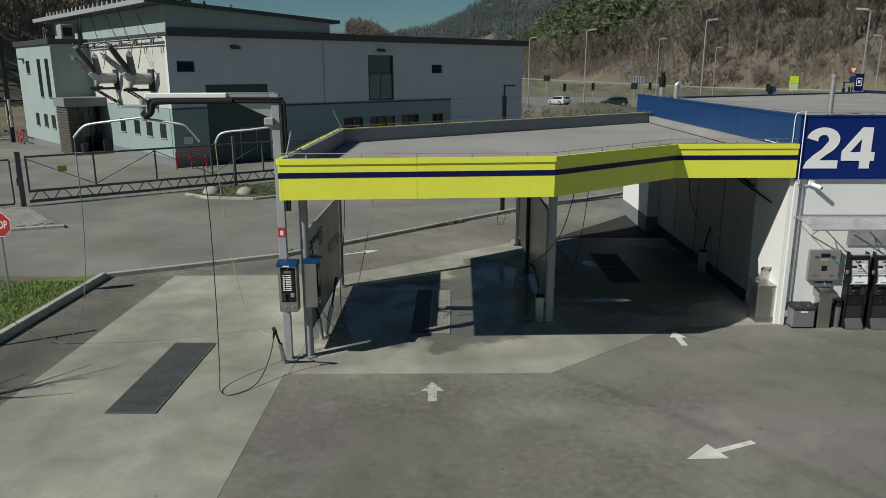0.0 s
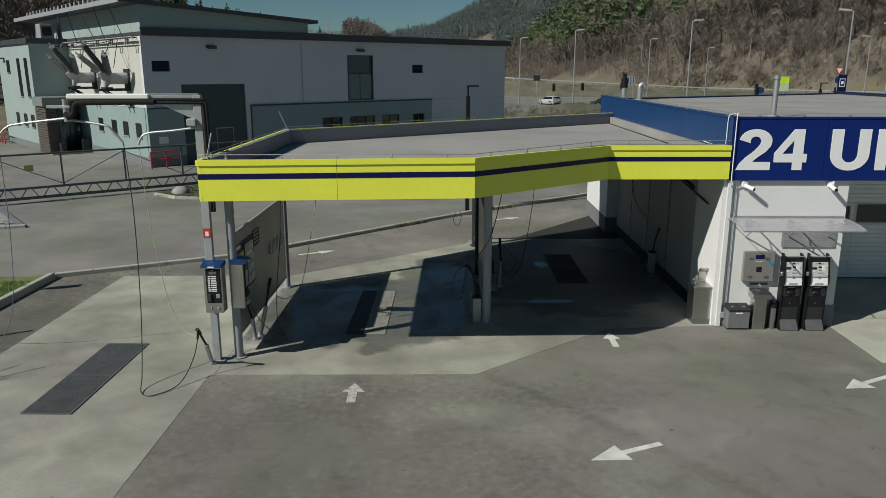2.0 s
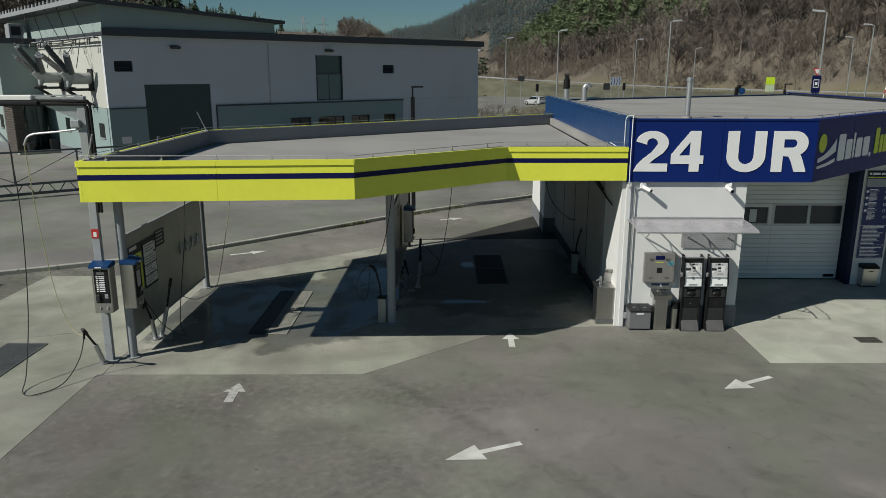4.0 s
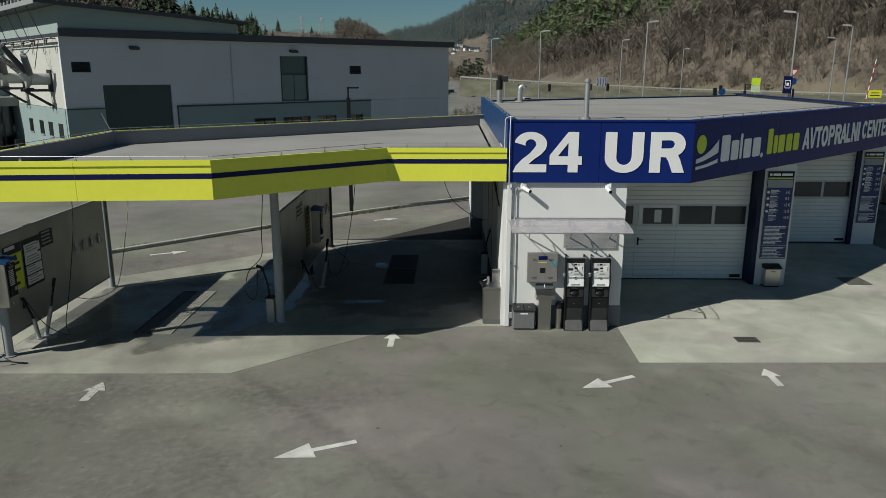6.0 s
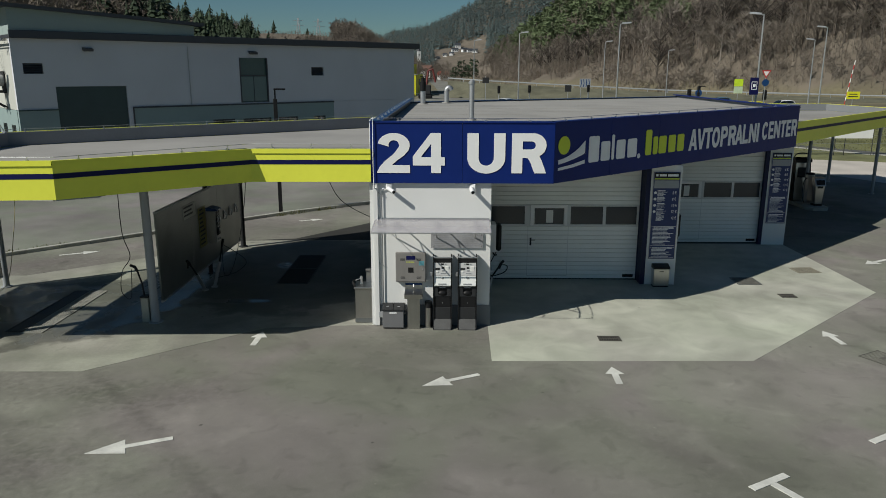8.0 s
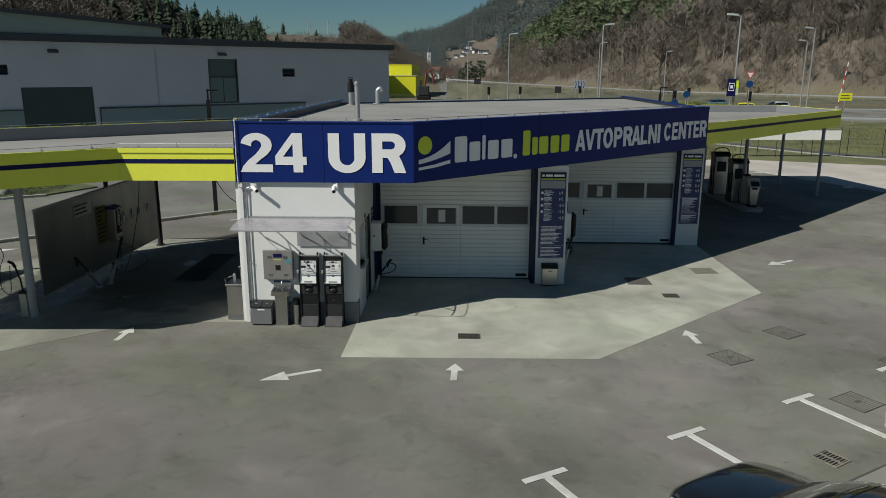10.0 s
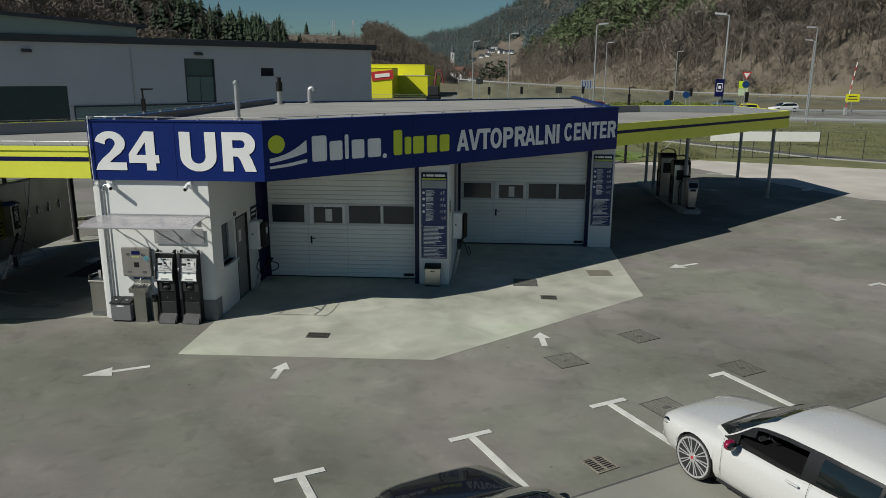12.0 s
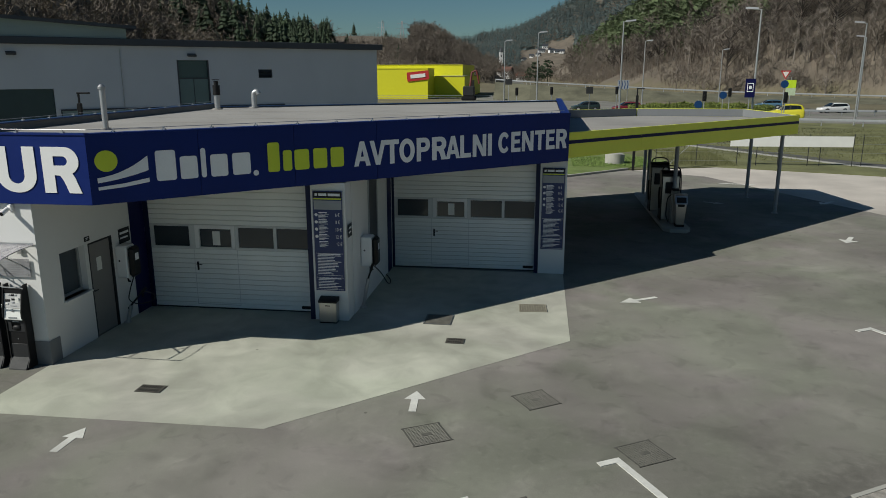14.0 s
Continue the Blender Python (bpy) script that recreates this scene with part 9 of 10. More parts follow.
def sign_post(x, y, h, plates, label, rz=0):
    s = thing("road_sign", (x, y, 0), rz, label, "road sign", "road signs")
    part("pole", Geo().cyl((0, 0, 0), (0, 0, h), 0.045, 8), M_STEEL, s)
    for i_, (shape, cz, w, hh, mat, note) in enumerate(plates):
        if shape == "box":
            part("plate", Geo().box(-w / 2, w / 2, -0.08 - 0.006 * i_, -0.05 - 0.006 * i_, cz - hh / 2, cz + hh / 2), mat, s, note)
        elif shape == "disc":
            part("plate", Geo().cyl((0, -0.08, cz), (0, -0.05, cz), w / 2, 20), mat, s, note)
        else:
            part("plate", Geo().add([(-w / 2, -0.08, cz + hh / 2), (w / 2, -0.08, cz + hh / 2), (0, -0.08, cz - hh / 2), (-w / 2, -0.05, cz + hh / 2), (w / 2, -0.05, cz + hh / 2), (0, -0.05, cz - hh / 2)], [(0, 1, 2), (3, 4, 5), (0, 1, 4, 3), (1, 2, 5, 4), (2, 0, 3, 5)]), mat, s, note)
            part("inner_face", Geo().add([(-w * 0.32, -0.084, cz + hh * 0.36), (w * 0.32, -0.084, cz + hh * 0.36), (0, -0.084, cz - hh * 0.27), (-w * 0.32, -0.081, cz + hh * 0.36), (w * 0.32, -0.081, cz + hh * 0.36), (0, -0.081, cz - hh * 0.27)], [(0, 1, 2), (3, 4, 5), (0, 1, 4, 3), (1, 2, 5, 4), (2, 0, 3, 5)]), M_PAPER, s, "white inner field")
    return s


sign_post(57.8, 127, 5.0, [("box", 3.9, 1.5, 1.2, surface("fluorescent_sheet", (0.55, 0.75, 0.03), 0.5), "fluorescent yellow green field"), ("box", 2.7, 1.5, 1.15, surface("pale_green_sheet", (0.5, 0.6, 0.4), 0.5), "pale lower field")], "large fluorescent information sign on a pole")
sign_post(42.8, 80.5, 5.8, [("tri", 5.44, 1.0, 0.85, M_RED, "red rim of the give-way triangle"), ("disc", 4.56, 0.75, 0, M_BLUE, "round blue roundabout sign")], "give-way sign above a round blue sign")
sign_post(35.9, 66.4, 5.2, [("box", 4.45, 0.78, 1.5, M_STRIPE, "navy advertising panel"), ("box", 4.5, 0.5, 0.7, M_SIGNGREY, "plain pale block"), ("box", 4.5, 0.4, 0.58, M_STRIPE, "navy inner field"), ("box", 4.5, 0.22, 0.26, M_SIGNGREY, "small pale block")], "navy advertising panel on a pole")
sign_post(34.2, 77.9, 3.1, [("disc", 2.64, 0.78, 0, M_BLUE, "round blue arrow sign")], "round blue direction sign")
sign_post(40.0, 93.5, 3.6, [("disc", 3.1, 0.85, 0, M_BLUE, "round blue arrow sign")], "round blue direction sign")
sign_post(25.2, 104, 4.0, [("box", 3.4, 0.9, 0.9, M_DARKSTEEL, "dark back of a sign")], "grey-backed traffic sign on a pole")
sign_post(14.0, 112, 5.0, [("box", 4.4, 1.0, 0.8, M_DARKSTEEL, "dark back of a sign")], "grey-backed traffic sign on a pole")
sign_post(64.0, 102, 3.2, [("box", 2.6, 1.8, 1.0, M_YBLD, "yellow direction plate"), ("box", 2.75, 1.1, 0.12, M_DARKSTEEL, "dark bar of print"), ("box", 2.42, 1.3, 0.12, M_DARKSTEEL, "dark bar of print")], "yellow direction sign beside the road")
sign_post(66.5, 96, 3.4, [("tri", 2.9, 0.9, 0.8, M_RED, "red rim of the give-way triangle")], "small give-way sign beside the road")
chev = thing("chevron_board", (32.2, 130, 0), 0, "white chevron board with blue bars on two legs", "road sign")
for xx in (-0.7, 0.7):
    part("leg", Geo().cyl((xx, 0.04, 0), (xx, 0.04, 4.5), 0.05, 8), M_STEEL, chev)
part("plate", Geo().box(-0.95, 0.95, -0.04, -0.01, 3.0, 4.5), M_PAINTED, chev)
for k in range(4):
    x = -0.72 + k * 0.46
    part("chevron", Geo().add([(x - 0.1, -0.05, 3.1), (x + 0.04, -0.05, 3.1), (x + 0.16, -0.05, 3.75), (x + 0.04, -0.05, 4.4), (x - 0.1, -0.05, 4.4), (x + 0.02, -0.05, 3.75)], [(0, 1, 2, 5), (5, 2, 3, 4)]), M_BLUE, chev, "blue chevron bar")
for tx, ty in ((20.2, 108), (29.5, 112), (36.3, 85.6), (43.4, 81.8), (15.5, 104), (42.5, 101)):
    tl = thing("traffic_light", (tx, ty, 0), 0, "black traffic signal on a grey pole", "traffic light", "traffic lights")
    part("pole", Geo().cyl((0, 0, 0), (0, 0, 3.4), 0.06, 8), M_STEEL, tl)
    part("housing", Geo().box(-0.2, 0.2, -0.2, 0.1, 2.7, 3.75, 0.04), M_BLACK, tl)
    for zz in (2.9, 3.2, 3.5):
        part("visor", Geo().cyl((0, -0.2, zz), (0, -0.32, zz), 0.12, 10), M_BLACK, tl)
bb = thing("barrier_pole", (65.6, 107, 0), 0, "red and white raised barrier pole", "barrier")
part("post", Geo().box(-0.2, 0.2, -0.2, 0.2, 0, 1.1, 0.03), M_PAINTED, bb)
for k in range(10):
    part("boom", Geo().cyl((0.08 * k, 0, 1.1 + k * 0.62), (0.08 * (k + 1), 0, 1.1 + (k + 1) * 0.62 - 0.004), 0.06, 8), M_PAPER if k % 2 else M_RED, bb)

# yellow trade hall
yh = thing("trade_hall", (-34, 168, 0), 0, "bright yellow flat-roofed trade hall", "building")
part("wall", Geo().box(0, 27.1, 0, 9.98, 0, 6.6), M_YBLD, yh, "front block")
part("wall", Geo().box(10, 34.3, 10, 22, 0, 4.9), M_YBLD, yh, "low block in the recess")
part("wall", Geo().box(0, 32.5, 22.02, 53, 0, 7.6), M_YBLD, yh, "taller rear block")
part("wall", Geo().box(32.52, 34.3, 22.02, 52, 0, 4.9), M_YBLD, yh)
part("roof_trim", Geo().box(-0.1, 27.2, -0.1, 9.9, 6.602, 6.72), M_YBLD, yh)
part("roof_trim", Geo().box(27.22, 34.4, 9.9, 21.9, 4.902, 5.0), M_KERB, yh, "pale roof edge")
part("roof_trim", Geo().box(-0.1, 32.6, 21.92, 53.1, 7.602, 7.72), M_YBLD, yh)
part("side_window", Geo().box(34.302, 34.34, 26, 34, 2.2, 3.8), M_SUBROOF, yh, "dark side windows")
part("rail", Geo().box(4, 42, -6.05, -6.0, 0.9, 0.96).box(4, 42, -6.05, -6.0, 0.45, 0.5), M_PAINTED, yh, "pale rail in front of the hall")
part("sign_plate", Geo().box(20.6, 25.6, -0.2, -0.1, 3.9, 5.9).moved(Matrix.Translation((23.6, 0, 4.9)) @ pose(0, 0, 0, 0, -6) @ Matrix.Translation((-21.8, 0, -4.9))), M_RED, yh, "tilted red sign plate")
part("sign_mark", Geo().box(21.4, 24.8, -0.3, -0.21, 4.5, 5.3).moved(Matrix.Translation((23.6, 0, 4.9)) @ pose(0, 0, 0, 0, -6) @ Matrix.Translation((-21.8, 0, -4.9))), M_PAPER, yh, "plain white block on the plate")
M_RUSTRED = surface("faded_red_paint", (0.16, 0.025, 0.022), 0.6, var=0.2)
ex = thing("excavator", (3.2, 160, 0), 0, "red and black excavator beside the yellow hall", "excavator")
part("cab", Geo().box(-1.2, 1.2, -1, 1, 0.9, 2.9, 0.15), M_DARKSTEEL, ex)
part("track", Geo().box(-1.5, 1.5, -1.2, -0.7, 0, 0.85, 0.2), M_BLACK, ex)
part("track", Geo().box(-1.5, 1.5, 0.7, 1.2, 0, 0.85, 0.2), M_BLACK, ex)
part("boom", Geo().tube([(0.2, 0, 2.4), (0.6, 0, 5.8), (1.6, 0, 6.2)], 0.22, 8), M_RUSTRED, ex)
part("stick", Geo().tube([(1.6, 0, 6.2), (2.2, 0, 3.4)], 0.18, 8), M_RUSTRED, ex)


def house(x, y, w, d, h, rz, wall, roof):
    z = float(hill_height(x, y))
    b = thing("house", (x, y, z - 0.5), rz, "small distant house with a pitched roof", "house", "village houses")
    part("wall", Geo().box(-w / 2, w / 2, -d / 2, d / 2, 0, h + 0.5), wall, b)
    part("roof", Geo().side_prism([(-d / 2 - 0.5, h + 0.4), (d / 2 + 0.5, h + 0.4), (0, h + 0.5 + d * 0.4)], -w / 2 - 0.4, w / 2 + 0.4), roof, b)
    for k in range(3):
        part("window", Geo().box(-w / 3 + k * w / 3 - 0.5, -w / 3 + k * w / 3 + 0.5, -d / 2 - 0.05, -d / 2 - 0.002, h * 0.5, h * 0.5 + 1.2), M_SUBROOF, b)
    return b


M_REDTILE = surface("red_roof_tile", (0.26, 0.06, 0.04), 0.8, var=0.15)
M_TILE = surface("brown_roof_tile", (0.12, 0.06, 0.045), 0.8, var=0.15)
for hx, hy, hw, hd, hh, hr, roofm in ((3, 510, 6, 6, 3.5, 20, M_REDTILE), (-12, 560, 12, 9, 5, -15, M_TILE), (13, 940, 8, 5, 3, 12, M_SUBROOF), (1, 925, 5, 4, 2.5, -8, M_SUBROOF), (17, 965, 7, 6, 4.5, 5, M_SUBROOF), (25, 925, 7, 5, 3, 30, M_SUBROOF), (9, 920, 5, 4, 2.5, -20, M_SUBROOF), (31, 915, 6, 4, 2.5, 15, M_SUBROOF), (-8, 915, 5, 4, 2.5, 40, M_SUBROOF), (37, 905, 6, 5, 2.5, -10, M_SUBROOF)):
    house(hx, hy, hw, hd, hh, hr, M_WHITE, roofm)

church = thing("church", (-19, 640, 0), 10, "far white church tower with a dark pointed spire", "church")
part("tower", Geo().box(-1.4, 1.4, -1.4, 1.4, 0, 22.5), M_WHITE, church)
part("spire", Geo().cyl((0, 0, 22.51), (0, 0, 27), 1.8, 8, 0.1), M_SUBROOF, church, "dark spire")
part("belfry_window", Geo().box(-0.4, 0.4, -1.46, -1.41, 18.5, 20.5), M_SUBROOF, church)
part("nave", Geo().box(-4.0, 4.0, 1.45, 17, 0, 10), M_WHITE, church)
part("nave_roof", Geo().add([(-4.5, 1.44, 10.02), (4.5, 1.44, 10.02), (0, 1.44, 16), (-4.5, 17.5, 10.02), (4.5, 17.5, 10.02), (0, 17.5, 16)], [(0, 1, 2), (3, 4, 5), (0, 2, 5, 3), (1, 2, 5, 4), (0, 1, 4, 3)]), M_TILE, church)


def pylon(x, y, h):
    z = float(hill_height(x, y))
    p = thing("power_pylon", (x, y, z - 0.5), 20, "grey lattice power pylon on the ridge", "pylon", "power pylons")
    for sx in (-1, 1):
        for sy in (-1, 1):
            part("leg", Geo().tube([(sx * 2.2, sy * 2.2, 0), (sx * 0.4, sy * 0.4, h)], 0.17, 4), M_PAINTED, p)
    for k in range(6):
        z0, z1 = h * k / 6, h * (k + 1) / 6
        w0, w1 = 2.2 - 1.8 * k / 6, 2.2 - 1.8 * (k + 1) / 6
        part("brace", Geo().tube([(-w0, -w0, z0), (w1, -w1, z1)], 0.06, 4).tube([(w0, -w0, z0), (-w1, -w1, z1)], 0.06, 4), M_PAINTED, p)
    for zz, w in ((h * 0.72, 5.5), (h * 0.9, 4.2)):
        part("cross_arm", Geo().tube([(-w, 0, zz), (w, 0, zz)], 0.1, 4), M_PAINTED, p)
    return p


pylon(-121, 640, 22)
pylon(-105, 645, 22)


# ---- cars ----
def car(name, x, y, rz, paint, label, long=4.26, tall=1.48, rich=True, mirror=None, z=0.015, open_window=False):
    """Two-box hatchback; local y runs to the nose."""
    c = thing(name, (x, y, z), rz, label, "car", "cars")
    k = long / 4.26
    RA = 0.36
    axles = (1.28 * k, -1.3 * k)
    st = np.array([(2.13, .56, .55, .60), (2.11, .66, .64, .68), (2.05, .74, .70, .745), (1.9, .82, .73, .78), (1.6, .87, .78, .84), (1.2, .893, .83, .90), (1.0, .896, .85, .92), (.6, .90, .87, .93), (0, .90, .89, .94), (-.8, .905, .93, .96), (-1.4, .905, .96, .98), (-1.8, .88, .96, .97), (-2.0, .84, .93, .94), (-2.09, .79, .86, .88), (-2.13, .72, .75, .78)])[::-1]
    sy = st[:, 0] * k
    grid = sorted(set(list(np.round(np.linspace(sy[0], sy[-1], 66), 3)) + [round(a + s * RA * q, 3) for a in axles for s in (-1, 1) for q in (1.0, 0.985, 0.95, 0.89, 0.78)]))

    def soft(v, px, py, r=0.09):
        return float(np.mean(np.interp([v - r, v - r / 2, v, v + r / 2, v + r], px, py)))

    def at(v, col):
        if abs(v) > 1.95 * k:
            return float(np.interp(v, sy, st[:, col]))
        return soft(v, sy, st[:, col])

    hz = tall / 1.48
    ring_n = None
    V, F = [], []
    for yv in grid:
        w, b, t = at(yv, 1), at(yv, 2) * hz, at(yv, 3) * hz
        zs = 0.2 + max(0, abs(yv) - 1.85 * k) * 0.5
        for a in axles:
            if abs(yv - a) < RA:
                zs = max(zs, 0.33 + math.sqrt(RA * RA - (yv - a) ** 2))
        half = [(w * 0.9, zs), (w * 0.97, max(zs, 0.3)), (w, max(zs, 0.48)), (w * 0.995, max(zs + 0.01, 0.48 + (b - 0.48) * 0.55)), (w * 0.965, b - 0.05), (w * 0.91, b), (w * 0.6, b + (t - b) * 0.75), (0, t)]
        ring = [(-px, pz) for px, pz in half] + [(px, pz) for px, pz in reversed(half[:-1])]
        V += [(px, yv, pz) for px, pz in ring]
        ring_n = len(ring)
    for i in range(len(grid) - 1):
        for j in range(ring_n - 1):
            a = i * ring_n + j
            F.append((a, a + 1, a + ring_n + 1, a + ring_n))
    F.append(tuple(range(ring_n)))
    F.append(tuple((len(grid) - 1) * ring_n + j for j in range(ring_n)))
    g = Geo()
    g.v, g.f = V, F
    body = part("body", g, paint, c, "", 50)
    part("underbody", Geo().box(-0.68, 0.68, -1.8 * k, 1.75 * k, 0.17, 0.5), M_CARTRIM, c)
    # cabin
    ty = [v * k for v in (-2.06, -1.97, -1.78, -1.25, -.6, 0.0, .35, .7, 1.14)]
    tz = [v * hz for v in (0.98, 1.2, 1.37, 1.445, 1.465, 1.445, 1.385, 1.19, .905)]
    bx = [v * k for v in (-2.04, -1.7, -.8, 0, .5, .8, 1.14)]
    bw = [.70, .79, .845, .84, .81, .76, .64]
    cg = [float(v) for v in np.round(np.linspace(-2.03 * k, 1.12 * k, 74), 4)]
    rows = []
    for yv in cg:
        b = at(yv, 2) * hz - 0.015
        t = max(b + 0.012, soft(yv, ty, tz))
        w = soft(yv, bx, bw)
        h = t - b
        half = [(w, b), (w - 0.06 * h, b + 0.25 * h), (w - 0.15 * h, b + 0.5 * h), (w - 0.27 * h, b + 0.74 * h), (w - 0.4 * h, b + 0.89 * h), ((w - 0.4 * h) * 0.68, b + 0.975 * h), ((w - 0.4 * h) * 0.34, t), (0, t + 0.008)]
        rows.append([Vector((-px, yv, pz)) for px, pz in half] + [Vector((px, yv, pz)) for px, pz in reversed(half[:-1])])
    m = len(rows[0])
    def skin(y, f, side, out):
        """Point on the cabin: y along the car, f from the waist (0) to the roof's middle (7)."""
        i = min(max((y - cg[0]) / (cg[1] - cg[0]), 0), len(cg) - 1.001)
        i0, j0 = int(i), min(int(f), 6)
        u, w = i - i0, f - j0
        p = (rows[i0][j0] * (1 - u) + rows[i0 + 1][j0] * u) * (1 - w) + (rows[i0][j0 + 1] * (1 - u) + rows[i0 + 1][j0 + 1] * u) * w
        n = Vector((p.x, 0.35 * p.y if y > 0.3 * k else 0, (p.z - 0.75) * 0.9)).normalized()
        p = p + n * out
        return Vector((p.x * (1 if side < 0 else -1), p.y, p.z))

    POST_Y, POST_F = [0.28, 0.45, 0.62, 0.8, 0.95, 1.08], [4.5, 3.7, 2.75, 1.7, 0.8, 0.15]

    def f_post(y):
        return float(np.interp(y / k, POST_Y, POST_F))

    def f_top(y):
        """Upper edge of the side windows."""
        return max(0.0, min(3.1, f_post(y) - 0.5, float(np.interp(y / k, [-1.74, -1.68, -1.5], [0.05, 2.5, 3.1]))))

    shell = Geo()
    for i in range(len(rows) - 1):
        y0, y1 = cg[i], cg[i + 1]
        inside = rich and open_window and -0.4 * k < y0 and y1 < 0.8 * k
        for j in range(m - 1):
            if inside and j < 3 and j + 1 <= min(f_top(y0), f_top(y1)) + 0.02:
                continue
            shell.add([rows[i][j], rows[i][j + 1], rows[i + 1][j + 1], rows[i + 1][j]], [(0, 1, 2, 3)])
    part("roof", shell, paint, c, "", 60, True)

    def patch(name, ys, lo, hi, side, out, mat, label, nf=9):
        g = Geo()
        vs = [skin(y, lo(y) + (hi(y) - lo(y)) * q / (nf - 1), side, out) for y in ys for q in range(nf)]
        g.add(vs, [(a_ * nf + b_, a_ * nf + b_ + 1, (a_ + 1) * nf + b_ + 1, (a_ + 1) * nf + b_) for a_ in range(len(ys) - 1) for b_ in range(nf - 1)])
        return part(name, g, mat, c, label, 70, True)

    def sweep(name, fs, y0, y1, side, out, mat, label, ny=10):
        """Patch whose ends run on two curves y0(f), y1(f)."""
        g = Geo()
        vs = [skin((y0(f) + (y1(f) - y0(f)) * q / (ny - 1)) * k, f, side, out) for f in fs for q in range(ny)]
        g.add(vs, [(a_ * ny + b_, a_ * ny + b_ + 1, (a_ + 1) * ny + b_ + 1, (a_ + 1) * ny + b_) for a_ in range(len(fs) - 1) for b_ in range(ny - 1)])
        return part(name, g, mat, c, label, 70, True)

    def y_nose(f):
        return float(np.interp(f, [1.45, 2.0, 2.75, 4.0, 5.5, 7.0], [0.85, 0.94, 1.01, 1.08, 1.112, 1.12]))

    def y_brow(f):
        return float(np.interp(f, POST_F[::-1], POST_Y[::-1]))

    if rich:
        lining = Geo()
        lining.v = [(v_[0] * 0.975, v_[1], v_[2] - 0.018) for v_ in shell.v]
        lining.f = list(shell.f)
        part("headlining", lining, M_CARTRIM, c, "black headlining", 60, True)
    for s in (-1, 1):
        sweep("windscreen", list(np.linspace(1.45, 7, 26)), lambda f: y_nose(f) - 0.02, lambda f: min(y_brow(f), y_nose(f) - 0.02), s, 0.006, M_TINT, "dark windscreen", 14)
        sweep("scuttle", list(np.linspace(1.45, 7, 26)), y_nose, lambda f: max(y_nose(f) - 0.14 * min(1.0, 0.1 + (f - 1.45) / 2.5), min(y_brow(f), y_nose(f)) - 0.01), s, 0.008, M_CARTRIM, "black scuttle below the windscreen", 4)
        patch("rear_window", list(np.linspace(-2.0 * k, -1.82 * k, 8)), lambda y: 3.4, lambda y: 7.0, s, 0.006, M_TINT, "dark rear window")
        # black surround, then the panes just inside it
        for b0, b1 in ((-1.73, -1.6), (-0.56, -0.36), (0.62, 0.95)):
            patch("window_surround", list(np.linspace(b0 * k, b1 * k, 14)), lambda y: 0.3, lambda y: max(0.31, f_top(y) + 0.1), s, 0.007, M_CARTRIM, "black window surround", 6)
        patch("window_surround", list(np.linspace(-1.72 * k, 0.93 * k, 60)), lambda y: max(0.3, f_top(y) - 0.3), lambda y: max(0.34, f_top(y) + 0.14), s, 0.008, M_CARTRIM, "black window surround", 4)
        patch("window_surround", list(np.linspace(-1.72 * k, 0.95 * k, 40)), lambda y: 0.3, lambda y: 0.52, s, 0.009, M_CARTRIM, "black window surround", 3)
        patch("window_surround", list(np.linspace(0.4 * k, 0.66 * k, 14)), lambda y: min(1.95, f_top(y)), lambda y: f_top(y) + 0.1, s, 0.0065, M_CARTRIM, "black window surround", 5)
        patch("window_surround", list(np.linspace(-1.3 * k, -1.26 * k, 3)), lambda y: 0.4, lambda y: f_top(y), s, 0.009, M_CARTRIM, "black window bar", 6)
        patch("side_window", list(np.linspace(-1.66 * k, -0.44 * k, 22)), lambda y: 0.32, lambda y: max(0.34, f_top(y) - 0.08), s, 0.005, M_TINT, "dark side window")
        if not (rich and open_window and s < 0):
            patch("side_window", list(np.linspace(-0.44 * k, 0.8 * k, 18)), lambda y: 0.32, lambda y: max(0.34, f_top(y) - 0.08), s, 0.005, M_TINT, "dark side window")
    # cabin floor, dashboard, seats
    part("interior", Geo().prism([(-0.6, 0.98 * k), (0.6, 0.98 * k), (0.675, 0.9 * k), (0.735, 0.7 * k), (0.785, 0.4 * k), (0.81, 0), (0.81, -1.2 * k), (0.68, -1.9 * k), (-0.68, -1.9 * k), (-0.81, -1.2 * k), (-0.81, 0), (-0.785, 0.4 * k), (-0.735, 0.7 * k), (-0.675, 0.9 * k)], 0.86 * hz, 0.965 * hz), M_CARTRIM, c, "black cabin interior")
    if rich:
        for s in (-1, 1):
            part("seat_back", Geo().box(s * 0.36 - 0.22, s * 0.36 + 0.22, -0.5 * k, -0.36 * k, 0.96, 1.26, 0.05), M_CARTRIM, c)
        wheel_pts = [(-0.38 + 0.17 * math.cos(q * 0.3927), 0.32 * k + 0.06 * math.sin(q * 0.3927), 1.04 + 0.13 * math.sin(q * 0.3927)) for q in range(17)]
        part("steering_wheel", Geo().tube(wheel_pts, 0.014, 6), M_DARKSTEEL, c)
        part("dashboard", Geo().side_prism([(0.36 * k, 0.97), (0.42 * k, 1.05), (0.8 * k, 1.03), (0.9 * k, 0.97)], -0.68, 0.68), M_DARKSTEEL, c, "dark dashboard")
        for s in (-1, 1):
            part("dial", Geo().cyl((s * 0.5, 0.365 * k, 1.0), (s * 0.5, 0.35 * k, 1.0), 0.04, 12), M_STEEL, c)
        part("gear_lever", Geo().tube([(0, 0.1 * k, 0.97), (0, 0.08 * k, 1.06)], 0.02, 8), M_STEEL, c)
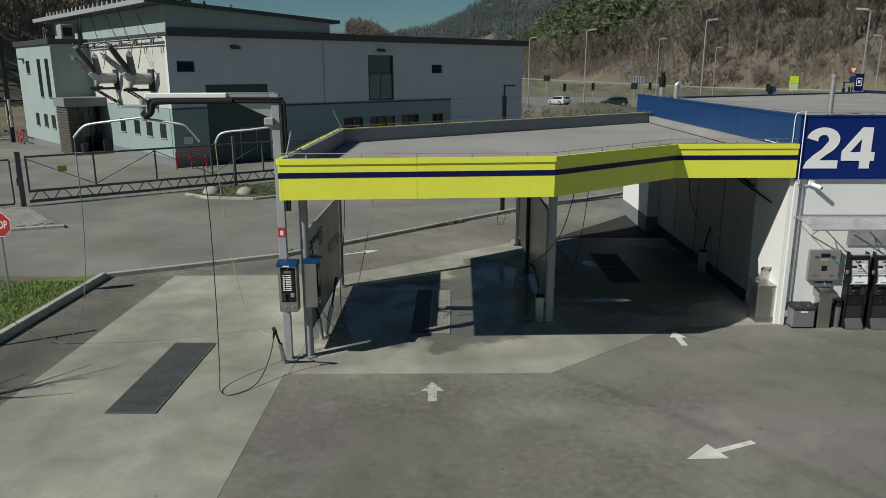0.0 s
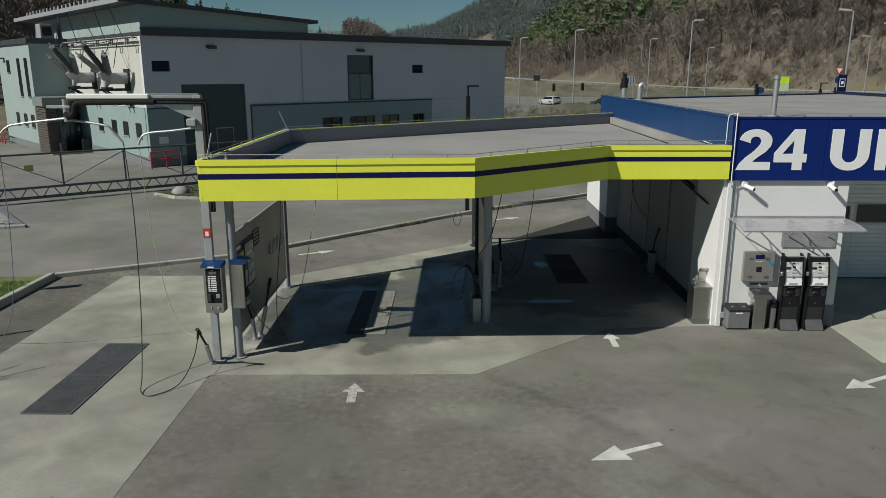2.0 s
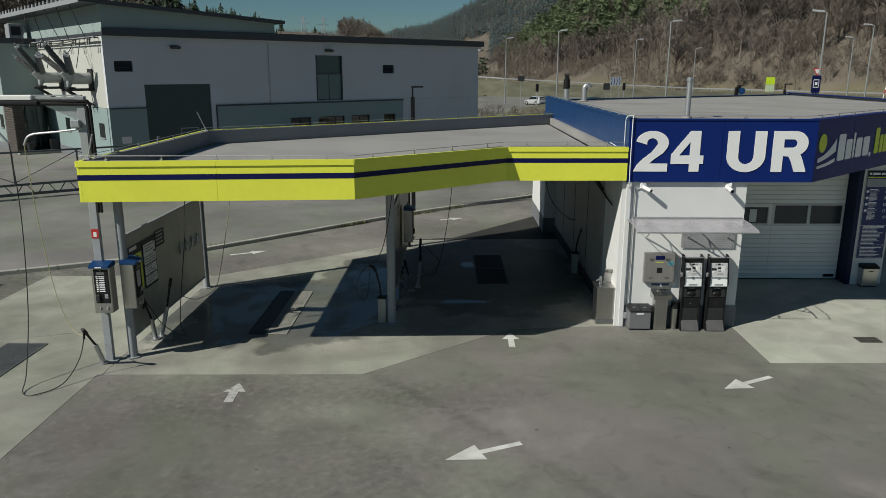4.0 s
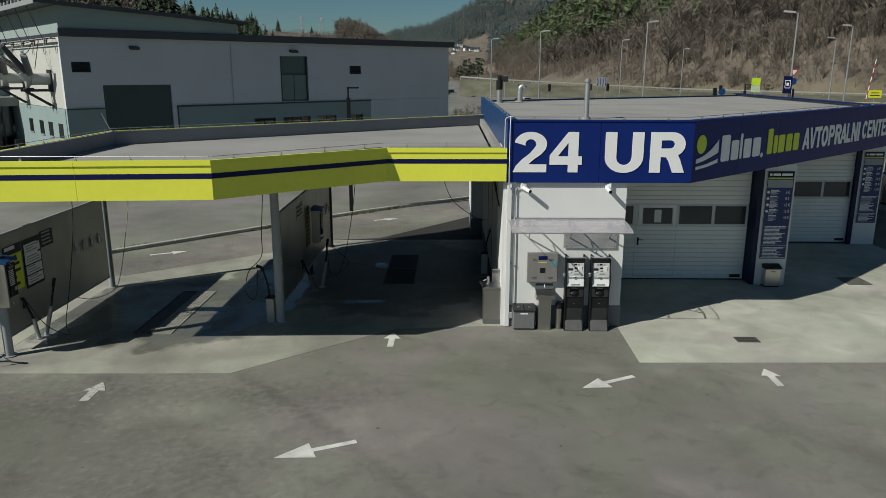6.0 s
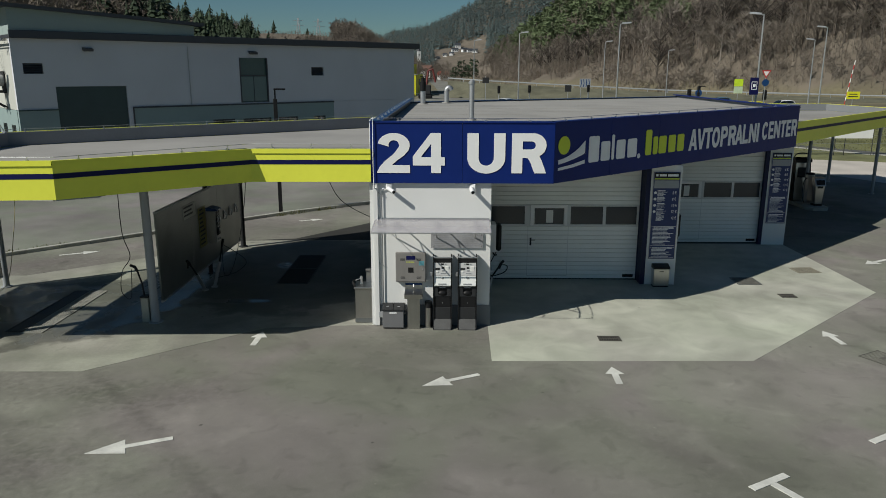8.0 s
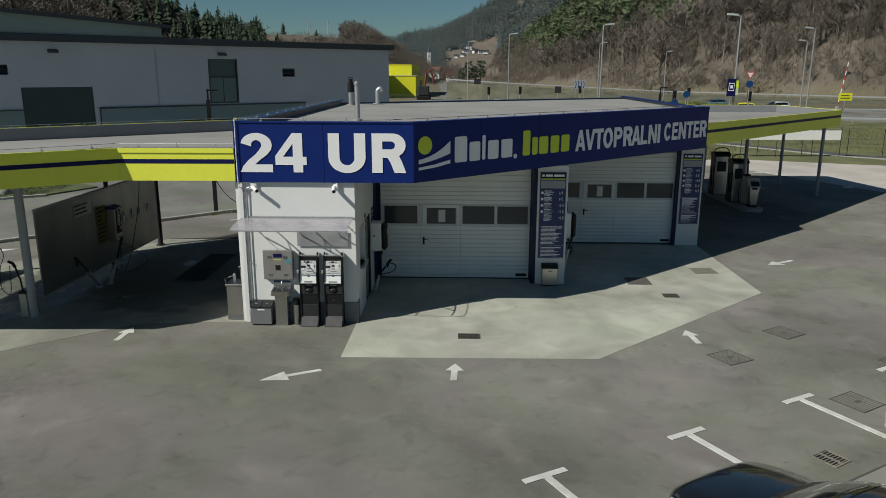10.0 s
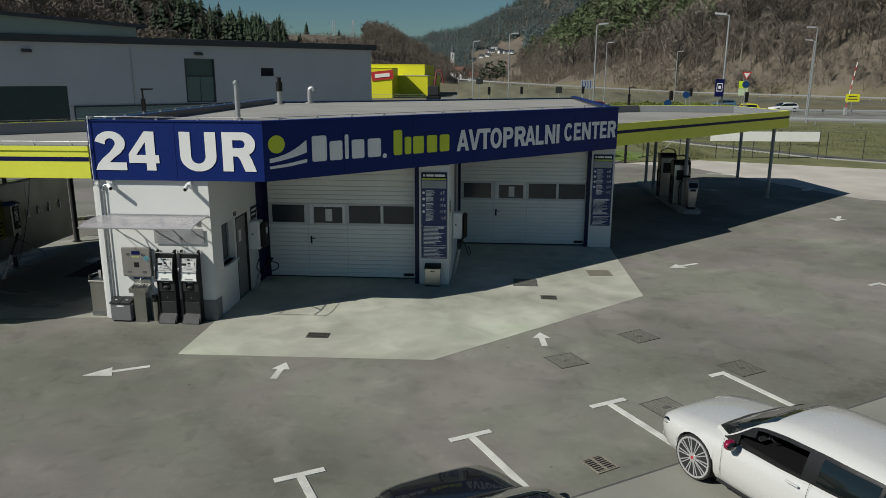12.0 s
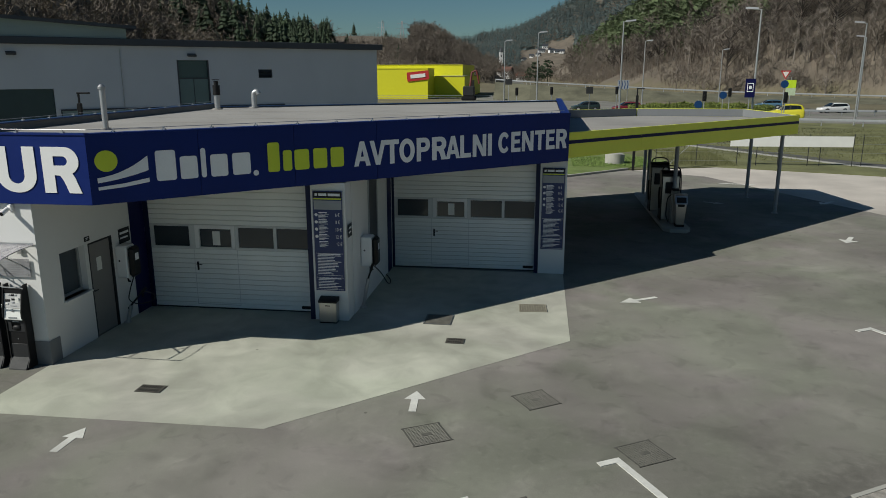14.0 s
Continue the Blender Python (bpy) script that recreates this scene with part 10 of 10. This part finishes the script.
    # wheels
    for a in axles:
        for s in (-1, 1):
            wx = s * 0.78
            tg = Geo().tube([(wx - s * 0.1, a, 0.33), (wx - s * 0.09, a, 0.33), (wx + s * 0.085, a, 0.33), (wx + s * 0.1, a, 0.33)], 0.325, 28)
            wheel = part("wheel", tg, M_TYRE, c, "black tyre")
            part("well", Geo().box(wx - s * 0.35 if s > 0 else wx + 0.06, wx - 0.06 if s > 0 else wx - s * 0.35, a - 0.34, a + 0.34, 0.3, 0.68), M_CARTRIM, c)
            part("rim_dish", Geo().cyl((wx + s * 0.101, a, 0.33), (wx + s * 0.104, a, 0.33), 0.264, 24), M_DARKSTEEL, wheel)
            if rich:
                lip = Geo()
                for q in range(24):
                    a0, a1 = 6.28318 * q / 24, 6.28318 * (q + 1) / 24
                    pts = [(r * math.cos(an), r * math.sin(an)) for an in (a0, a1) for r in (0.27, 0.298)]
                    lip.add([(wx + s * 0.11, a + p[0], 0.33 + p[1]) for p in pts] + [(wx + s * 0.1, a + p[0], 0.33 + p[1]) for p in pts], [(0, 1, 3, 2), (4, 5, 7, 6), (0, 2, 6, 4), (1, 3, 7, 5)])
                part("rim_lip", lip, M_ALLOY, wheel, "polished rim lip")
                for q in range(20):
                    an = 6.28318 * (q // 2) / 10 + (0.1 if q % 2 else -0.1)
                    d = Vector((0, math.cos(an), math.sin(an)))
                    o = Vector((0, -math.sin(an), math.cos(an)))
                    ctr = Vector((wx + s * 0.112, a, 0.33))
                    pts = [ctr + d * 0.05 + o * 0.006, ctr + d * 0.272 + o * 0.008, ctr + d * 0.272 - o * 0.008, ctr + d * 0.05 - o * 0.006]
                    back = [p - Vector((s * 0.012, 0, 0)) for p in pts]
                    part("spoke", Geo().add(pts + back, [(0, 1, 2, 3), (4, 5, 6, 7), (0, 1, 5, 4), (1, 2, 6, 5), (2, 3, 7, 6), (3, 0, 4, 7)]), M_ALLOY, wheel)
                part("hub", Geo().cyl((wx + s * 0.1, a, 0.33), (wx + s * 0.116, a, 0.33), 0.062, 16), M_ALLOY, wheel)
                part("hub_cap", Geo().cyl((wx + s * 0.117, a, 0.33), (wx + s * 0.125, a, 0.33), 0.024, 14), M_RED, wheel, "red hub cap")
            else:
                part("rim", Geo().cyl((wx + s * 0.104, a, 0.33), (wx + s * 0.115, a, 0.33), 0.2, 10), M_ALLOY, wheel)
    if rich:
        for s in (-1, 1):
            part("headlight", Geo().ball((s * 0.755, 1.88 * k, 0.65 * hz - 0.012), 0.066, 0.14, 0.05, 16, 10), M_TINT, c, "dark almond headlight")
            part("lamp_bulb", Geo().ball((s * 0.778, 1.9 * k, 0.656 * hz - 0.012), 0.05, 0.09, 0.032, 12, 8), M_ALLOY, c)
            mr = part("mirror", Geo().ball((s * 0.97, 0.6 * k, 0.95 * hz), 0.1, 0.07, 0.075, 16, 10), mirror or paint, c, "red door mirror" if mirror else "")
            part("mirror_glass", Geo().ball((s * 0.975, 0.565 * k, 0.945 * hz), 0.085, 0.05, 0.062, 14, 8), M_TINT, mr)
            part("mirror_foot", Geo().tube([(s * 0.83, 0.64 * k, 0.89 * hz), (s * 0.95, 0.62 * k, 0.91 * hz)], 0.025, 8), M_CARTRIM, c)
            part("door_handle", Geo().box(s * 0.905, s * 0.935, -0.4 * k, -0.22 * k, 0.78, 0.805, 0.008), paint, c)
            part("side_skirt", Geo().box(s * 0.78, s * 0.85, -0.9 * k, 0.88 * k, 0.17, 0.205, 0.01), M_CARTRIM, c)
            for yy in (0.78, -0.5):
                part("door_gap", Geo().tube([(s * 0.906, yy * k, 0.26), (s * 0.911, yy * k, 0.5), (s * 0.9035, yy * k, 0.74), (s * 0.878, (yy - 0.02) * k, 0.92)], 0.0022, 5), M_CARTRIM, c)
        part("grille", Geo().box(-0.42, 0.42, 2.08 * k, 2.14 * k, 0.34, 0.44, 0.02), M_CARTRIM, c)
        part("grille", Geo().box(-0.34, 0.34, 2.075 * k, 2.125 * k, 0.55, 0.6, 0.01), M_CARTRIM, c)
    part("tail_light", Geo().box(-0.78, -0.5, -2.1 * k, -2.04 * k, 0.72, 0.84, 0.02), M_RED, c)
    part("tail_light", Geo().box(0.5, 0.78, -2.1 * k, -2.04 * k, 0.72, 0.84, 0.02), M_RED, c)
    return c


CAR_TURN = 30.7
car("parked_car", 20.4, 8.45, CAR_TURN, M_CARWHITE, "glossy white coupe with red mirrors and polished wheels", tall=1.37, mirror=M_MIRROR_RED, open_window=True)
car("parked_car", 16.4, 5.95, CAR_TURN, M_CARBLACK, "glossy black hatchback with tinted glass", long=4.3, tall=1.44)
FAR = [("dark_green_paint", (0.02, 0.035, 0.03), 25.5, 118, 100, "dark green car on the main road"),
       ("dark_red_paint", (0.16, 0.012, 0.02), 31.5, 117, 95, "dark red car on the main road"),
       ("white_paint", (0.7, 0.7, 0.7), 60.5, 116, 100, "white car on the main road"),
       ("blue_paint", (0.06, 0.13, 0.2), 55, 128, 80, "pale blue car on the main road"),
       ("yellow_paint", (0.55, 0.5, 0.03), 49.0, 99.5, 75, "bright yellow van on the main road"),
       ("silver_paint", (0.45, 0.46, 0.47), 17.5, 123, 30, "silver car on the main road")]
for nm, col, fx, fy, fr, lab in FAR:
    car("road_car", fx, fy, fr, surface(nm, col, 0.3, coat=1.0, var=0.03, bump=0.0), lab, tall=1.95 if "van" in lab else 1.48, rich=False, z=-0.016)
